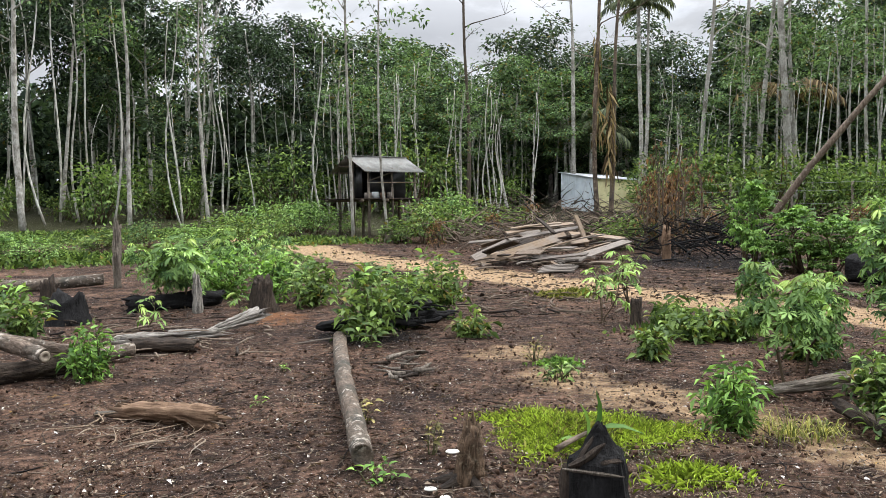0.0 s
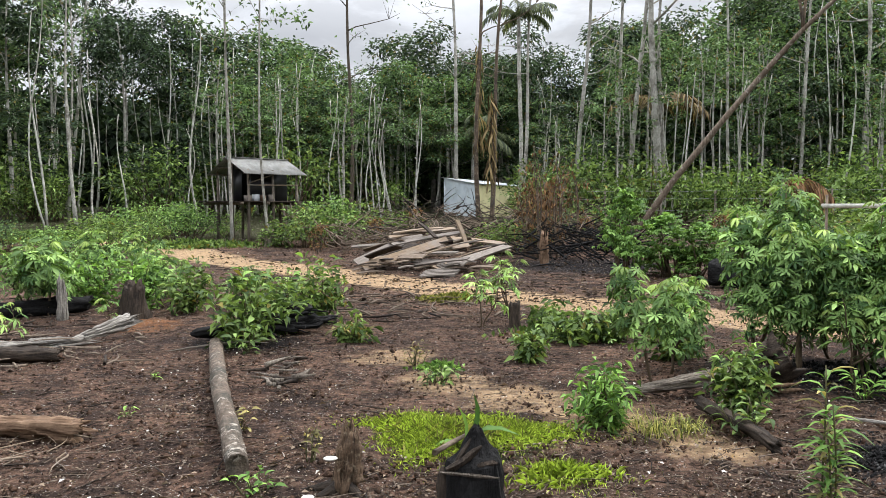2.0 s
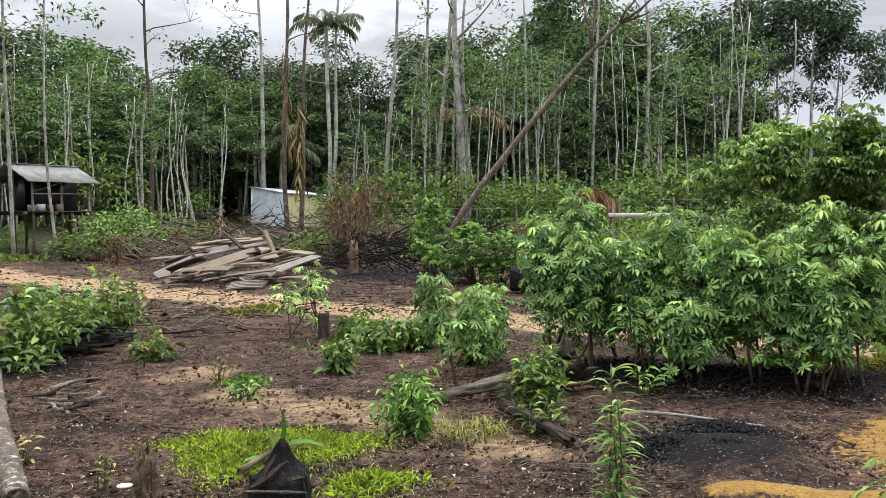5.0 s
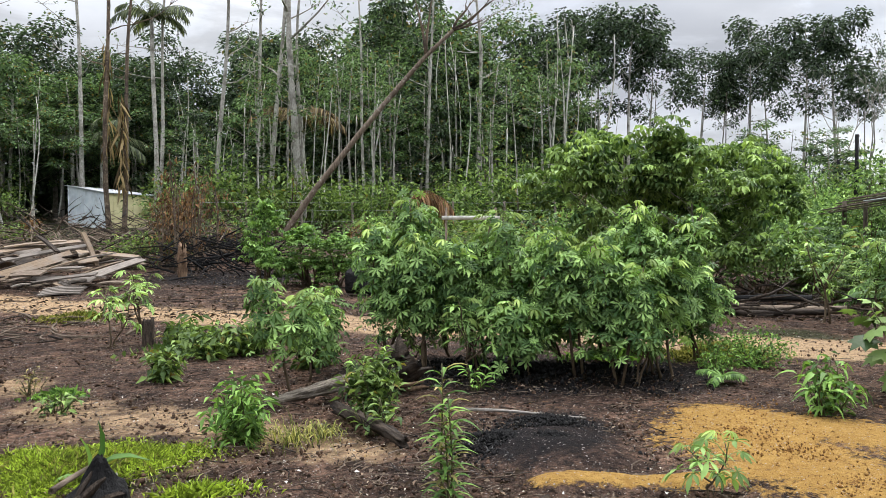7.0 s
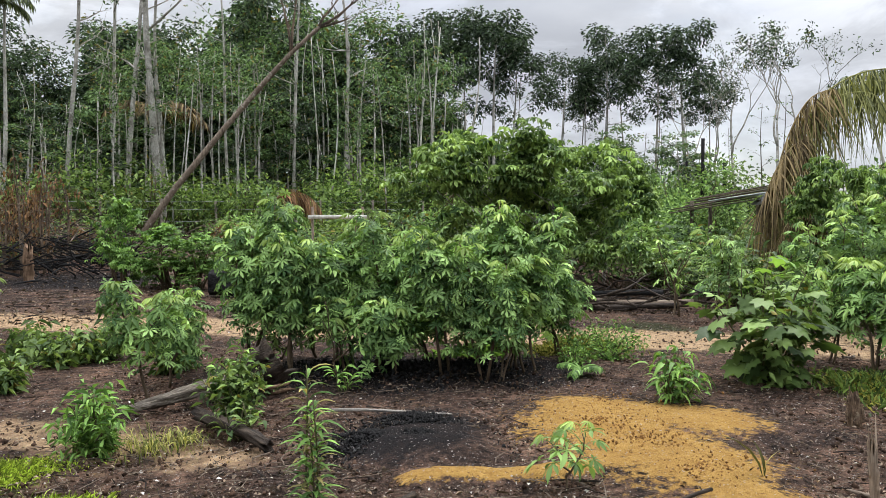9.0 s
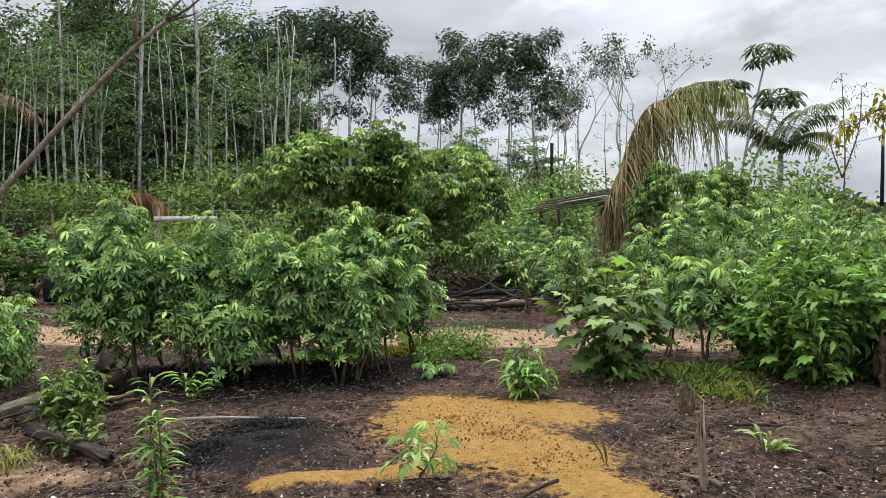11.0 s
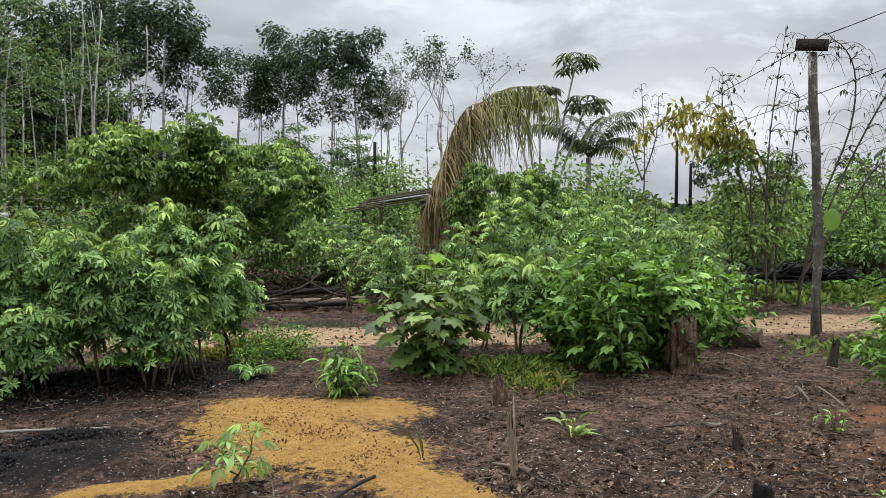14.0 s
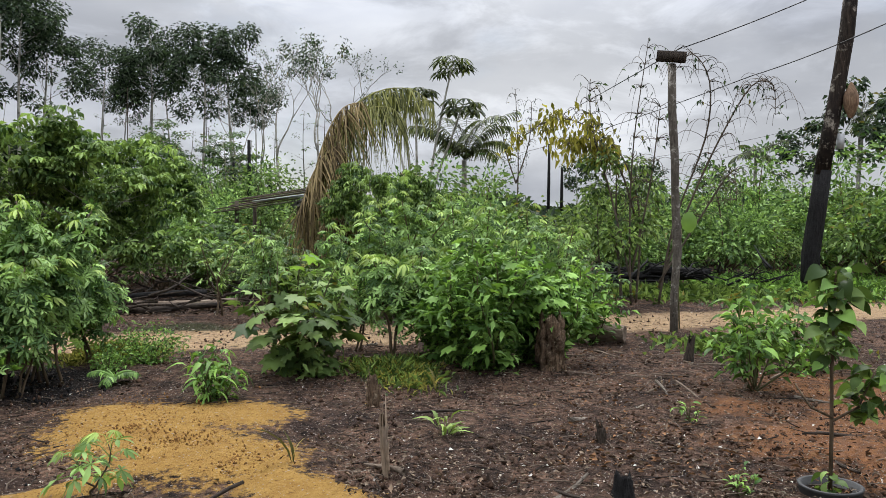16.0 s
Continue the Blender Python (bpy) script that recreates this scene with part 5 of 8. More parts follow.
def plank_heap():
    r = random.Random(21)
    k = 0

    def plank(b0, d0, z0, b1, d1, z1, w, th, mat, roll=0.0):
        p, q = at(b0, d0, z0), at(b1, d1, z1)
        g = Geo()
        length = (q - p).length
        n = 4
        for i in range(n):
            x0, x1 = length * i / n, length * (i + 1) / n
            sag = [-0.02 * math.sin(math.pi * x / length) for x in (x0, x1)]
            g.add([(sag[0], -w / 2, x0), (sag[0], w / 2, x0), (sag[0] + th, w / 2, x0), (sag[0] + th, -w / 2, x0),
                   (sag[1], -w / 2, x1), (sag[1], w / 2, x1), (sag[1] + th, w / 2, x1), (sag[1] + th, -w / 2, x1)],
                  [(0, 1, 5, 4), (1, 2, 6, 5), (2, 3, 7, 6), (3, 0, 4, 7)] + ([(3, 2, 1, 0)] if i == 0 else []) + ([(4, 5, 6, 7)] if i == n - 1 else []))
        ob = part("plank", g, mat, None, "", False)
        turn = Matrix(((0, 0, 1, 0), (0, 1, 0, 0), (-1, 0, 0, 0), (0, 0, 0, 1)))
        ob.matrix_world = aim(p, q - p, 1.0, roll) @ turn
        tagged(ob, "long sawn plank, weathered pale, lying in a heap", "plank", "heap of planks")

    # lower pile lying crosswise, then the long pale ones on top
    # darker wood colours in this pile put in shade below the top-lit planks
    for i in range(24):
        b, d = r.uniform(2.0, 9.5), r.uniform(19.3, 22.0)
        ln = r.uniform(2.6, 5.0)
        plank(b, d, 0.04 + 0.014 * i, b + ln * r.uniform(0.7, 1.0), d + r.uniform(-2.0, 2.0), 0.06 + 0.018 * i + r.uniform(0, 0.3), r.uniform(0.10, 0.2), 0.03, (M_PLANK, M_STICK, M_CHAR_BROWN, M_PLANK_GREY)[i % 4], r.uniform(-0.5, 0.5))
    plank(2.4, 19.0, 0.10, 8.3, 20.2, 0.66, 0.20, 0.035, M_PLANK, 0.95)
    plank(2.9, 19.4, 0.22, 9.8, 20.6, 0.52, 0.17, 0.035, M_PLANK, 0.6)
    plank(4.4, 20.3, 0.55, 9.4, 20.9, 0.83, 0.22, 0.03, M_PLANK_GREY, 0.2)
    plank(4.2, 20.8, 0.70, 8.8, 21.4, 0.90, 0.17, 0.03, M_PLANK, 0.3)
    plank(4.5, 21.0, 0.80, 8.0, 21.0, 0.93, 0.22, 0.03, M_PLANK, 0.1)
    plank(1.6, 21.5, 0.42, 4.6, 21.3, 0.48, 0.2, 0.03, M_PLANK_GREY, 0.2)
    plank(1.9, 19.6, 0.15, 6.4, 21.6, 0.75, 0.22, 0.03, M_PLANK_GREY, 0.7)
    plank(8.6, 21.6, 0.62, 12.4, 22.4, 0.42, 0.22, 0.04, M_PLANK, 0.4)
    plank(9.8, 20.6, 0.35, 9.0, 20.9, 1.12, 0.16, 0.04, M_PLANK, 0.2)
    plank(7.5, 20.2, 0.72, 6.4, 20.9, 1.05, 0.14, 0.04, M_CHAR_BROWN, 0.2)
    for i in range(9):
        plank(7.4 + 0.28 * i, 18.7 + 0.04 * i, 0.10 + 0.02 * i, 10.8 + 0.22 * i, 20.2 + 0.12 * i, 0.30 + 0.02 * i, 0.2, 0.025, M_PLANK_GREY if i % 3 else M_PLANK, 0.35)
    for i in range(5):
        plank(6.3 + 0.1 * i, 17.3 + 0.2 * i, 0.05 + 0.012 * i, 8.7 + 0.1 * i, 17.5 + 0.2 * i, 0.05 + 0.012 * i, 0.17, 0.03, M_PLANK_GREY, 0.0)
    for i in range(26):
        b, d = r.uniform(1.2, 11.0), r.uniform(18.2, 20.0)
        ln = r.uniform(0.8, 2.2)
        plank(b, d, 0.02 + 0.008 * i, b + ln, d + r.uniform(-0.6, 0.6), 0.03 + 0.01 * i, r.uniform(0.06, 0.14), 0.025, r.choice((M_CHAR_BROWN, M_PLANK_GREY, M_STICK)), r.uniform(-0.2, 0.2))


plank_heap()

# ---- fallen logs and stumps ----
log("fallen_log", at(-7.9, 9.4, 0.09), at(-7.0, 4.65, 0.06), 0.075, 0.065, M_BARK_LOG, "fallen slim trunk with grey lichen-spotted bark on bare soil", 2, bend=0.012, segs=40)
log("fallen_log", at(-22.4, 6.4, 0.06), at(-16.4, 5.9, 0.07), 0.055, 0.085, M_WOOD_RED, "short reddish rotten log with stripped bark", 3, wob=0.95, torn=0.16, n=26)
log("fallen_log", at(-30.5, 9.0, 0.36), at(-26.6, 7.9, 0.28), 0.07, 0.062, M_BARK_LOG, "pale log with hollow end resting on a dark log", 4, wob=0.4)
log("fallen_log", at(-29.5, 8.8, 0.33), at(-25.0, 8.2, 0.27), 0.055, 0.05, M_BARK_LOG, "birch-pale log resting on a dark log", 5, wob=0.4)
log("fallen_log", at(-31.0, 8.0, 0.14), at(-23.5, 8.5, 0.12), 0.10, 0.075, M_CHAR_BROWN, "dark half-charred log on bare soil", 6, wob=0.6, torn=0.1)
log("fallen_log", at(-25.5, 8.7, 0.13), at(-21.3, 8.8, 0.11), 0.075, 0.065, M_BARK_LOG, "pale sawn log section with peeling bark", 7)
split_log(at(-22.6, 9.7, 0.08), at(-15.5, 10.0, 0.07), 0.085, 0.05, M_WOOD_BLEACHED, "split grey weathered log on bare soil", 8, 12, 0.4)
split_log(at(-16.8, 9.9, 0.08), at(-12.9, 10.6, 0.20), 0.035, 0.10, M_WOOD_BLEACHED, "split grey weathered log with torn end", 9, 14, 0.6)
log("fallen_log", at(-21.5, 9.2, 0.08), at(-17.5, 9.1, 0.07), 0.08, 0.07, M_CHAR_BROWN, "thin charred log on bare soil", 10, wob=0.6, torn=0.1)
split_log(at(-9.4, 9.8, 0.10), at(-1.0, 10.3, 0.2), 0.07, 0.2, M_CHAR, "charred black root log with splintered wood", 11, 12, 0.5)
split_log(at(-6.5, 10.1, 0.18), at(-1.6, 10.2, 0.30), 0.06, 0.12, M_CHAR, "charred black root log with splintered wood", 12, 9, 0.5)
log("fallen_log", at(-32, 17, 0.16), at(-22.8, 16.8, 0.14), 0.125, 0.10, M_BARK_LOG, "pale fallen trunk across the clearing", 13)
log("fallen_log", at(-21.5, 12.9, 0.12), at(-15.5, 13.2, 0.10), 0.13, 0.10, M_CHAR, "charred black log lying in weeds", 14, wob=0.7, torn=0.15)
split_log(at(20.2, 6.75, 0.05), at(29.6, 7.3, 0.2), 0.03, 0.105, M_WOOD_GREY, "grey split log with a hollow rotten end", 15, 14, 0.3)
log("root_end", at(28.6, 7.15, 0.2), at(30.4, 7.2, 0.3), 0.13, 0.19, M_CHAR_BROWN, "dark hollow root end of a rotten log", 35, wob=0.9, torn=0.2, kind_group="")
log("fallen_log", at(25.2, 6.35, 0.08), at(29.8, 5.45, 0.05), 0.05, 0.038, M_CHAR_BROWN, "short half-charred log on bare soil", 16, wob=0.75, torn=0.12)
log("dry_branch", at(34.0, 6.35, 0.03), at(42.6, 6.3, 0.05), 0.014, 0.008, M_WOOD_BLEACHED, "pale dry branch on burnt soil", 17, n=7, bend=0.03, kind_group="dry branches")
log("fallen_log", at(26.0, 16.2, 0.25), at(31.0, 16.0, 0.2), 0.24, 0.18, M_CHAR, "thick charred log beside the sandy track", 18, wob=0.5)
log("fallen_log", at(50, 14.2, 0.12), at(59, 14.0, 0.12), 0.07, 0.06, M_STICK, "thin grey fallen trunk beyond the track", 19, n=8)
log("fallen_log", at(49.5, 13.8, 0.06), at(58, 13.7, 0.07), 0.06, 0.05, M_CHAR_BROWN, "thin charred fallen trunk beyond the track", 20, n=8)
log("fallen_log", at(51, 14.5, 0.2), at(57, 14.3, 0.22), 0.05, 0.05, M_CHAR, "thin charred fallen trunk beyond the track", 21, n=8)
log("fallen_log", at(83.3, 10.7, 0.12), at(85.8, 10.6, 0.12), 0.12, 0.11, M_STICK, "short brown log at the edge of the weeds", 22)
split_log(at(84.0, 18.9, 0.22), at(91.0, 19.4, 0.26), 0.10, 0.14, M_CHAR, "long charred split log beyond the track", 23, 6, 0.3)
split_log(at(83.6, 18.2, 0.12), at(89.6, 18.5, 0.10), 0.09, 0.10, M_CHAR, "long charred split log beyond the track", 24, 5, 0.3)
log("fallen_log", at(87.0, 18.9, 0.42), at(91.0, 19.3, 0.36), 0.09, 0.06, M_CHAR, "charred log lying on other logs", 25, wob=0.7, torn=0.1)
M_BARK_LEANER = wood_mat("stripped_brown_bark", (0.07, 0.05, 0.036), (0.36, 0.29, 0.22), 4.0, (5, 5, 1.0), stain=(0.10, 0.075, 0.055), spots=(0.42, 0.38, 0.32), spot_scale=6.0)
leaner = thing("leaning_trunk", Matrix.Identity(4), "long dead trunk leaning across with bare forking limbs", "tree")
line = [at(bb, 30.5, zz) for bb, zz in ((21.0, -0.2), (22.2, 0.95), (23.8, 2.2), (25.3, 3.2), (26.85, 4.25), (28.4, 5.25), (29.95, 6.2), (31.5, 7.15), (33.4, 8.1))]
part("trunk", Geo().tube(line, [0.13, 0.115, 0.11, 0.105, 0.1, 0.095, 0.088, 0.08, 0.07], 10, 0.3, 26), M_BARK_LEANER, leaner)
for bb, zz, kk in ((35.6, 8.45, 8), (34.6, 9.1, 8), (30.7, 9.3, 7), (32.0, 9.6, 7), (36.4, 9.2, 8)):
    end = at(bb, 30.3, zz)
    limb = curved(line[kk], end, 0.12, 7, random.Random(int(bb * 10)))
    limb_geo = Geo().tube(limb, [0.065, 0.055, 0.05, 0.04, 0.035, 0.025, 0.012], 5)
    for q in (2, 3, 4, 5):
        limb_geo.tube(curved(limb[q], limb[q] + Vector((rng.uniform(-.5, .5), rng.uniform(-.5, .5), rng.uniform(0, .6))), 0.06, 4), [0.022, 0.018, 0.012, 0.006], 4)
    part("limb", limb_geo, M_BARK_BURNT, leaner)

near_stump = thing("charred_stump", Matrix.Translation(at(9.4, 4.25)) @ Matrix.Rotation(-0.16, 4, "Z") @ Matrix.Diagonal((0.83, 0.9, 0.93, 1)), "charred black stump with a pointed splintered top", "stump", "tree stumps")
g = Geo()
rows = ((-0.05, 0.235, 0.17), (0.06, 0.215, 0.16), (0.16, 0.205, 0.155), (0.235, 0.19, 0.14), (0.265, 0.15, 0.11), (0.29, 0.115, 0.075), (0.335, 0.088, 0.05), (0.38, 0.062, 0.036), (0.41, 0.05, 0.034), (0.425, 0.034, 0.024))
for z, wx, wy in rows:
    for k in range(22):
        a = k * 6.2832 / 22
        f = 1 + 0.22 * noise.noise(Vector((math.cos(a) * 2.2, math.sin(a) * 2.2, z * 3))) + 0.16 * noise.noise(Vector((math.cos(a) * 6, math.sin(a) * 6, z * 9)))
        g.v.append((math.cos(a) * wx * 0.88 * f + 0.02 * (z > 0.25), math.sin(a) * wy * f, z + 0.03 * noise.noise(Vector((math.cos(a) * 3, math.sin(a) * 3, z * 6 + 4)))))
g.f = [(i * 22 + k, i * 22 + (k + 1) % 22, i * 22 + 22 + (k + 1) % 22, i * 22 + 22 + k) for i in range(len(rows) - 1) for k in range(22)] + [tuple((len(rows) - 1) * 22 + k for k in range(22))]
part("body", g, M_CHAR, near_stump, "", False)
for a, b2, w0, mt in (((-0.21, -0.15, 0.215), (0.16, -0.155, 0.185), 0.010, M_WOOD_GREY), ((-0.17, -0.13, 0.225), (0.05, -0.09, 0.345), 0.022, M_CHAR_BROWN), ((-0.13, -0.12, 0.205), (-0.02, -0.07, 0.38), 0.018, M_CHAR_BROWN),
                      ((-0.2, -0.13, -0.02), (-0.19, -0.12, 0.24), 0.03, M_CHAR_BROWN), ((0.16, -0.11, 0.0), (0.13, -0.09, 0.27), 0.03, M_CHAR), ((0.02, -0.11, 0.235), (0.15, -0.1, 0.25), 0.02, M_CHAR_BROWN)):
    part("splinter", Geo().tube(curved(a, b2, 0.012, 6, random.Random(int(w0 * 1000))), [w0 * 0.6, w0, w0 * 0.9, w0, w0 * 0.8, w0 * 0.3], 6, 0.7, 3), mt, near_stump, "", False)
splintered_stump(0.5, 4.45, 0.34, 0.11, M_BARK_TORN, "small torn brown stump with bracket fungi", 2, 11, 0.06, 0.6)
for a0, ln in ((2.9, 0.3), (3.6, 0.22), (5.2, 0.2)):
    log("surface_root", at(0.5, 4.45, 0.05), at(0.5, 4.45, -0.01) + Vector((math.cos(a0) * ln, math.sin(a0) * ln, 0)), 0.04, 0.012, M_CHAR_BROWN, "brown root spreading from a torn stump", 31, 10, 0.5, 0.03, 10, "surface roots")
splintered_stump(-17.1, 12.4, 0.54, 0.085, M_WOOD_BLEACHED, "pale grey splintered stump", 3, 9, -0.03, 0.6)
stump(at(-12.8, 12.1), 0.55, 0.15, M_CHAR_BROWN, "thick brown stump with a torn top", 4, 0.28, 1.2, groove=0.8, n=28)
splintered_stump(-22.0, 16.6, 1.25, 0.11, M_WOOD_GREY, "tall splintered grey stump", 5, 8, 0.02, 0.8)
stump(at(-26.1, 13.8), 0.55, 0.12, M_CHAR_BROWN, "brown stump among fallen logs", 6, 0.4, 1.3)
stump(at(-25.0, 12.0), 0.5, 0.24, M_CHAR, "round charred black tree stump", 7, 0.5, 1.2)
stump(at(12.8, 10.5), 0.36, 0.07, M_CHAR_BROWN, "dark upright stump among cassava", 8, 0.15, 1.1)
splintered_stump(15.0, 20.5, 0.85, 0.13, M_WOOD_RED, "split reddish stump by the burnt heap", 9, 8, 0.02, 0.9)
splintered_stump(81.0, 8.6, 0.56, 0.17, M_BARK_TORN, "broken brown stump at the edge of a bush", 10, 18, -0.12, 0.7)
splintered_stump(70.1, 4.9, 0.37, 0.034, M_PLANK, "thin upright dead wood stem", 11, 5)
splintered_stump(68.9, 6.7, 0.25, 0.065, M_BARK_TORN, "small splintered dark stump", 12, 9)
stump(at(86.6, 4.7), 0.17, 0.055, M_CHAR, "small charred pointed stump", 13, 0.5, 1.3)
splintered_stump(84.9, 5.8, 0.12, 0.045, M_CHAR_BROWN, "small torn stump in bare soil", 14, 7)
stump(at(90.0, 9.4), 0.35, 0.04, M_CHAR_BROWN, "thin dark leaning stump", 15, 0.4, 1.3, lean=0.3)
stump(at(-3.9, 27.5), 0.6, 0.16, M_WOOD_GREY, "grey stump beside the stilt hut", 16, 0.3, 1.2)

# ---- cassava and shrubs of the clearing ----
CAS = "leafy cassava plant, fresh green with pale young tops"
for i, (b, d, h, w, n) in enumerate(((29.3, 8.5, 1.76, .8, 60), (31.8, 8.2, 1.84, .9, 70), (34.4, 8.2, 1.6, .8, 60), (37.3, 8.3, 1.64, .8, 60), 
                                     (42.3, 7.9, 1.45, .8, 64), (45.0, 7.8, 1.38, .8, 64), (46.7, 8.4, 1.47, .8, 60), (48.1, 8.2, 1.75, .9, 70), (50.0, 9.2, 1.28, .7, 44),
                                     (33.0, 9.0, 1.3, .8, 44), (36.0, 8.9, 1.3, .8, 44), (41.0, 8.8, 1.1, .7, 36), (44.0, 8.7, 1.4, .8, 44), (30.6, 8.7, 0.5, .5, 18), (38.3, 7.8, 0.9, .7, 36), (46.0, 7.7, 0.85, .6, 30), (34.8, 7.9, 0.8, .6, 30))):
    cassava(at(b, d), h, w, CAS, 40 + i, 2, int(n * 1.0), 0.9, 0.22, fill=9.0)
for i, (b, d, h, w, n) in enumerate(((-14.0, 16.5, 1.15, 1.2, 40), (-10.7, 13.6, .85, 1.0, 36), (-19.4, 13.4, 1.0, 1.0, 30), (-12.3, 14.8, .95, 1.1, 36), (10.7, 10.7, .74, .6, 22), (12.2, 12.0, .9, .5, 22),
                                     (68.8, 12.8, 1.9, 1.2, 40), (71.6, 12.2, 2.0, 1.2, 40), (74.5, 12.6, 2.0, 1.2, 44), (78.5, 12.4, 1.8, 1.2, 40), (66.2, 12.2, 1.5, 1.0, 34), (61.0, 12.8, 1.4, 1.0, 30), (81.6, 12.4, 1.5, 1.0, 34), (57.8, 13.0, 1.3, .9, 24),
                                     (-16.0, 15.0, 1.0, 1.0, 34), (94.0, 8.3, 0.6, .5, 16), (70.2, 9.2, 1.25, .9, 44), (72.3, 9.4, 1.2, .9, 44), (67.5, 9.6, 1.1, .9, 36))):
    cassava(at(b, d), h, w, CAS, 80 + i, 2, int(n * 1.1), 1.0, 0.2)
cassava(at(22.1, 7.1), 1.02, 0.6, "single cassava plant with yellowish young leaves", 95, 1, 46, 0.78, 0.2)
cassava(at(23.3, 7.9), 0.9, 0.6, "cassava plant with hanging green leaves", 96, 1, 40, 0.8, 0.15)
cassava(at(50.4, 4.7), 0.34, 0.3, "small cassava seedling on sandy soil", 97, 1, 20, 0.75, 0.2)
cassava(at(-14.4, 11.8), 0.31, 0.3, "cassava seedling on bare soil", 98, 1, 10, 0.7, 0.2)
cassava(at(-20.4, 10.6), 0.42, 0.36, "small cassava plant on bare soil", 99, 1, 14, 0.8, 0.2)

SH = "green leafy shrub in bare soil"
cassava(at(-17.6, 12.9), 1.0, 0.9, "cassava plant with large dull green leaves", 50, 2, 44, 1.35, 0.1, fill=3.0)
shrub(at(-12.2, 13.3), 0.85, 1.0, SH, 51, 80, LF_BRIGHT, 1.0, 8, fill=420, fill_mat=M_LEAF_BRIGHT_J)
shrub(at(-15.0, 14.2), 0.95, 1.3, SH, 52, 80, LF_BRIGHT, 1.0, 8, fill=480, fill_mat=M_LEAF_BRIGHT_J)
shrub(at(-9.3, 12.6), 0.8, 0.9, SH, 53, 80, LF_SHRUB, 1.0, 8, fill=380)
shrub(at(-29.5, 12.5), 0.7, 1.1, SH, 54, 60, LF_BRIGHT, 1.1, 8, fill=380, fill_mat=M_LEAF_BRIGHT_J)
shrub(at(1.4, 9.4), 0.34, 0.55, SH, 55, 40, LF_OLIVE, 0.8, 7, fill=160)
shrub(at(23.6, 8.6), 0.55, 0.8, SH, 56, 50, LF_SHRUB, 0.9, 8, fill=300)
shrub(at(-6.2, 9.5), 0.84, 1.1, SH, 1, 130, LF_SHRUB, 1.0, 9, pool_top=LF_BRIGHT, fill=420)
shrub(at(-3.6, 10.2), 0.80, 1.0, SH, 2, 100, LF_SHRUB, 1.0, 8, pool_top=LF_BRIGHT, fill=360)
shrub(at(-1.0, 11.0), 0.95, 1.1, SH, 3, 110, LF_SHRUB, 1.0, 8, pool_top=LF_BRIGHT, fill=420)
shrub(at(-5.6, 8.9), 0.38, 0.4, SH, 4, 36, LF_SHRUB, 0.9, 5)
shrub(at(-24.0, 8.0), 0.52, 0.55, "bright green shrub growing by pale logs", 5, 120, LF_BRIGHT, 0.6, 10, fill=420, fill_mat=M_LEAF_BRIGHT_J, fill_size=0.07)
shrub(at(-27.8, 10.6), 0.7, 0.95, SH, 6, 90, LF_SHRUB, 1.1, 8, pool_top=LF_BRIGHT, fill=300)
shrub(at(7.2, 7.2), 0.18, 0.42, "low dark green shrub on bare soil", 7, 60, LF_SHRUB, 0.6, 9, lift=0.1)
shrub(at(5.8, 8.0), 0.24, 0.33, "olive weed on bare soil", 8, 50, LF_LANCE_OLIVE, 0.5, 8)
shrub(at(13.7, 8.2), 0.37, 0.46, "dense dark green shrub on bare soil", 9, 80, LF_SHRUB, 0.75, 9, fill=220, fill_size=0.1)
shrub(at(16.8, 9.4), 0.45, 0.9, SH, 10, 100, LF_SHRUB, 0.8, 9, fill=300)
shrub(at(19.4, 9.6), 0.44, 0.6, SH, 11, 60, LF_SHRUB, 0.8, 8, fill=220)
shrub(at(15.0, 10.0), 0.40, 0.7, SH, 12, 70, LF_SHRUB, 0.8, 8, fill=240)
shrub(at(18.6, 5.8), 0.47, 0.6, "leafy shrub with narrow bright leaves", 13, 130, LF_LANCE, 0.62, 12, fill=520, fill_mat=M_LEAF_BRIGHT_J, fill_size=0.10, fill_slim=0.24)
shrub(at(27.7, 6.4), 0.58, 0.56, "dense shrub with bright top growing over a log", 14, 170, LF_SHRUB, 0.6, 12, pool_top=LF_BRIGHT, fill=500, fill_size=0.08)
shrub(at(27.8, 5.9), 0.3, 0.45, SH, 15, 60, LF_SHRUB, 0.6, 8)
shrub(at(35.0, 7.3), 0.28, 0.32, "small shrub with drooping leaves", 16, 34, LF_LANCE, 0.9, 6)
shrub(at(57.9, 7.0), 0.50, 0.46, "plant with long drooping light green leaves", 17, 90, LF_LONG, 0.62, 9, lift=0.1, fill=160, fill_mat=M_LEAF_BRIGHT_J, fill_size=0.08)
shrub(at(53.5, 9.1), 0.40, 0.95, "soft low green weeds", 18, 40, LF_BRIGHT, 0.45, 10, lift=0.2, fill=900, fill_mat=M_LEAF_BRIGHT_J, fill_size=0.05)
shrub(at(51.2, 8.6), 0.3, 0.6, "soft low green weeds", 19, 20, LF_BRIGHT, 0.4, 7, lift=0.2, fill=420, fill_mat=M_LEAF_BRIGHT_J, fill_size=0.05)
shrub(at(63.7, 8.2), 1.34, 1.25, "tall plant with broad drooping lobed green leaves", 20, 170, LF_LOBED_DARK, 0.72, 9, lift=-0.25, pool_top=LF_LOBED, low=0.05, fill=380, fill_size=0.10)
shrub(at(74.0, 8.9), 1.25, 1.1, "dense bright green leafy bush", 21, 240, LF_LOBED_SMALL, 0.95, 12, lift=-0.05, low=0.04, fill=1500, fill_mat=M_LEAF_BRIGHT_J, fill_size=0.11)
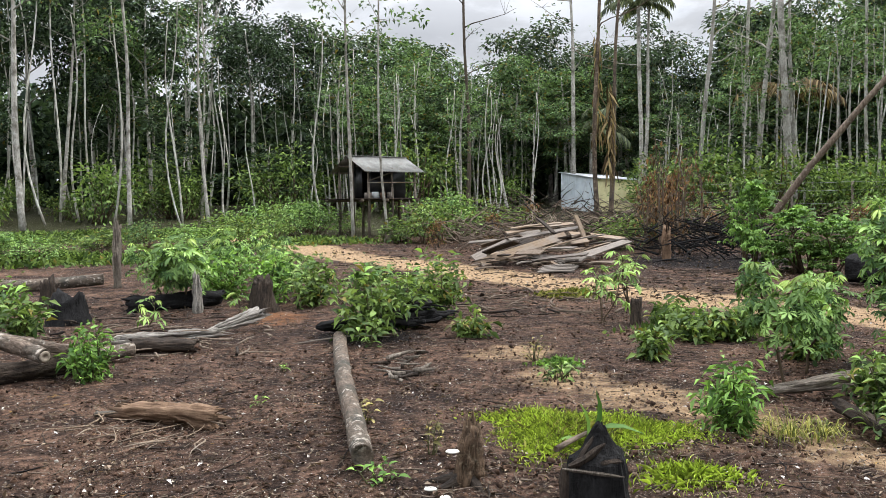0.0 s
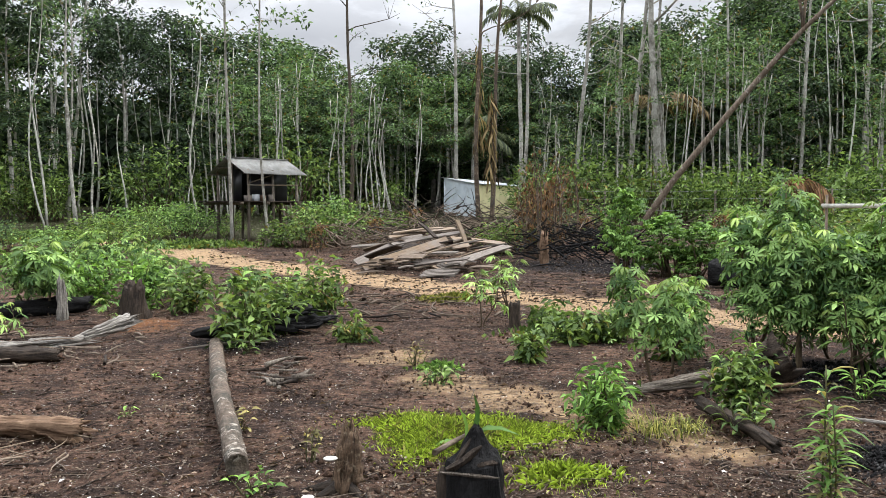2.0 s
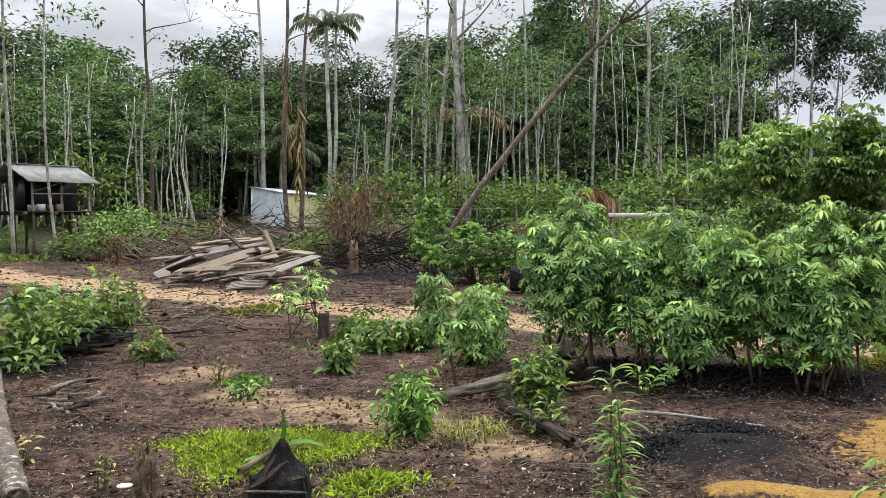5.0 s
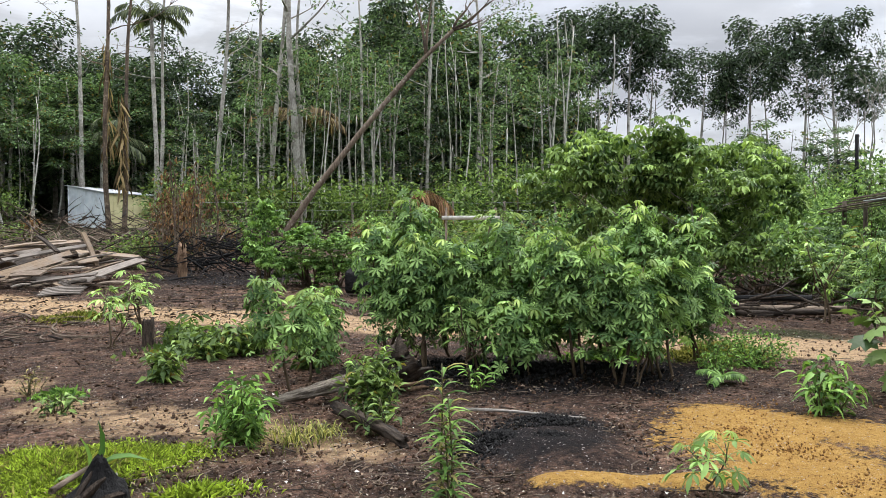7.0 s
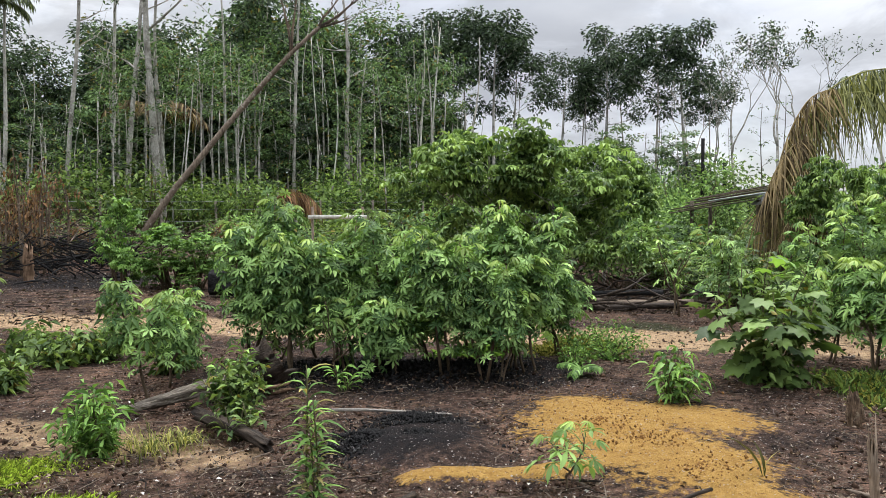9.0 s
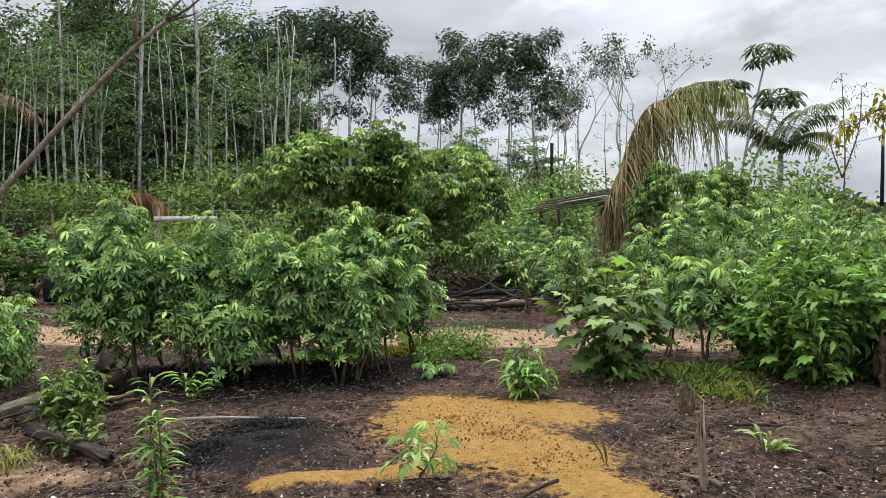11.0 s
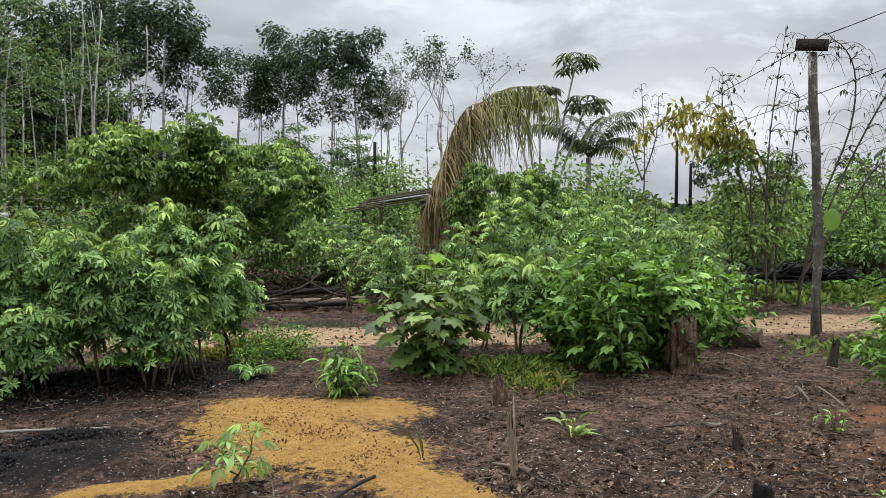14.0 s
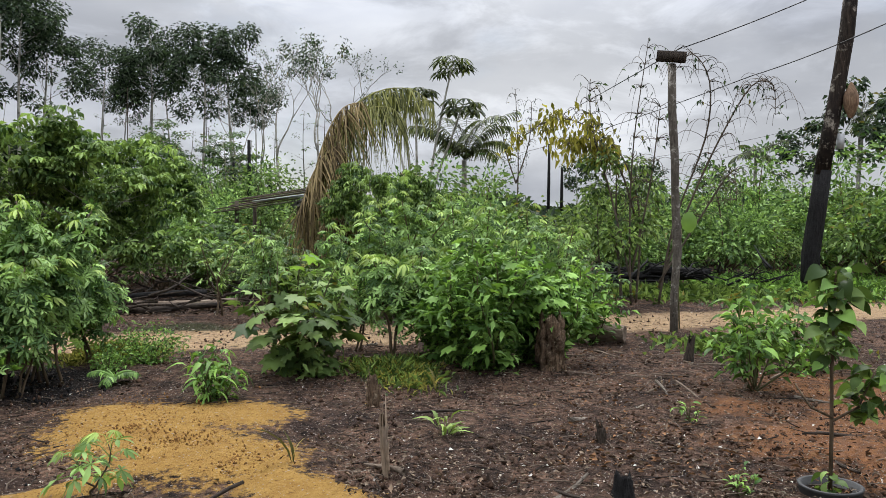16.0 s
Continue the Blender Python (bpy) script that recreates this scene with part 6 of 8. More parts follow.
shrub(at(76.8, 8.4), 1.48, 1.3, "dense bright green leafy bush", 22, 240, LF_LOBED_SMALL, 0.95, 14, lift=-0.05, low=0.04, fill=1500, fill_mat=M_LEAF_BRIGHT_J, fill_size=0.11)
shrub(at(80.0, 8.9), 1.27, 1.1, "dense bright green leafy bush", 23, 240, LF_LOBED_SMALL, 0.95, 12, lift=-0.05, low=0.04, fill=1500, fill_mat=M_LEAF_BRIGHT_J, fill_size=0.11)
shrub(at(83.4, 10.6), 1.14, 1.1, "green bush beside the track", 24, 130, LF_BRIGHT, 0.95, 9, fill=500, fill_mat=M_LEAF_BRIGHT_J)
shrub(at(94.3, 8.1), 1.0, 0.95, "young plant with large pale green leaves", 25, 90, LF_BRIGHT, 1.1, 8, lift=0.0, low=0.35, fill=300, fill_mat=M_LEAF_BRIGHT_J, fill_size=0.11)
shrub(at(97.0, 9.5), 0.8, 1.0, "young plant with large pale green leaves", 26, 70, LF_BRIGHT, 1.2, 7, lift=0.0, fill=260, fill_mat=M_LEAF_BRIGHT_J, fill_size=0.11)
shrub(at(94.1, 5.01), 0.14, 0.26, "small leafy weed beside a pot", 36, 30, LF_BRIGHT, 0.45, 6)
shrub(at(90.5, 6.6), 0.2, 0.2, "tiny green seedling on soil", 27, 18, LF_BRIGHT, 0.5, 4)
shrub(at(73.9, 5.8), 0.14, 0.2, "pale green rosette plant on bare soil", 28, 18, with_mat(LF_LONG, M_LEAF_YOUNG), 0.55, 3, low=0.0, lift=0.9, name="rosette_plant")
shrub(at(-5.8, 4.5), 0.16, 0.28, "low green seedling at a log's end", 29, 26, LF_BRIGHT, 0.5, 6)
shrub(at(-6.3, 5.8), 0.19, 0.18, "pale yellowish seedling on soil", 30, 18, LF_OLIVE, 0.5, 3)
shrub(at(-1.7, 5.0), 0.29, 0.2, "thin seedling with few olive leaves", 31, 14, LF_OLIVE, 0.5, 4)
shrub(at(-11.9, 7.8), 0.11, 0.15, "tiny green seedling on soil", 32, 8, LF_BRIGHT, 0.5, 3)
shrub(at(-13.7, 6.5), 0.07, 0.14, "tiny green seedling on soil", 33, 8, LF_BRIGHT, 0.4, 3)


def tall_herb(place, h, stems, seed):
    """Upright unbranched stems with drooping lance leaves all the way up."""
    r = random.Random(seed)
    top = thing("tall_herb", Matrix.Translation(place), "tall upright herb with narrow pale leaves", "plant")
    for s in range(stems):
        p0 = Vector((r.uniform(-0.05, 0.05), r.uniform(-0.05, 0.05), -0.05))
        hh = h * (1 - 0.22 * s)
        pts = curved(p0, p0 + Vector((r.uniform(-0.05, 0.05), r.uniform(-0.05, 0.05), hh)), 0.015, 8, r)
        stem = part("stem", Geo().tube(pts, [0.007 - 0.0005 * i for i in range(8)], 5), M_STEM_GREEN, top)
        for i in range(40):
            f = 0.06 + 0.94 * i / 42
            q = f * 7
            j = min(int(q), 6)
            a = i * 2.4
            put_leaf(r.choice(LF_LANCE_OLIVE if i % 3 == 0 else LF_LANCE), stem, aim(pts[j].lerp(pts[j + 1], q - j), (math.cos(a), math.sin(a), 0.45), 0.9 * r.uniform(0.8, 1.2)))


tall_herb(at(32.5, 4.4), 0.80, 3, 5)

# ---- mid-distance thickets on the far side of the track ----


def thickets():
    r = random.Random(9)
    mats = (M_LEAF_SHRUB_J, M_LEAF_CASSAVA_J, M_LEAF_WOODS_LIGHT)
    kinds = [thicket("leafy_thicket", 2.0, 1.7 + 0.22 * k, 600 + k, (1300 - 60 * k) * (1 + 2 * (k % 2)), 0.11 + 0.014 * k, mats[k % 3], "leafy green thicket beyond the sandy track", group="thickets", clumps=11 + 2 * k, flat=0.6, fingers=6 if k % 2 else 0) for k in range(7)]
    spots = [[] for _ in kinds]
    for b, d, h in ((28.5, 19.5, 0.9), (32, 18, 1.4), (36, 18.5, 1.5), (40, 19, 1.8), (54.4, 16.6, 1.5), (57, 20, 1.5), (59.5, 19, 1.5), (58, 16.5, 1.0), (61.5, 17.0, 1.1),
                    (63.5, 14.5, 1.0), (69.3, 14.5, 1.5), (72, 14.2, 1.75), (75, 14.5, 1.9), (77.5, 15, 1.5), (81, 14.8, 1.1), (76, 19, 2.0), (80, 20, 1.3), (71.5, 16.5, 2.2), (84.5, 22, 2.2), (88, 24, 2.2), (86, 27, 2.2), (91, 26, 2.0), (94.5, 24, 1.7),
                    (98, 27, 2.6), (101, 24, 2.3), (104, 22, 2.2), (96, 30, 2.6), (92, 32, 2.6), (84, 29, 2.4), (79.5, 26, 1.4), (75, 25, 2.6), (60, 26, 2.2), (56, 25, 2.0), (52, 24, 2.0), (47, 25, 2.0), (43, 26, 1.8), (38, 26, 1.6), (33, 27, 1.6),
                    (-8.9, 31, 1.3), (-10.5, 31, 1.4), (-12, 29, 1.3), (-13.5, 28, 1.3), (-15, 26, 1.1), (-9.6, 33, 1.4), (-27, 23, .75), (-25, 24, .75), (-23, 26, .75), (-29, 25, 1.1), (-17.5, 24, .9), (-20, 27, 1.0), (0.2, 28, 1.7), (1.6, 29, 1.5), (-1.2, 27.0, 1.4), (5, 31, 1.0),
                    (15.5, 31, 1.1), (18, 33, 1.3), (28, 30, 1.4), (99, 33, 2.6), (89, 36, 2.5), (-6.5, 32.5, 1.0), (-3.0, 27.6, .8), (12.4, 24, 1.0), (30.5, 23, 1.3), (42, 22, 1.8), (65, 22, 1.8), (50.5, 20, 1.6), (-4.2, 13.6, .6)):
        spots[r.randrange(len(kinds))].append((at(b, d), r.uniform(0, 6.28), (h / 2.0 * 0.6 + 0.4, h / 2.0)))
    for k, s in zip(kinds, spots):
        scatter_copies(k, s)


thickets()
pair = thicket("bright_bush", 2.0, 1.3, 640, 3600, 0.13, M_LEAF_BRIGHT_J, "bright green bush by burnt branches beyond the track", group="bright bushes", clumps=15, flat=0.7, fingers=6)
scatter_copies(pair, [(at(20.4, 18.4), 0.2, (0.8, 1.0)), (at(23.4, 18.0), 2.0, (1.0, 0.72)), (at(25.4, 17.8), 4.0, (0.9, 0.62))])
big = tree("broad_leafy_tree", 3.5, 701, 0.15, 4.0, 10800, 0.2, M_LEAF_TREE, M_BARK_PALE, 0.06, "round leafy young tree with drooping green leaves", 20, 0.2, 0.3, "young trees", droop=0.75, clump=0.062, fingers=6)
scatter_copies(big, [(at(45.0, 16.8), 0.4, 0.9), (at(49.6, 16.6), 2.0, 0.84), (at(53.0, 18.6), 4.0, 0.72), (at(68.0, 15.6), 1.2, (0.5, 0.68)), (at(70.2, 16.0), 3.1, (0.52, 0.62))])

# ---- utility post ----
post = thing("wire_post", Matrix.Translation(at(89.0, 12.1)), "weathered wooden post with a board nailed across its top", "post")
part("pole", Geo().tube([(0, 0, -0.4), (0.01, 0.02, 0.5), (0.0, -0.01, 1.1), (0.0, 0.03, 1.8), (-0.01, 0.05, 2.4), (-0.02, 0.1, 3.1), (-0.02, 0.11, 3.75)], [0.066, 0.06, 0.062, 0.055, 0.054, 0.05, 0.052], 12, 0.4, 2), M_POST, post)
part("cross_board", Geo().box(Matrix.Translation((-0.08, 0.12, 3.84)) @ Matrix.Rotation(radians(6), 4, "X"), 0.06, 0.40, 0.15), M_CHAR_BROWN, post)
M_POLE = wood_mat("scorched_pole_bark", (0.010, 0.008, 0.007), (0.075, 0.055, 0.042), 5.0, (5, 5, 0.8), stain=(0.012, 0.010, 0.010), spots=(0.34, 0.30, 0.25), bump=0.9, spot_scale=5.0)
tall = thing("burnt_pole", Matrix.Translation(at(97.0, 19.5)), "tall burnt trunk used as a power pole", "post")
part("charred_base", Geo().tube([(0, 0, -0.4), (0.03, -0.05, 0.8), (0.05, -0.14, 1.7), (0.05, -0.22, 2.6)], [0.20, 0.185, 0.175, 0.160], 14, 0.35, 4), M_CHAR, tall, "charred black base")
part("pole", Geo().tube([(0.05, -0.21, 2.5), (0.05, -0.36, 3.6), (0.05, -0.62, 5.5), (0.05, -0.85, 8.5)], [0.159, 0.155, 0.145, 0.125], 14, 0.35, 4), M_POLE, tall)

# ---- beyond the track: plank hut, palms and dead wood ----


def frond(geo, base, way, length, leaflet, n=26, arch=0.8, hang=0.6, width=0.05, sweep=0.0):
    """One palm frond: a bending rib with a row of leaflets on both sides."""
    way = Vector(way).normalized()
    flat = Vector((way.x, way.y, 0))
    flat = flat.normalized() if flat.length > 1e-3 else Vector((1, 0, 0))
    pts, p, d = [], Vector(base), way.copy()
    steps = 12
    for i in range(steps + 1):
        pts.append(p.copy())
        d = (d + Vector((0, 0, -arch * 2.0 / steps * (0.4 + i / steps))) + flat * 0.02).normalized()
        p = p + d * length / steps
    geo.tube(pts, [0.022 * (1 - 0.85 * i / steps) for i in range(steps + 1)], 4, cap=False)
    for i in range(n):
        s = 0.12 + 0.87 * i / n
        q = s * steps
        j = min(int(q), steps - 1)
        c = pts[j].lerp(pts[j + 1], q - j)
        t = (pts[j + 1] - pts[j]).normalized()
        side = t.cross(Vector((0, 0, 1)))
        side = side.normalized() if side.length > 1e-3 else Vector((1, 0, 0))
        ln = leaflet * (0.55 + 0.45 * math.sin(math.pi * s)) * rng.uniform(0.85, 1.1)
        for sd in (-1, 1):
            w = side * sd * (1 - 0.6 * hang) + t * 0.55 + Vector((0, 0, -hang * rng.uniform(0.7, 1.3)))
            blade(geo, c, w, (0, 0, 1), ln, width, 0.25 + hang * 0.4, (0.4, 1.0, 0.7, 0.0), 0.1)


def palm(name, place, trunk_h, trunk_r, fronds, label, seed, length, leaflet, material, bark=None, arch=0.8, hang=0.5, lift=(0.2, 1.2), width=0.05, n=24, bearings=None):
    r = random.Random(seed)
    top = thing(name, Matrix.Translation(place), label, "palm", "palms")
    if trunk_h > 0.1:
        part("trunk", Geo().tube(curved((0, 0, -0.2), (0, 0, trunk_h), 0.02 * trunk_h, 8, r), [trunk_r * (1.1 - 0.03 * i) for i in range(8)], 8, 0.1, seed), bark or M_BARK_PALE, top)
    for i in range(fronds):
        a = i * 2.4 + r.uniform(-0.3, 0.3) if bearings is None else radians(90 - bearings[i % len(bearings)] + r.uniform(-14, 14))
        g = Geo()
        frond(g, (0, 0, trunk_h), (math.cos(a), math.sin(a), r.uniform(*lift)), length * r.uniform(0.8, 1.1), leaflet, n, arch * r.uniform(0.8, 1.2), hang, width)
        part("frond", g, material, top)
    return top


M_FROND_OLD = leaf_mat("ageing_palm_leaflets", (0.09, 0.13, 0.04), (0.27, 0.33, 0.12), rough=0.5, through_light=0.25)


def plank_hut():
    hut = thing("plank_hut", frame_at(66.5, 20.5, -12), "weathered plank hut with board lean-to half hidden in bushes", "hut")
    rail = part("wall_rail", beam(Geo(), (-1.4, 0.06, 0.9), (1.6, 0.06, 0.9), 0.07, 0.05), M_BARK_DARK, hut)
    for k in range(17):
        x = -1.3 + 0.175 * k
        h = 1.75 + 0.04 * math.sin(k * 2.1)
        part("board", Geo().box(Matrix.Translation((x, 0.012 * (k % 2), h / 2 - 0.05)) @ Matrix.Rotation(radians(1.0 * math.sin(k)), 4, "Y"), 0.16, 0.025, h), M_WOOD_GREY, rail)
    for k in range(6):
        part("gable_board", Geo().box(Matrix.Translation((1.25 + 0.11 * k, 0.1, 2.3 - 0.03 * (k % 3))), 0.10, 0.025, 0.55 - 0.06 * (k % 3)), M_PLANK, hut)
    for x, y in ((-1.35, 0.1), (1.65, 0.1), (-1.35, 2.2), (1.65, 2.2), (-3.0, 0.2), (-3.0, 1.6)):
        part("post", Geo().tube([(x, y, -0.2), (x, y, 1.0), (x, y, 1.85)], [0.06, 0.055, 0.05], 7, 0.2, 2), M_BARK_DARK, hut)
    for i in range(5):
        g = Geo()
        corrugated(g, Matrix.Translation((-1.1 + 0.68 * i, 1.0, 2.0 + 0.01 * (i % 2))) @ Matrix.Rotation(radians(12), 4, "X"), 0.74, 2.6, 6, 0.018)
        part("roof_sheet", g, M_SHEET, hut)
    for k in range(9):
        x0 = -3.3 + 0.12 * math.sin(k * 2.3)
        part("eave_board", beam(Geo(), (x0, -0.5 + 0.27 * k, 1.54 + 0.05 * k + 0.015 * (k % 2)), (-1.3, -0.45 + 0.27 * k, 1.84 + 0.05 * k + 0.02 * (k % 3)), 0.24, 0.018), (M_WOOD_GREY, M_STICK, M_PLANK_GREY)[k % 3], hut, "loose grey roof board" if k == 0 else "")
    part("ridge_cover", beam(Geo(), (-2.35, -0.15, 1.83), (-1.1, -0.15, 2.0), 0.7, 0.02), M_ZINC, hut)


plank_hut()

# the great half-dead palm that arches over the hut
def drooping_palm(place_b, place_d, ribs, label, seed):
    """A palm whose long ribs bend over and trail curtains of hanging leaflets; a rib is (material, leaflet length, points of bearing, distance, height)."""
    r = random.Random(seed)
    base = at(place_b, place_d)
    top = thing("arching_palm", Matrix.Translation(base), label, "palm", "palms")
    part("trunk", Geo().tube([(0, 0, -0.2), (0.02, 0, 0.3), (0, 0.02, 0.8)], [0.2, 0.18, 0.13], 9, 0.3, seed), M_BARK_DARK, top)
    for material, leaflet, knots in ribs:
        pts = [at(*k) - base for k in knots]
        fine = []
        for i in range(len(pts) - 1):
            p0, p1, p2, p3 = pts[max(i - 1, 0)], pts[i], pts[i + 1], pts[min(i + 2, len(pts) - 1)]
            for s in (0, 0.25, 0.5, 0.75):
                fine.append(0.5 * (2 * p1 + (p2 - p0) * s + (2 * p0 - 5 * p1 + 4 * p2 - p3) * s * s + (3 * p1 - p0 - 3 * p2 + p3) * s ** 3))
        fine.append(pts[-1])
        m = len(fine) - 1
        g = Geo().tube(fine, [0.03 * (1 - 0.85 * i / m) for i in range(m + 1)], 5, cap=False)
        for i in range(120):
            s = 0.14 + 0.85 * i / 120
            j = min(int(s * m), m - 1)
            c = fine[j].lerp(fine[j + 1], s * m - j)
            t = (fine[j + 1] - fine[j]).normalized()
            side = t.cross(Vector((0, 0, 1)))
            side = side.normalized() if side.length > 1e-3 else Vector((1, 0, 0))
            ln = leaflet * (0.55 + 0.5 * math.sin(math.pi * min(1, 0.15 + s))) * r.uniform(0.2, 1.15)
            if r.random() < 0.2:
                continue
            ln = min(ln, c.z * r.uniform(0.75, 1.0) + 0.1)
            for sd in (-1, 1):
                w = side * sd * r.uniform(0.1, 0.65) + t * r.uniform(-0.25, 0.55) + Vector((r.uniform(-0.28, 0.28), r.uniform(-0.28, 0.28), -1.0))
                blade(g, c, w, side * sd + Vector((0, 0, 0.3)), ln, r.uniform(0.014, 0.032), r.uniform(0.1, 0.5), (0.5, 1.0, 0.8, 0.45, 0.0), 0.16)
        part("frond", g, material, top)


drooping_palm(64.2, 17.2, [
    (M_FROND_DRY, 1.9, ((63.9, 17.0, 0.5), (63.7, 16.9, 1.5), (64.1, 16.9, 2.4), (64.9, 16.9, 3.2), (66.0, 17.0, 3.75), (67.4, 17.1, 3.9))),
    (M_FROND_DRY, 1.5, ((65.0, 17.0, 0.4), (66.0, 16.6, 1.0), (66.6, 16.4, 1.3), (67.2, 16.2, 1.2), (67.7, 16.1, 0.7))),
    (M_FROND_DRY, 1.2, ((64.6, 17.0, 0.4), (64.9, 16.6, 1.3), (65.4, 16.4, 1.7), (66.0, 16.2, 1.5), (66.5, 16.1, 0.9))),
    (M_FROND_DRY, 1.6, ((63.8, 17.1, 0.5), (63.3, 16.7, 1.5), (63.6, 16.6, 2.1), (64.6, 16.6, 2.7), (65.8, 16.7, 3.0))),
    (M_FROND_OLD, 1.7, ((64.3, 17.2, 0.6), (64.3, 17.2, 2.1), (65.2, 17.2, 3.2), (67.4, 17.3, 3.75), (69.3, 17.3, 3.8), (70.4, 17.3, 3.45))),
    (M_FROND_OLD, 1.3, ((64.5, 17.3, 0.7), (64.8, 17.4, 2.5), (66.0, 17.5, 3.6), (68.2, 17.5, 4.15), (70.6, 17.6, 4.25), (72.3, 17.6, 3.9))),
    (M_FROND_OLD, 1.3, ((64.6, 17.4, 0.7), (65.0, 17.7, 2.7), (66.4, 17.8, 3.7), (68.8, 17.9, 4.1), (71.2, 17.9, 4.0)))],
    "large palm with half-dead brown fronds arching to the ground", 31)
palm("palm_tree", at(74.2, 35), 3.5, 0.12, 15, "green palm with a fan of upright fronds", 34, 3.2, 0.8, M_FROND, None, 0.75, 0.35, (0.5, 2.6), 0.09, 26)
palm("palm_tree", at(93.5, 62), 4.6, 0.13, 11, "distant palm over the scrub", 35, 2.6, 0.7, M_FROND, None, 0.9, 0.4, (0.2, 1.6), 0.12, 14)
palm("palm_tree", at(99.6, 62), 7.0, 0.14, 11, "distant palm over the scrub", 36, 2.6, 0.7, M_FROND, None, 0.9, 0.4, (0.2, 1.6), 0.12, 14)
palm("palm_tree", at(13.3, 42), 10.2, 0.10, 12, "tall thin palm at the forest's edge", 37, 2.2, 0.6, M_FROND, None, 1.0, 0.5, (0.1, 1.6), 0.08, 20)
palm("palm_tree", at(22.6, 46), 6.0, 0.10, 9, "palm with yellowing fronds behind a pale trunk", 38, 3.2, 0.8, M_FROND_DRY, None, 0.9, 0.5, (0.3, 1.0), 0.09, 20)
palm("palm_tree", at(10.2, 48), 4.2, 0.10, 12, "dark palm at the forest's edge", 39, 3.0, 0.8, M_FROND, None, 0.9, 0.5, (0.3, 1.8), 0.09, 20)
palm("dead_palm", at(30.4, 24), 1.9, 0.05, 3, "drooping dead brown palm frond", 40, 1.5, 0.5, M_LEAF_DRY, None, 1.4, 0.9, (0.6, 1.6), 0.05, 16, [120, 140, 100])
palm("palm_seedling", at(51.5, 8.0), 0.05, 0.02, 6, "small palm seedling with arching leaflets", 41, 0.26, 0.09, M_LEAF_BRIGHT_J, None, 0.8, 0.3, (0.5, 1.5), 0.018, 14)
palm("palm_seedling", at(60.8, 17.5), 0.3, 0.04, 9, "young palm with spreading fronds", 42, 1.5, 0.4, M_LEAF_BRIGHT_J, None, 0.8, 0.3, (0.4, 1.3), 0.045, 22)
palm("palm_seedling", at(63.0, 15.2), 0.2, 0.04, 8, "young palm with spreading fronds", 43, 1.3, 0.35, M_LEAF_BRIGHT_J, None, 0.8, 0.3, (0.3, 1.1), 0.045, 22)
palm("palm_seedling", at(30.0, 19.0), 0.2, 0.04, 9, "young palm with grey-green fronds", 44, 1.7, 0.4, M_FROND, None, 0.8, 0.3, (0.4, 1.4), 0.04, 24)


def cecropia(place, tips, label, seed):
    """A cecropia: bare forking stems, each ending in layered umbrellas of big lobed leaves."""
    r = random.Random(seed)
    top = thing("cecropia_tree", place, label, "tree")
    for side, away, z, layers in tips:
        pts = curved((0, 0, 0.5), (side, away, z), 0.12, 7, r)
        part("stem", Geo().tube(pts, [0.06, 0.055, 0.05, 0.045, 0.04, 0.035, 0.03], 6), M_BARK_PALE, top)
        for k in range(layers):
            c = pts[-1] - Vector((0, 0, 0.28 * k))
            for i in range(8):
                a = i * 0.785 + k * 0.3 + r.uniform(-0.15, 0.15)
                g = Geo()
                tip = c + Vector((math.cos(a) * 0.5, math.sin(a) * 0.5, r.uniform(-0.1, 0.2)))
                stalk(g, c, tip, 0.012)
                for m in range(8):
                    b = a + (m / 7 * 2 - 1) * 2.4
                    blade(g, tip, (math.cos(b), math.sin(b), -0.25), (0, 0, 1), 0.5 * r.uniform(0.8, 1.1), 0.11, 0.3, (0.2, 0.8, 1.0, 0.0), 0.05)
                part("leaf", g, M_FROND, top)


cecropia(frame_at(71.2, 30), [(1.15, 0.2, 6.9, 2), (1.5, -0.4, 5.3, 2), (-0.15, 0.4, 5.9, 2), (-1.15, 0.2, 5.75, 2), (-0.6, 1.0, 5.4, 1)], "tall cecropia with umbrella-like leaf clusters", 3)


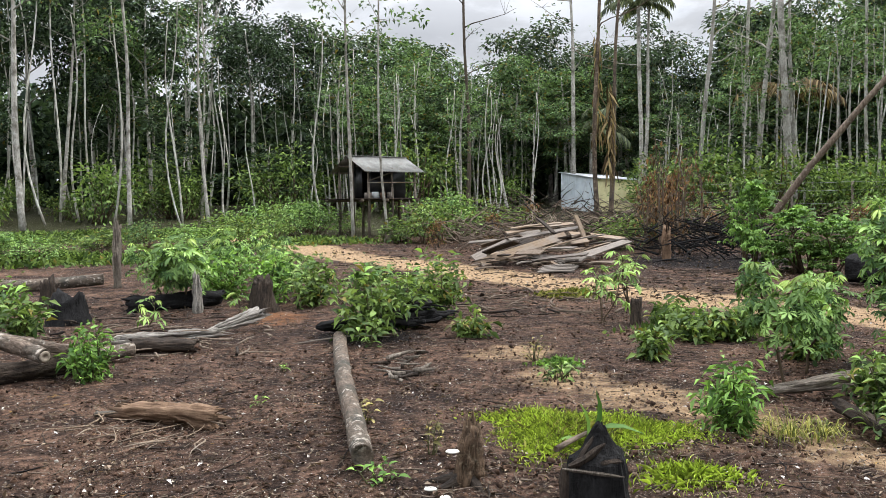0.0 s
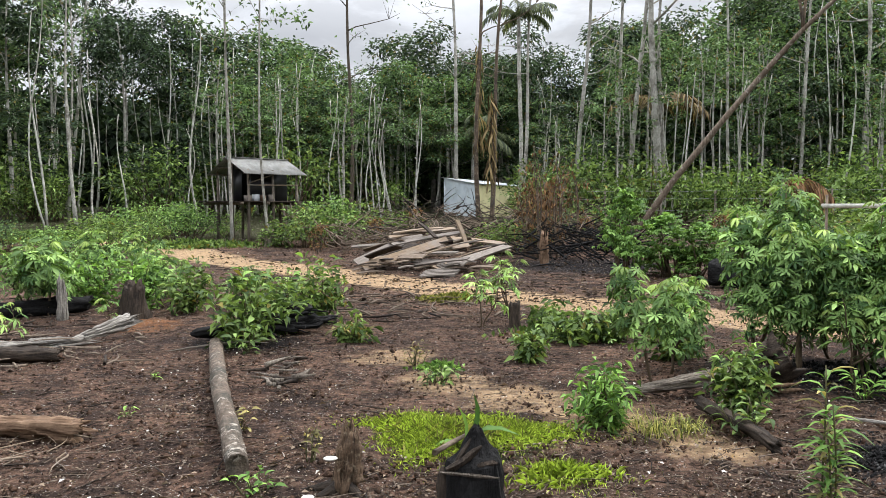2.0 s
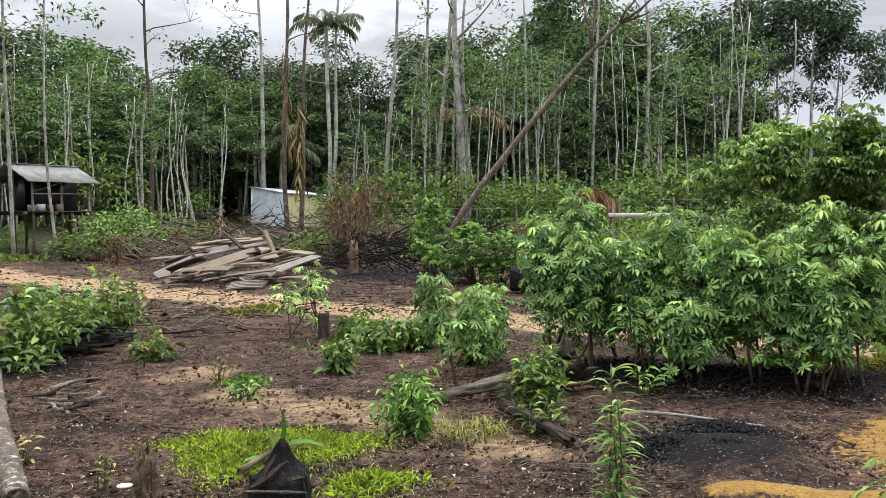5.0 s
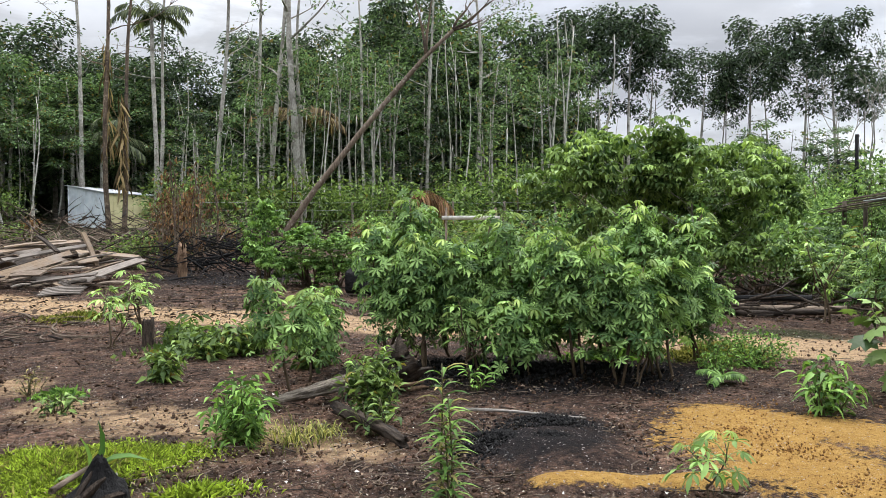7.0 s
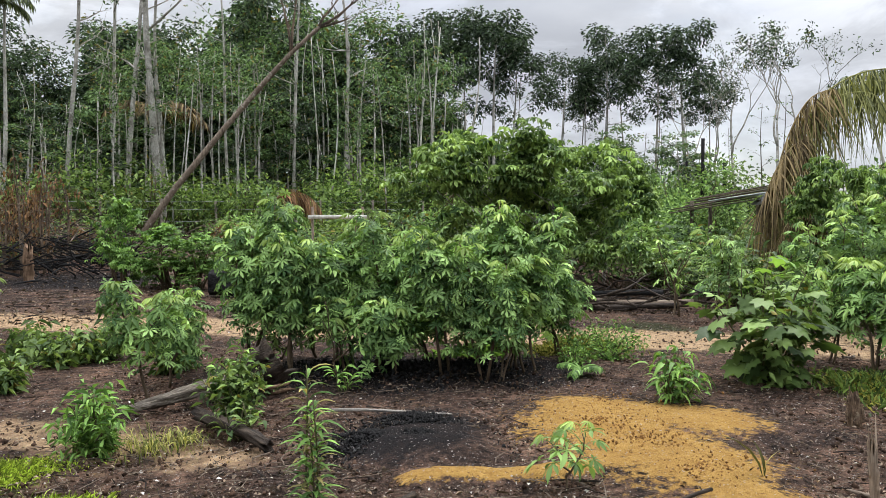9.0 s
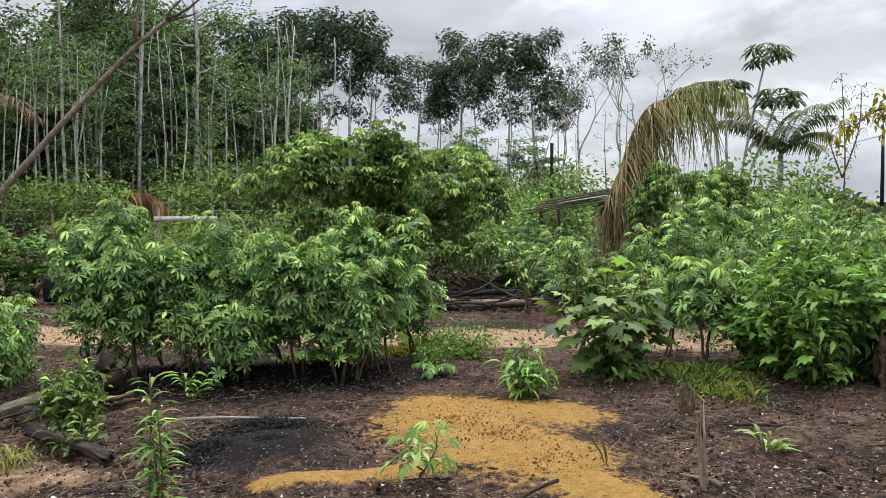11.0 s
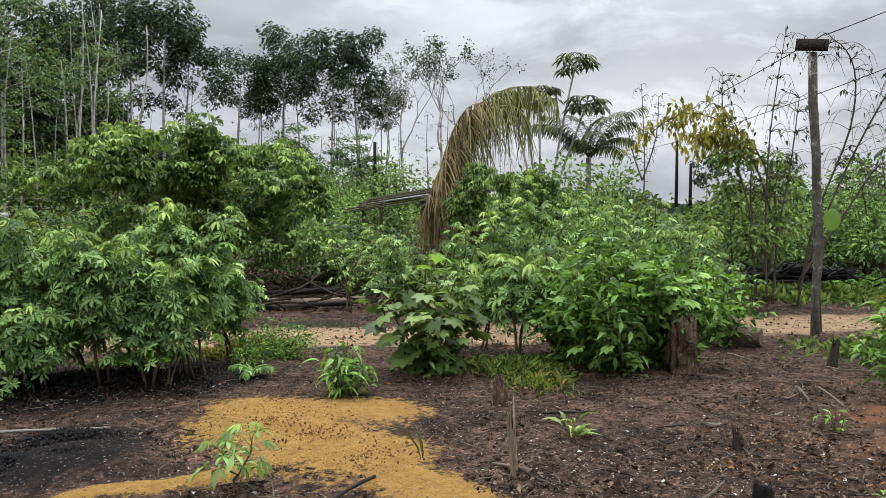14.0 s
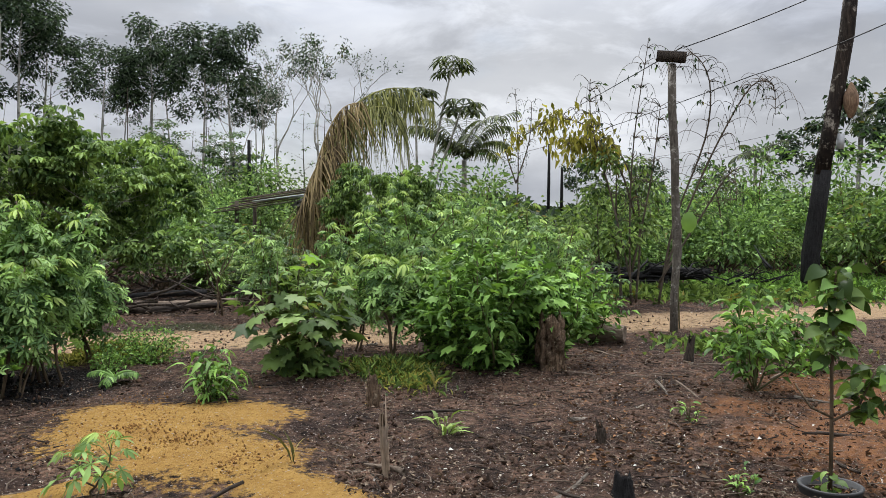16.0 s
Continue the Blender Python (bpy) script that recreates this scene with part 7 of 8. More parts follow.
def bare_shrub_tree(name, place, stems, label, seed, twigs=14, leaves=0, material=None, bark=None, thin=1.0, size_of=1.0):
    """Thin dead stems that curve over and end in drooping twigs; stems are lists of points."""
    r, g0 = random.Random(seed), np.random.default_rng(seed)
    top = thing(name, Matrix.Translation(place), label, "tree")
    ends = []
    for st in stems:
        pts = [Vector(p) for p in st]
        fine = []
        for i in range(len(pts) - 1):
            p0, p1, p2, p3 = pts[max(i - 1, 0)], pts[i], pts[i + 1], pts[min(i + 2, len(pts) - 1)]
            for k in range(4):
                s = k / 4
                fine.append(0.5 * (2 * p1 + (p2 - p0) * s + (2 * p0 - 5 * p1 + 4 * p2 - p3) * s * s + (3 * p1 - p0 - 3 * p2 + p3) * s ** 3))
        fine.append(pts[-1])
        n = len(fine)
        g, fine_twigs = Geo().tube(fine, [(0.024 * (1 - 0.8 * i / n)) * thin for i in range(n)], 5), Geo()
        for k in range(twigs):
            low = 0.48 if name.startswith("yellow") else 0.3
            q = fine[int(n * (low + (0.98 - low) * k / twigs))]
            a = r.uniform(0, 6.28)
            ln = r.uniform(0.12, 0.42)
            e = q + Vector((math.cos(a) * ln, math.sin(a) * ln, ln * r.uniform(-0.2, 0.6)))
            drop = ln * r.uniform(0.2, 1.5)
            e2 = e + Vector((math.cos(a) * ln * 0.35, math.sin(a) * ln * 0.35, -drop))
            arc = [q * (1 - s) ** 3 + (q.lerp(e, 0.6) + Vector((0, 0, ln * 0.25))) * 3 * s * (1 - s) ** 2 + (e + Vector((0, 0, ln * 0.2))) * 3 * s * s * (1 - s) + e2 * s ** 3 for s in (0, 0.2, 0.4, 0.6, 0.8, 1.0)]
            fine_twigs.tube(arc, [k2 * thin for k2 in (0.007, 0.006, 0.005, 0.0045, 0.004, 0.003)], 3, cap=False)
            ends += [e, e2, q.lerp(e, 0.6)]
        part("stem", g, bark or M_BARK_DARK, top)
        tagged(part("branchwork", fine_twigs, bark or M_BARK_DARK, top), kind="stuff")
    if leaves:
        cen = np.array([tuple(e) for e in ends])
        pick = g0.integers(0, len(cen), leaves)
        pos = cen[pick] + g0.normal(size=(leaves, 3)) * 0.07
        ln = 0.10 * size_of * g0.uniform(0.6, 1.3, leaves)
        way = g0.normal(size=(leaves, 3)) * 0.5 - np.array([0, 0, 0.8])
        part("foliage", cloud_mesh("foliage", *leaf_cloud(pos, way, ln, ln * 0.45)), material or M_LEAF_WOODS, top)
    return top


for nm, b, d, stems, lab, sd, tw, lv, mt in (
        ("dead_sapling", 86.0, 15.2, [[(0, 0, 0), (-0.05, 0, 1.5), (0.0, 0, 3.0), (0.2, 0, 4.6)], [(0, 0, 0.4), (-0.4, 0.2, 2.0), (-0.75, 0.1, 3.2), (-0.8, 0, 4.0)], [(0, 0, 0.6), (0.3, 0.2, 2.2), (0.45, 0.3, 3.6)]],
         "thin dead sapling with fine bare twigs", 1, 60, 130, M_LEAF_WOODS),
        ("dead_sapling", 87.8, 15.4, [[(0, 0, 0), (0.25, 0, 1.5), (0.75, 0, 3.0), (0.8, 0, 4.0), (0.5, 0, 4.5), (0.2, 0, 4.2)], [(0, 0, 0.3), (0.5, 0.2, 1.8), (1.0, 0.1, 3.0), (1.5, 0, 3.9), (1.85, 0, 3.9), (1.9, 0, 3.4)],
                                      [(0, 0, 0.4), (0.7, 0, 1.6), (1.2, 0, 2.4), (1.3, 0, 1.9)]], "thin dead sapling with arching drooping twigs", 2, 60, 90, M_LEAF_WOODS),
        ("yellow_leaved_tree", 85.4, 15.6, [[(0.25, 0, 0), (0.3, 0, 1.2), (0.2, 0, 2.1), (-0.2, 0, 2.9), (-1.0, 0, 3.4), (-1.6, 0, 3.3), (-1.95, 0, 3.0)], [(0.2, 0, 1.6), (-0.1, 0, 2.5), (-0.6, 0.1, 2.95), (-1.1, 0.1, 2.95)]], "slender tree with drooping yellow-green leaves", 3, 34, 620, None),
        ("bare_sapling", 77.8, 40, [[(0, 0, 0), (0.1, 0, 3), (0, 0, 5.5), (-0.1, 0, 7.0)], [(0, 0, 2.5), (0.6, 0, 4.5), (0.7, 0, 6.4)], [(0, 0, 2.5), (-0.5, 0, 4.0), (-0.8, 0, 5.6)]], "thin bare sapling against the sky", 4, 26, 260, M_LEAF_WOODS)):
    t = bare_shrub_tree(nm, Vector((0, 0, 0)), stems, lab, sd, tw, lv, mt if mt else leaf_mat("yellow_green_leaves", (0.25, 0.3, 0.04), (0.42, 0.46, 0.09)), thin=1.0 if d < 20 else 1.8, size_of=1.5 if lv > 400 else 1.0)
    t.matrix_world = frame_at(b, d)
slim = tree("slender_shrub_tree", 3.0, 731, 0.25, 1.9, 1300, 0.13, M_LEAF_TREE, M_BARK_DARK, 0.035, "slender tree with sparse green leaves", 12, 0.3, 0.5, "young trees", clump=0.09, tall=0.8)
scatter_copies(slim, [(at(85.4, 15.9), 0.3, 0.95), (at(83.9, 16.6), 2.0, 0.75)])
thk = thicket("leafy_tree", 3.0, 2.6, 660, 3800, 0.16, M_LEAF_CASSAVA_J, "leafy young tree beyond the post", "tree", "young trees", clumps=20)
scatter_copies(thk, [(at(85.2, 21.0), 0.3, 0.7), (at(87.5, 23.5), 1.3, 0.85), (at(91.5, 22.5), 2.3, 0.95), (at(98.8, 26), 2.9, 1.15), (at(94.0, 27), 3.9, 1.2), (at(102, 24), 0.9, 1.2), (at(76, 24), 4.4, 0.95), (at(72.5, 19.5), 5.0, 0.95), (at(69.8, 19.3), 5.6, 0.85), (at(60.0, 27), 5.6, 1.0), (at(57.0, 29), 1.6, 1.0)])
far = tree("distant_tree", 9, 720, 0.4, 5, 1200, 0.4, M_LEAF_WOODS, M_BARK_PALE, 0.12, "distant tree over the scrub", 10, 0.6, 0.5, "distant trees")
scatter_copies(far, [(at(99.4, 60), 0, 1.0), (at(96.4, 62), 1, 0.72), (at(101.8, 58), 2, 0.9), (at(104, 64), 3, 1.0), (at(82, 66), 3, 0.5), (at(90.6, 70), 4, 0.5), (at(110, 60), 1, 1.0), (at(87, 75), 1, .5)])

# far poles and the power lines
for b, d, h in ((80.0, 60, 5.4), (80.9, 60, 3.6), (59.4, 48, 4.6), (58.4, 52, 3.4), (60.8, 50, 3.2)):
    ob = part("dead_pole", Geo().tube([(0, 0, -0.3), (0.05, 0, h * 0.5), (0.0, 0, h)], [0.13, 0.12, 0.09], 7, 0.2, 3), M_CHAR)
    ob.matrix_world = Matrix.Translation(at(b, d))
    tagged(ob, "dark dead pole standing over the scrub", "pole", "dead poles")


def polar(b, d, z):
    return Vector((d * math.sin(radians(b)), d * math.cos(radians(b)), z))


def wire(a, b, sag, label="thin black power line"):
    a, b = Vector(a), Vector(b)
    ob = part("power_line", Geo().tube([a.lerp(b, s / 16) - Vector((0, 0, sag * 4 * (s / 16) * (1 - s / 16))) for s in range(17)], [0.008] * 17, 5), M_BLACK)
    tagged(ob, label + " across the sky", "wire", "power lines")


wire(polar(76.0, 55, 6.6), polar(89.2, 12.1, 4.0), 0.25)
wire(polar(89.2, 12.1, 3.98), polar(108, 12.5, 5.6), 0.1)
wire(polar(74.5, 45, 4.75), polar(93.4, 14, 3.86), 0.3)
wire(polar(93.4, 14, 3.86), polar(110, 9.5, 4.2), 0.1)
wire(polar(86.0, 42, 4.6), polar(103, 28, 5.3), 0.2)
wire(polar(86.0, 50, 4.4), polar(98.4, 19.5, 3.6), 0.2)

# ---- the burnt pole's own parts ----
g = Geo()
for i in range(9):
    t = i / 8
    g.v += [(math.cos(j * 0.7854) * 0.16 * math.sin(math.pi * (0.08 + 0.88 * t)), math.sin(j * 0.7854) * 0.16 * math.sin(math.pi * (0.08 + 0.88 * t)), t * 0.75) for j in range(8)]
g.f = [(i * 8 + j, i * 8 + (j + 1) % 8, i * 8 + 8 + (j + 1) % 8, i * 8 + 8 + j) for i in range(8) for j in range(8)]
nest = part("termite_nest", g, M_WOOD_RED, tall, "brown termite nest")
nest.location = (-0.05, -0.72, 3.7)
part("transformer_box", Geo().box(Matrix.Translation((0.1, -0.56, 3.22)), 0.16, 0.14, 0.32), M_BOX, tall, "grey metal box")

# a single large leaf on a climbing stem beside the wire post
climber = thing("climbing_plant", Matrix.Translation(at(89.3, 12.4)), "climbing stem with one large round green leaf", "plant")
part("stem", Geo().tube([(0, 0, -0.05), (0.03, 0.03, 0.5), (0.0, 0.02, 1.0), (0.02, 0.0, 1.42)], [0.012, 0.011, 0.009, 0.007], 5), M_STEM_GREEN, climber)
g = Geo()
for i in range(9):
    s = i / 8
    w0 = 0.11 * math.sin(math.pi * (0.04 + 0.93 * s)) ** 0.6
    c0 = Vector((-0.03 * math.sin(3.1 * s), -0.10, 1.38 + 0.30 * s))
    g.v += [tuple(c0 + Vector((0.02, -w0, 0))), tuple(c0), tuple(c0 + Vector((0.02, w0, 0)))]
g.f = [(i * 3 + k, i * 3 + k + 1, i * 3 + k + 4, i * 3 + k + 3) for i in range(8) for k in range(2)]
part("leaf", g, M_LEAF_BRIGHT_J, climber, "large round green leaf")

# ---- pot plant at the near edge ----
pot = thing("potted_plant", Matrix.Translation(at(99.3, 5.2)), "potted young tree with large drooping leaves", "plant")
g = Geo()
prof = [(0.0, 0.14), (0.1, 0.155), (0.2, 0.17), (0.215, 0.178), (0.215, 0.155), (0.14, 0.15)]
for z, rr in prof:
    g.v += [(math.cos(j * 0.2618) * rr, math.sin(j * 0.2618) * rr, z - 0.16) for j in range(24)]
g.f = [(i * 24 + j, i * 24 + (j + 1) % 24, i * 24 + 24 + (j + 1) % 24, i * 24 + 24 + j) for i in range(5) for j in range(24)] + [tuple(5 * 24 + j for j in range(24))]
part("pot", g, M_BLACK, pot, "black plastic pot")
part("stem", Geo().tube([(0, 0, -0.05), (0.01, 0, 0.35), (0.0, 0.01, 0.7), (0.02, 0, 1.3)], [0.013, 0.012, 0.011, 0.006], 6), M_STEM_BROWN, pot)
part("stem", Geo().tube([(0, 0, 0.42), (0.05, -0.14, 0.5), (0.03, -0.22, 0.72)], [0.009, 0.008, 0.005], 5), M_STEM_BROWN, pot)
part("stem", Geo().tube([(0, 0, 0.44), (-0.05, 0.12, 0.5), (0.0, 0.2, 0.62)], [0.008, 0.007, 0.004], 5), M_STEM_BROWN, pot)


def heart_leaf(length, width, droop, stem):
    g = Geo()
    stalk(g, (0, 0, 0), (stem, 0, 0.005), 0.003)
    blade(g, (stem, 0, 0.005), (1, 0, 0.25), (0, 0, 1), length, width, droop, (0.35, 0.8, 1.0, 1.0, 0.85, 0.5, 0.0), 0.14)
    return g.mesh("heart_leaf")


LF_HEART = with_mat([heart_leaf(0.13, 0.082, 0.3 + 0.12 * i, 0.03) for i in range(4)], M_LEAF_SHRUB) + with_mat([heart_leaf(0.115, 0.076, 0.45, 0.03)], M_LEAF_BRIGHT)
pr = random.Random(4)
for i in range(172):
    if i < 100:
        p, s = Vector((0.01, 0, 0.78 + 0.52 * i / 100)) + Vector((pr.uniform(-.06, .06), pr.uniform(-.06, .06), pr.uniform(-.04, .04))), 1.0
    elif i < 160:
        p, s = Vector((0.03, -0.2, 0.46 + 0.3 * (i - 100) / 60)) + Vector((pr.uniform(-.08, .08), pr.uniform(-.14, .1), 0)), 1.05
    else:
        p, s = Vector((0, 0, 0.02 + 0.01 * (i - 160))), 0.75
    a = i * 2.4
    put_leaf(pr.choice(LF_HEART), pot, aim(p, (math.cos(a), math.sin(a), pr.uniform(-0.9, 0.15)), s * pr.uniform(0.55, 1.15), pr.uniform(-0.8, 0.8)))

# ---- burnt heap, brown shrubs and hanging bark by the shed ----
brown = thicket("dry_shrub", 2.4, 1.4, 680, 330, 0.17, M_LEAF_DRY, "scorched shrub with brown dry leaves", "shrub", "scorched shrubs", stem_mat=M_BARK_DARK)
scatter_copies(brown, [(at(14.2, 23.5), 0, (0.42, 1.1)), (at(15.5, 23.3), 1, (0.38, 1.15)), (at(14.9, 24.5), 2.2, (0.5, 0.95)), (at(6.0, 31), 3.2, 0.6), (at(3.2, 27), 3.2, 0.5), (at(18, 28), 4.2, 0.5), (at(27, 27), 1.2, .6), (at(-0.5, 25), 1, .45)])


def brushwood(name, b0, b1, d0, d1, n, top_h, material, label, seed, lmin=0.6, lmax=2.2, rad=0.022):
    """A tangle of burnt branches, too many to count."""
    r = random.Random(seed)
    g = Geo()
    for _ in range(n):
        p = at(r.uniform(b0, b1), r.uniform(d0, d1), r.uniform(0.02, top_h) ** 1.0)
        a, ln = r.uniform(0, 6.28), r.uniform(lmin, lmax)
        ln *= 0.62
        q = p + Vector((math.cos(a) * ln, math.sin(a) * ln, r.uniform(-0.3, 0.9) * ln * 0.7 * min(1, top_h * 2)))
        q.z = max(q.z, gz(q.x, q.y) + 0.02)
        k = rad * r.uniform(0.4, 1.5)
        g.tube(curved(p, q, ln * 0.13, 5, r), [k, k, k * 0.8, k * 0.6, k * 0.3], 4)
    tagged(part(name, g, material), label, "brushwood", kind="stuff")


brushwood("dry_straw", -24.5, -16.5, 5.5, 6.6, 46, 0.05, M_PLANK, "dry straw and splinters round a rotten log", 13, 0.2, 0.7, 0.006)
brushwood("dark_brushwood", -27, -12, 8.4, 11, 60, 0.10, M_STICK, "broken grey branches among split logs", 14, 0.2, 0.9, 0.013)
brushwood("dark_brushwood", -4, 12, 11.0, 14.5, 70, 0.10, M_STICK, "broken grey branches beside the track", 15, 0.2, 1.1, 0.014)
brushwood("root_tangle", -4.6, -2.2, 6.6, 8.2, 12, 0.12, M_WOOD_GREY, "grey roots sticking out of the soil", 16, 0.25, 0.55, 0.022)
brushwood("grey_brushwood", 0.5, 13, 22.8, 30, 300, 0.75, M_STICK, "tangle of grey branches behind a plank heap", 17, 0.5, 2.2, 0.02)
brushwood("dark_brushwood", 2, 19, 23.5, 31, 260, 0.9, M_CHAR_BROWN, "tangle of scorched stems behind a plank heap", 18, 0.5, 2.2, 0.018)
brushwood("burnt_brushwood", 13.5, 21, 20.0, 26, 260, 0.7, M_CHAR, "tangle of charred branches on burnt ground", 1)
brushwood("grey_brushwood", -2, 22, 24, 40, 420, 0.9, M_STICK, "tangle of dry grey branches before the forest", 2, 0.6, 2.6, 0.02)
brushwood("grey_brushwood", 22, 44, 22, 36, 200, 0.7, M_STICK, "tangle of dry grey branches before the forest", 3, 0.6, 2.2, 0.02)
brushwood("dark_brushwood", -2, 20, 26, 42, 260, 1.2, M_CHAR_BROWN, "tangle of scorched stems before the forest", 4, 0.8, 2.4, 0.02)
brushwood("dark_brushwood", -26, -14, 10, 15, 70, 0.08, M_CHAR_BROWN, "scatter of scorched branches among logs", 5, 0.2, 0.9, 0.012)
brushwood("dark_brushwood", 2, 8, 11.0, 13, 30, 0.05, M_CHAR_BROWN, "scatter of scorched branches on bare soil", 6, 0.2, 0.8, 0.012)
brushwood("dark_brushwood", 50, 60, 13, 17, 90, 0.3, M_CHAR_BROWN, "scatter of scorched branches beyond the track", 7, 0.5, 2.0, 0.02)
brushwood("dark_brushwood", 82, 96, 7.4, 9.8, 34, 0.05, M_STICK, "scatter of dry branches on bare soil", 8, 0.2, 0.8, 0.009)
brushwood("burnt_brushwood", 83, 95, 17.6, 20.5, 80, 0.45, M_CHAR, "tangle of charred branches on burnt ground", 12, 0.4, 1.6, 0.025)
brushwood("root_tangle", -7.5, -1, 9.8, 10.5, 26, 0.3, M_CHAR, "charred splintered roots of a fallen tree", 9, 0.2, 0.55, 0.022)
brushwood("root_tangle", -5, -2.5, 7.0, 8.2, 8, 0.08, M_CHAR_BROWN, "grey roots sticking out of the soil", 10, 0.2, 0.5, 0.02)
brushwood("root_tangle", 27.5, 30, 6.9, 7.5, 26, 0.3, M_WOOD_RED, "torn reddish roots of a hollow log", 11, 0.2, 0.5, 0.022)

# upright scorched stems with dry leaves by the burnt heap
sr = random.Random(21)
for i, (b, dd) in enumerate(((13.7, 23.0), (14.0, 24.2), (14.6, 22.4), (15.3, 23.6), (15.9, 22.8), (16.2, 24.5), (15.0, 25.0), (17.2, 25.0))):
    hh = sr.uniform(1.8, 3.2)
    stems = [[(0, 0, 0), (sr.uniform(-.1, .1), 0, hh * 0.5), (sr.uniform(-.2, .2), sr.uniform(-.2, .2), hh * sr.uniform(0.8, 1.0))] for _ in range(3)]
    t = bare_shrub_tree("scorched_sapling", Vector((0, 0, 0)), stems, "scorched upright sapling with dry brown leaves", 50 + i, 12, 70, M_LEAF_DRY, M_BARK_BURNT, 1.1, 1.3)
    t.matrix_world = frame_at(b, dd)

# strips of loose bark and dead leaves hanging from the scorched trunks
for b, d, z0, z1, sd in ((10.6, 35.5, 3.6, 8.0, 1), (11.4, 34.7, 2.2, 6.0, 2)):
    g0 = np.random.default_rng(sd)
    n = 60
    base = at(b, d)
    z = g0.uniform(z0, z1, n)
    pos = np.stack([base.x + g0.normal(size=n) * 0.07, base.y + g0.normal(size=n) * 0.07, base.z + z], 1)
    way = np.stack([g0.normal(size=n) * 0.25, g0.normal(size=n) * 0.25, -np.ones(n)], 1)
    tagged(part("hanging_bark", cloud_mesh("hanging_bark", *leaf_cloud(pos, way, g0.uniform(0.5, 1.2, n), 0.09, 0.3, 0.1)), M_FROND_DRY), "strips of dry brown bark hanging on a trunk", "bark", kind="stuff")

# fence along the forest's edge
for i, b in enumerate((15.5, 19.2, 22.9, 26.4, 29.8, 33.4, 37.0, 40.5)):
    f = thing("fence_post", Matrix.Translation(at(b, 36)), "thin grey fence post at the forest's edge", "post", "fence posts")
    part("post", Geo().tube([(0, 0, -0.2), (0.02, 0, 0.8), (0, 0.02, 1.7)], [0.06, 0.055, 0.05], 6, 0.2, i), M_WOOD_GREY, f)
    if i:
        for z in (0.8, 1.3, 1.62):
            a, c = at((15.5, 19.2, 22.9, 26.4, 29.8, 33.4, 37.0, 40.5)[i - 1], 36, z), at(b, 36, z)
            tagged(part("fence_wire", Geo().tube([a, a.lerp(c, 0.5) - Vector((0, 0, 0.03)), c], [0.008] * 3, 4), M_BOX), "thin grey fence wire between posts", "wire", "fence wires")
board = part("pale_board", Geo().box(Matrix.Identity(4), 0.85, 0.03, 0.06), M_BARK_WHITE)
board.matrix_world = frame_at(34.6, 12.0) @ Matrix.Translation((0, 0, 1.55))
tagged(board, "pale board nailed across thin stakes behind cassava", "board")
for x in (-0.36, 0.36):
    st = part("stake", Geo().tube([(x, 0.03, -0.2), (x, 0.03, 1.7)], [0.02, 0.018], 6), M_STICK)
    st.matrix_world = frame_at(34.6, 12.0)
    tagged(st, "thin wooden stake behind the cassava plants", "stake", "stakes")

# ---- grass ----


def grass(name, cx, cy, rx, ry, n, h0, h1, material, label, seed, turn=0.0, w=0.0055):
    g0 = np.random.default_rng(seed)
    a, q = g0.uniform(0, 2 * np.pi, n), np.abs(g0.normal(size=n)) ** 0.8 * 0.62
    edge = 1 + 0.22 * np.sin(3 * a + seed) + 0.12 * np.sin(7 * a + 2 * seed)
    x, y = np.cos(a) * q * rx * edge, np.sin(a) * q * ry * edge
    ca, sa = math.cos(turn), math.sin(turn)
    px, py = cx + x * ca - y * sa, cy + x * sa + y * ca
    pz = np.array([gz(i, j) for i, j in zip(px, py)])
    pos = np.stack([px, py, pz - 0.005], 1)
    way = np.stack([g0.normal(size=n) * 0.5, g0.normal(size=n) * 0.5, np.ones(n)], 1)
    ln = g0.uniform(h0, h1, n) * np.maximum(1.15 - 0.5 * q, 0.35)
    tagged(part(name, cloud_mesh(name, *leaf_cloud(pos, way, ln, w, 0.2, 0.5)), material), label, "grass", kind="stuff")


grass("grass_patch", 0.72, 5.5, 0.5, 0.46, 18000, 0.05, 0.13, M_GRASS, "bright yellow-green patch of fine grass", 1, w=0.0045)
grass("grass_patch", 0.78, 5.42, 0.7, 0.55, 800, 0.04, 0.16, M_GRASS_DULL, "thin dull grass round a bright patch", 14, w=0.011)
grass("grass_patch", 1.22, 5.42, 0.36, 0.34, 7000, 0.04, 0.10, M_GRASS, "bright yellow-green patch of fine grass", 2, w=0.0045)
grass("grass_patch", 1.28, 4.5, 0.36, 0.2, 700, 0.05, 0.16, M_GRASS, "thin green grass on soil", 15, w=0.004)


def long_grass(cx, cy, spread, n, l0, l1, width, material, label, seed):
    """A tuft of long arching blades."""
    r, g = random.Random(seed), Geo()
    for i in range(n):
        a, q = r.uniform(0, 6.28), abs(r.gauss(0, 0.5)) * spread
        x, y = cx + math.cos(a) * q, cy + math.sin(a) * q
        a += r.uniform(-0.9, 0.9)
        blade(g, (x, y, gz(x, y) - 0.005), (math.cos(a), math.sin(a), r.uniform(1.0, 3.0)), (0, 0, 1), r.uniform(l0, l1), width * r.uniform(0.7, 1.2), r.uniform(0.5, 1.1), (0.8, 1.0, 0.85, 0.5, 0.0), 0.1)
    tagged(part("grass_tuft", g, material), label, "grass", kind="stuff")


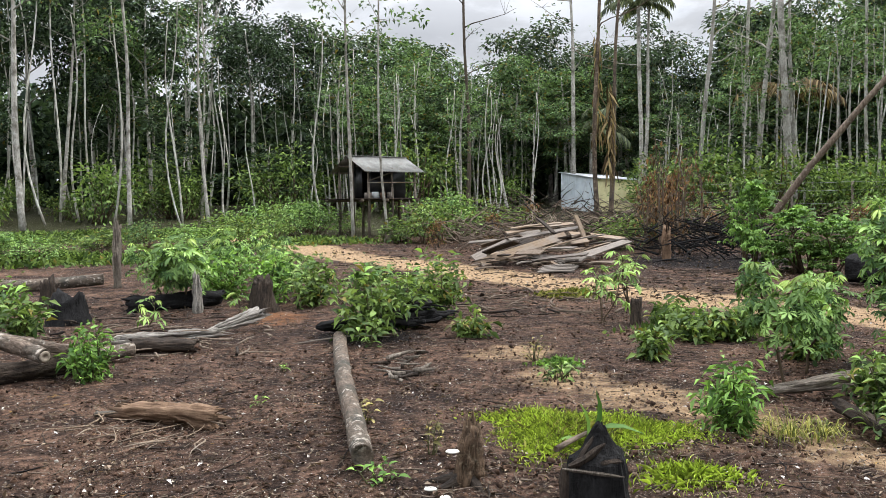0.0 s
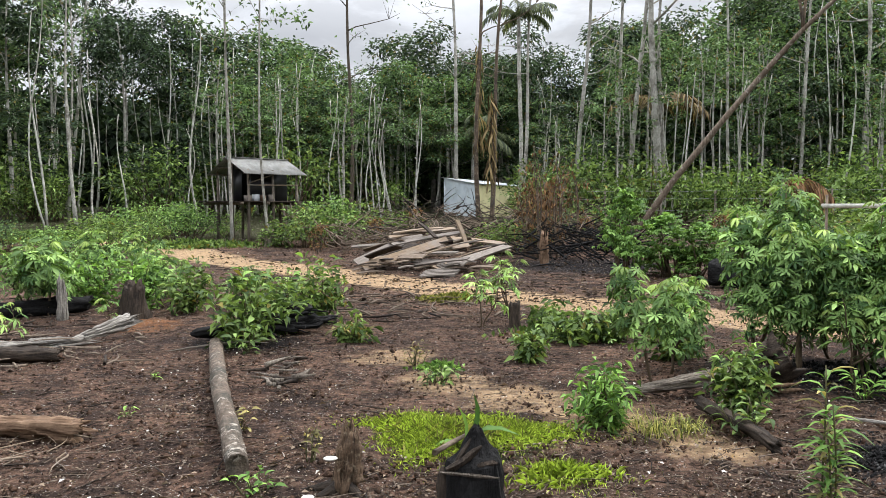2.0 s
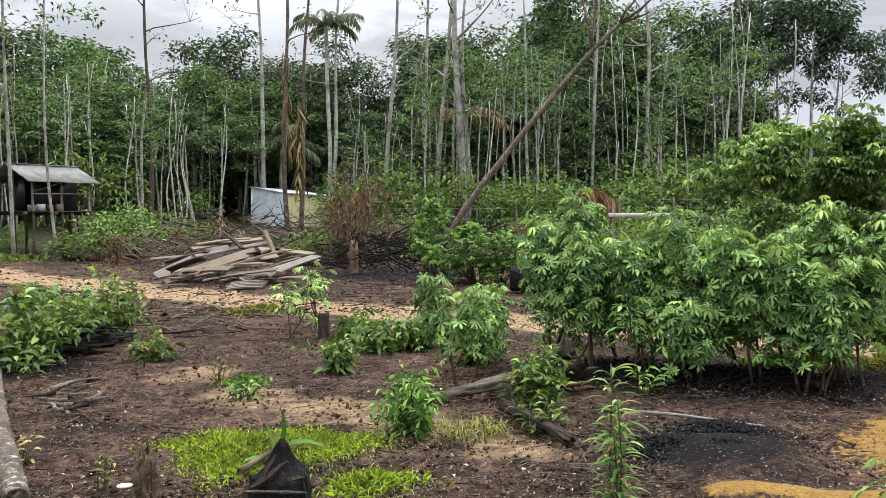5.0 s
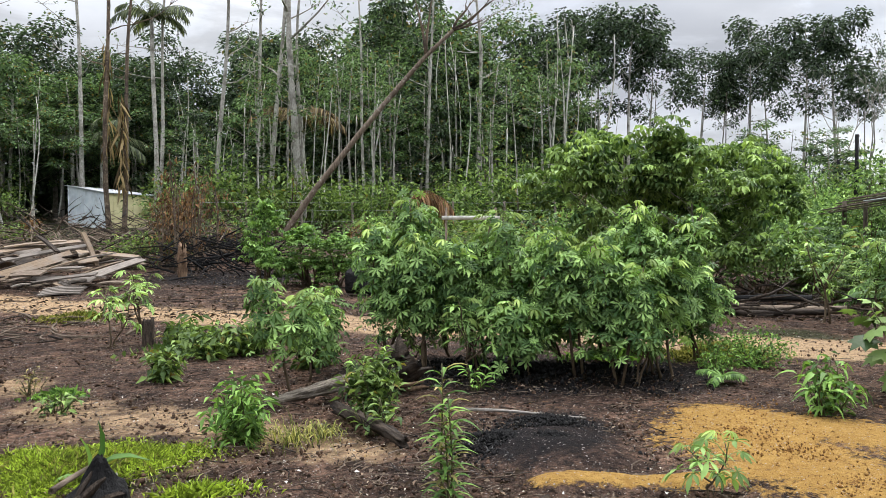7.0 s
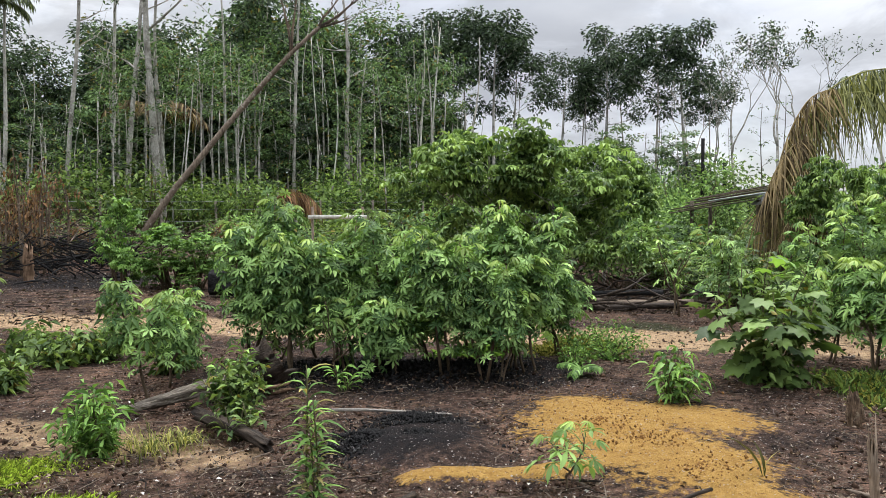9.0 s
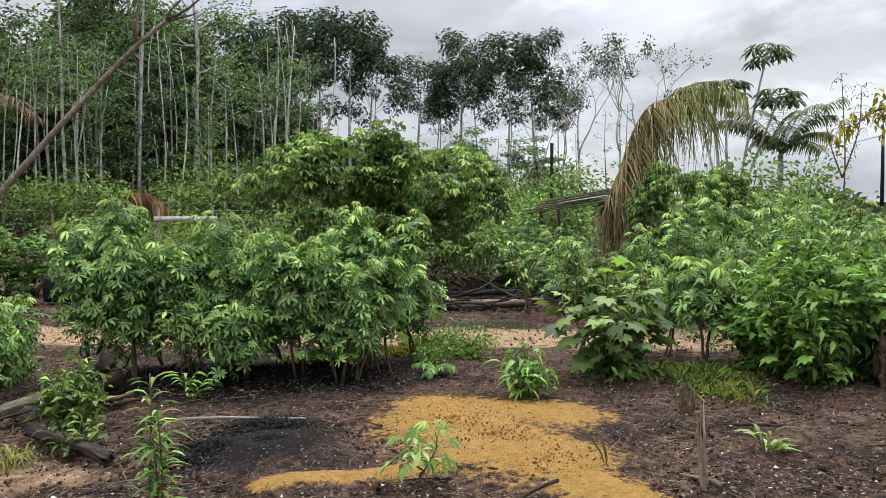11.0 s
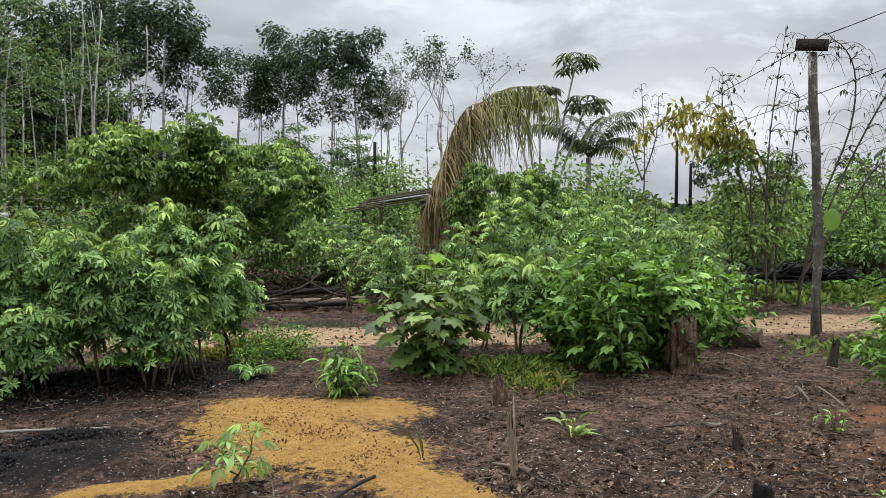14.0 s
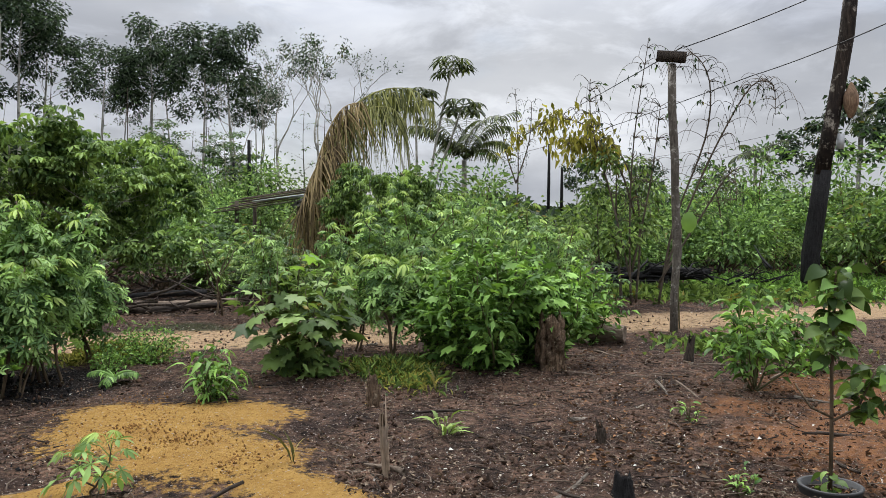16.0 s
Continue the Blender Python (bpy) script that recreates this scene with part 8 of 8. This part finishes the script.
long_grass(1.3, 4.45, 0.36, 110, 0.1, 0.24, 0.0045, M_GRASS, "tuft of long green grass on soil", 3)
long_grass(2.15, 5.3, 0.3, 150, 0.2, 0.42, 0.006, M_GRASS_DULL, "tuft of long green grass", 4)
long_grass(2.4, 5.35, 0.25, 90, 0.15, 0.35, 0.010, M_GRASS_DULL, "tuft of long dull grass", 16)
long_grass(0.8, 5.35, 0.7, 90, 0.1, 0.22, 0.008, M_GRASS, "long blades in a bright grass patch", 17)
grass("grass_patch", 7.7, 2.75, 0.75, 0.4, 2600, 0.06, 0.2, M_GRASS_DULL, "low yellowish weeds beside a bush", 5, 0.6, 0.011)
grass("weed_carpet", 7.75, 2.8, 0.8, 0.45, 1500, 0.06, 0.24, M_LEAF_SHRUB_J, "low green weeds mixed with yellowish grass", 23, 0.6, 0.022)
grass("grass_patch", 7.6, 6.1, 0.7, 0.5, 2600, 0.06, 0.2, M_GRASS_DULL, "low yellowish weeds by the track", 6, 0.3, 0.014)
grass("grass_patch", 2.0, 13.4, 0.5, 0.4, 1200, 0.08, 0.22, M_GRASS_DULL, "low yellowish weeds by the plank heap", 7, 0.3, 0.016)
grass("weed_carpet", -9.8, 21.0, 4.2, 1.6, 2600, 0.12, 0.45, M_LEAF_SHRUB_J, "carpet of bright green weeds before the forest", 8, 0.35, 0.09)
grass("weed_carpet", -12.5, 30.0, 7.0, 3.0, 4200, 0.15, 0.5, M_LEAF_SHRUB_J, "carpet of green weeds under the trees", 19, 0.42, 0.1)
grass("weed_carpet", -4.4, 27.5, 2.6, 1.3, 1200, 0.12, 0.45, M_LEAF_SHRUB_J, "carpet of green weeds near the stilt hut", 9, 0.1, 0.09)
grass("weed_carpet", 20.5, -2.2, 3.4, 3.2, 4200, 0.12, 0.4, M_LEAF_BRIGHT_J, "carpet of bright green weeds around burnt logs", 10, 0.0, 0.05)
grass("weed_carpet", 17.2, 0.3, 1.3, 3.2, 2600, 0.12, 0.42, M_LEAF_SHRUB_J, "carpet of green weeds before burnt logs", 17, 0.0, 0.06)
grass("weed_carpet", 10.6, -0.6, 0.7, 1.1, 700, 0.08, 0.3, M_LEAF_SHRUB_J, "low leafy weeds at the edge of bare soil", 18, 0.0, 0.05)
grass("weed_carpet", 3.0, 9.6, 0.75, 0.4, 700, 0.1, 0.3, M_LEAF_SHRUB_J, "low leafy weeds on bare soil", 11, 0.0, 0.05)
grass("weed_carpet", 1.0, 7.7, 0.22, 0.16, 260, 0.05, 0.16, M_LEAF_BRIGHT_J, "low olive weeds on bare soil", 12, 0.0, 0.03)
grass("weed_carpet", 6.5, 6.6, 0.6, 0.35, 500, 0.08, 0.22, M_LEAF_BRIGHT_J, "low leafy weeds under cassava", 13, 0.0, 0.04)

sprout = thing("sprout_plant", Matrix.Translation(at(8.9, 5.2)), "young plant with two upright broad leaves", "plant")
for a, s, lift in ((0.3, 1.15, 9.0), (2.6, 0.85, 4.0), (-0.2, 1.2, 0.7), (3.4, 0.7, 0.4)):
    put_leaf(with_mat([simple_leaf(1, 0.30, 0.10, 0.1 if lift > 1 else 0.5, 0.03)], M_LEAF_BRIGHT)[0], sprout, aim((0, 0, 0), (math.cos(a - 0.15), math.sin(a - 0.15), lift), s))
blade_plant = thing("blade_plant", Matrix.Translation(at(63.6, 5.1)), "thin plant with long arching grass-like blades", "plant")
for a, s, lift in ((2.6, 1.2, 1.2), (1.2, 0.7, 3.0), (-1.0, 0.6, 3.0)):
    put_leaf(with_mat([simple_leaf(1, 0.36, 0.035, 0.25, 0.01)], M_LEAF_OLIVE)[0], blade_plant, aim((0, 0, 0), (math.cos(a), math.sin(a), lift), s))
blade_plant = thing("blade_plant", Matrix.Translation(at(73.0, 7.4)), "small plant with long pale blades", "plant")
for a, s, lift in ((2.6, 0.8, 1.6), (1.2, 0.7, 3.0), (-1.0, 0.6, 3.0), (4.0, 0.6, 1.2)):
    put_leaf(with_mat([simple_leaf(1, 0.32, 0.045, 0.25, 0.01)], M_LEAF_OLIVE)[0], blade_plant, aim((0, 0, 0), (math.cos(a), math.sin(a), lift), s))

# bracket fungi on and by the small stump
for b, d, z, s in ((-0.6, 4.36, 0.21, 0.04), (-2.2, 4.3, 0.03, 0.036), (-1.2, 4.2, 0.02, 0.03)):
    g = Geo()
    for k, (rr, zz) in enumerate(((0.2, 0.35), (0.8, 0.3), (1.0, 0.1), (0.8, -0.1), (0.2, -0.25))):
        g.v += [(math.cos(j * 0.524) * rr * s, math.sin(j * 0.524) * rr * s * 0.75, zz * s * 0.8) for j in range(12)]
    g.f = [(i * 12 + j, i * 12 + (j + 1) % 12, i * 12 + 12 + (j + 1) % 12, i * 12 + 12 + j) for i in range(4) for j in range(12)] + [tuple(range(12)), tuple(48 + 11 - j for j in range(12))]
    fu = part("bracket_fungus", g, M_FUNGUS)
    fu.matrix_world = Matrix.Translation(at(b, d, z))
    tagged(fu, "pale cream bracket fungus by a stump", "fungus", "bracket fungi")

# ---- litter on the ground: chips, clods, twigs, charcoal ----
M_LITTER = leaf_mat("leaf_litter", (0.05, 0.034, 0.026), (0.30, 0.24, 0.19), rough=0.85, through_light=0.05, dry=(0.55, 0.52, 0.48), dry_share=0.05)
M_LITTER_DARK = leaf_mat("dark_leaf_litter", (0.04, 0.028, 0.022), (0.22, 0.165, 0.125), rough=0.85, through_light=0.05)
M_CHIPS = leaf_mat("pale_wood_chips", (0.22, 0.19, 0.16), (0.50, 0.46, 0.41), rough=0.85, through_light=0.05)
M_LITTER_RED = leaf_mat("reddish_litter", (0.11, 0.055, 0.03), (0.32, 0.18, 0.10), rough=0.85, through_light=0.05)
M_CLOD = flat_mat("soil_clods", (0.012, 0.008, 0.006), (0.11, 0.066, 0.044), 9.0, 0.95, bump=0.6)


def scatter_xy(n, b0, b1, d0, d1, g0):
    b = np.radians(g0.uniform(b0, b1, n))
    d = d0 * (d1 / d0) ** g0.uniform(0, 1, n) ** 1.1
    return d * np.sin(b), d * np.cos(b)


def litter(name, n, b0, b1, d0, d1, l0, l1, aspect, material, label, seed):
    g0 = np.random.default_rng(seed)
    x, y = scatter_xy(n, b0, b1, d0, d1, g0)
    z = np.array([gz(i, j) for i, j in zip(x, y)]) + g0.uniform(0.0, 0.03, n)
    way = np.stack([g0.normal(size=n), g0.normal(size=n), g0.normal(size=n) * 0.25], 1)
    ln = g0.uniform(l0, l1, n)
    tagged(part(name, cloud_mesh(name, *leaf_cloud(np.stack([x, y, z], 1), way, ln, ln * g0.uniform(aspect * 0.5, aspect * 1.5, n), 0.35, 0.1)), material), label, "litter", kind="stuff")


litter("leaf_litter", 22000, -31, 103, 3.6, 15, 0.012, 0.042, 0.5, M_LITTER, "dry leaf litter and chips on dark soil", 1)
litter("leaf_litter", 4600, -31, 103, 3.8, 15, 0.03, 0.075, 0.3, M_LITTER_DARK, "dry fallen leaves on dark soil", 2)
litter("wood_chips", 10000, -31, 103, 3.6, 15, 0.007, 0.022, 0.6, M_CHIPS, "pale wood chips scattered on dark soil", 5)
litter("leaf_litter", 6000, -8, 60, 13, 27, 0.04, 0.13, 0.45, M_LITTER_DARK, "dry leaf litter beyond the track", 6)
litter("wood_chips", 1500, -8, 60, 13, 27, 0.03, 0.08, 0.45, M_CHIPS, "pale wood chips beyond the track", 7)
litter("red_litter", 1300, 82, 103, 5.2, 10, 0.02, 0.07, 0.35, M_LITTER_RED, "reddish bark chips and leaves on soil", 3)


def clods(name, n, b0, b1, d0, d1, s0, s1, material, label, seed, spots=None):
    """Irregular lumps of soil or charcoal."""
    g0 = np.random.default_rng(seed)
    x, y = scatter_xy(n, b0, b1, d0, d1, g0)
    if spots:
        k = g0.integers(0, len(spots), n)
        sp = np.array(spots)[k]
        a, q = g0.uniform(0, 6.28, n), np.abs(g0.normal(size=n)) * 0.6
        x, y = sp[:, 0] + np.cos(a) * q * sp[:, 2], sp[:, 1] + np.sin(a) * q * sp[:, 2]
    z = np.array([gz(i, j) for i, j in zip(x, y)]) + g0.uniform(-0.006, 0.012, n)
    if spots and material is M_CHAR:
        z += np.maximum(0, 0.1 * (1 - q))
    elif spots:
        z += 0.05
    s = s0 * (s1 / s0) ** g0.uniform(0, 1, n)
    form = np.array([(1, 0, 0), (-1, 0, 0), (0, 1, 0), (0, -1, 0), (0, 0, 1), (0, 0, -1)], float)
    v = np.stack([x, y, z], 1)[:, None] + form[None] * s[:, None, None] * g0.uniform(0.4, 1.3, (n, 6, 1)) + g0.normal(size=(n, 6, 3)) * s[:, None, None] * 0.2
    face = np.array([(0, 2, 4), (2, 1, 4), (1, 3, 4), (3, 0, 4), (2, 0, 5), (1, 2, 5), (3, 1, 5), (0, 3, 5)])
    f = (np.arange(n)[:, None, None] * 6 + face[None]).reshape(-1, 3)
    tagged(part(name, cloud_mesh(name, v.reshape(-1, 3), f), material), label, "litter", kind="stuff")


clods("soil_clods", 14000, -31, 103, 3.6, 14, 0.006, 0.026, M_CLOD, "small dark clods of soil", 1)
clods("charcoal_bits", 3600, 30, 50, 4, 7, 0.006, 0.022, M_CHAR, "heap of black charcoal bits and ash", 2, [(3.55, 4.2, 0.5), (3.85, 4.6, 0.4), (3.3, 4.4, 0.4)])
clods("ash_bits", 500, 30, 50, 4, 7, 0.004, 0.012, M_ASH, "grey ash crumbs on a charcoal heap", 5, [(3.55, 4.2, 0.6), (3.85, 4.6, 0.5), (3.2, 4.4, 0.5)])
clods("charcoal_bits", 1800, 26, 52, 7, 9, 0.008, 0.03, M_CHAR, "small black bits under cassava", 3, [(4.6, 6.7, 1.0), (5.6, 5.9, 0.9), (5.1, 6.2, 0.8)])
M_SAND_CLOD = flat_mat("sandy_crumbs", (0.06, 0.028, 0.012), (0.36, 0.19, 0.06), 30.0, 0.95, bump=0.6)
clods("sand_crumbs", 1100, 44, 66, 4.0, 7.5, 0.004, 0.014, M_SAND_CLOD, "brown crumbs scattered on orange sand", 4, [(5.3, 4.0, 0.6), (4.9, 3.7, 0.5), (4.7, 3.2, 0.5), (4.4, 2.6, 0.35)])


def twigs(name, n, b0, b1, d0, d1, l0, l1, k0, material, label, seed):
    r, g0 = random.Random(seed), np.random.default_rng(seed)
    g = Geo()
    x, y = scatter_xy(n, b0, b1, d0, d1, g0)
    for px, py in zip(x, y):
        a, ln = r.uniform(0, 6.28), r.uniform(l0, l1)
        p = Vector((px, py, gz(px, py) + 0.012))
        q = p + Vector((math.cos(a) * ln, math.sin(a) * ln, r.uniform(0, 0.12) * ln))
        k = k0 * r.uniform(0.5, 1.4)
        g.tube(curved(p, q, ln * 0.07, 4, r), [k, k * 0.9, k * 0.7, k * 0.4], 3, cap=False)
    tagged(part(name, g, material), label, "twigs", kind="stuff")


twigs("twig_litter", 2600, -31, 103, 3.6, 13, 0.03, 0.22, 0.0042, M_STICK, "dry brown twigs scattered on soil", 1)
twigs("twig_litter", 1000, -31, 103, 3.6, 13, 0.04, 0.3, 0.005, M_CHAR_BROWN, "charred twigs scattered on soil", 2)
twigs("twig_litter", 500, -8, 60, 13, 26, 0.2, 0.9, 0.009, M_CHAR_BROWN, "charred twigs scattered beyond the track", 3)
r = random.Random(77)
for i in range(34):
    b, d = r.uniform(-29, 101), r.uniform(4.3, 10.5)
    if abs(b - 50) < 9:
        continue
    a, ln = r.uniform(0, 6.28), r.uniform(0.4, 1.1)
    p = at(b, d, 0.02)
    q = p + Vector((math.cos(a) * ln, math.sin(a) * ln, 0))
    q.z = gz(q.x, q.y) + 0.02
    log("dry_branch", p, q, 0.014 * r.uniform(0.7, 1.5), 0.008, r.choice((M_STICK, M_CHAR_BROWN, M_WOOD_GREY)), "thin dry branch lying on bare soil", 200 + i, 7, 0.3, 0.05, 9, "dry branches")


# the clearing's far side, behind the standing place: forest all round
n = 26000
b = np.radians(nrng.uniform(128, 322, n))
dd = nrng.uniform(45, 60, n)
z = nrng.uniform(0, 1, n) ** 0.85 * (9 + 4 * np.sin(b * 9) + 2 * np.sin(b * 23))
ln = nrng.uniform(0.5, 1.0, n)
v, f = leaf_cloud(np.stack([dd * np.sin(b), dd * np.cos(b), z + 1.2], 1), nrng.normal(size=(n, 3)), ln, ln * 0.55)
tagged(part("deep_woods", cloud_mesh("deep_woods", v, f), M_LEAF_WOODS), "forest closing the clearing's other side", "woods", kind="stuff")

# sawn ends of the pale logs: a lighter ring and a dark heart
M_END = flat_mat("sawn_log_end", (0.16, 0.13, 0.10), (0.34, 0.29, 0.23), 14.0, 0.85, bump=0.5)
for ob in [o for o in scene.objects if o.name.startswith("fallen_log") and "pale" in o.get("label", "")]:
    zs = [v.co.z for v in ob.data.vertices]
    ring = [v.co for v in ob.data.vertices if v.co.z > max(zs) - 0.004]
    if len(ring) < 8:
        continue
    cx, cy = sum(p.x for p in ring) / len(ring), sum(p.y for p in ring) / len(ring)
    rr = sum(math.hypot(p.x - cx, p.y - cy) for p in ring) / len(ring)
    g = Geo()
    for q, up in ((0.80, 0.0), (0.74, 0.008), (0.35, 0.006), (0.28, -0.004), (0.05, -0.006)):
        g.v += [(cx + math.cos(k * 0.3927) * rr * q, cy + math.sin(k * 0.3927) * rr * q, max(zs) + up) for k in range(16)]
    g.f = [(i * 16 + k, i * 16 + (k + 1) % 16, i * 16 + 16 + (k + 1) % 16, i * 16 + 16 + k) for i in range(4) for k in range(16)] + [tuple(64 + k for k in range(16))]
    part("cut_face", g, M_END, ob, "ringed sawn end")
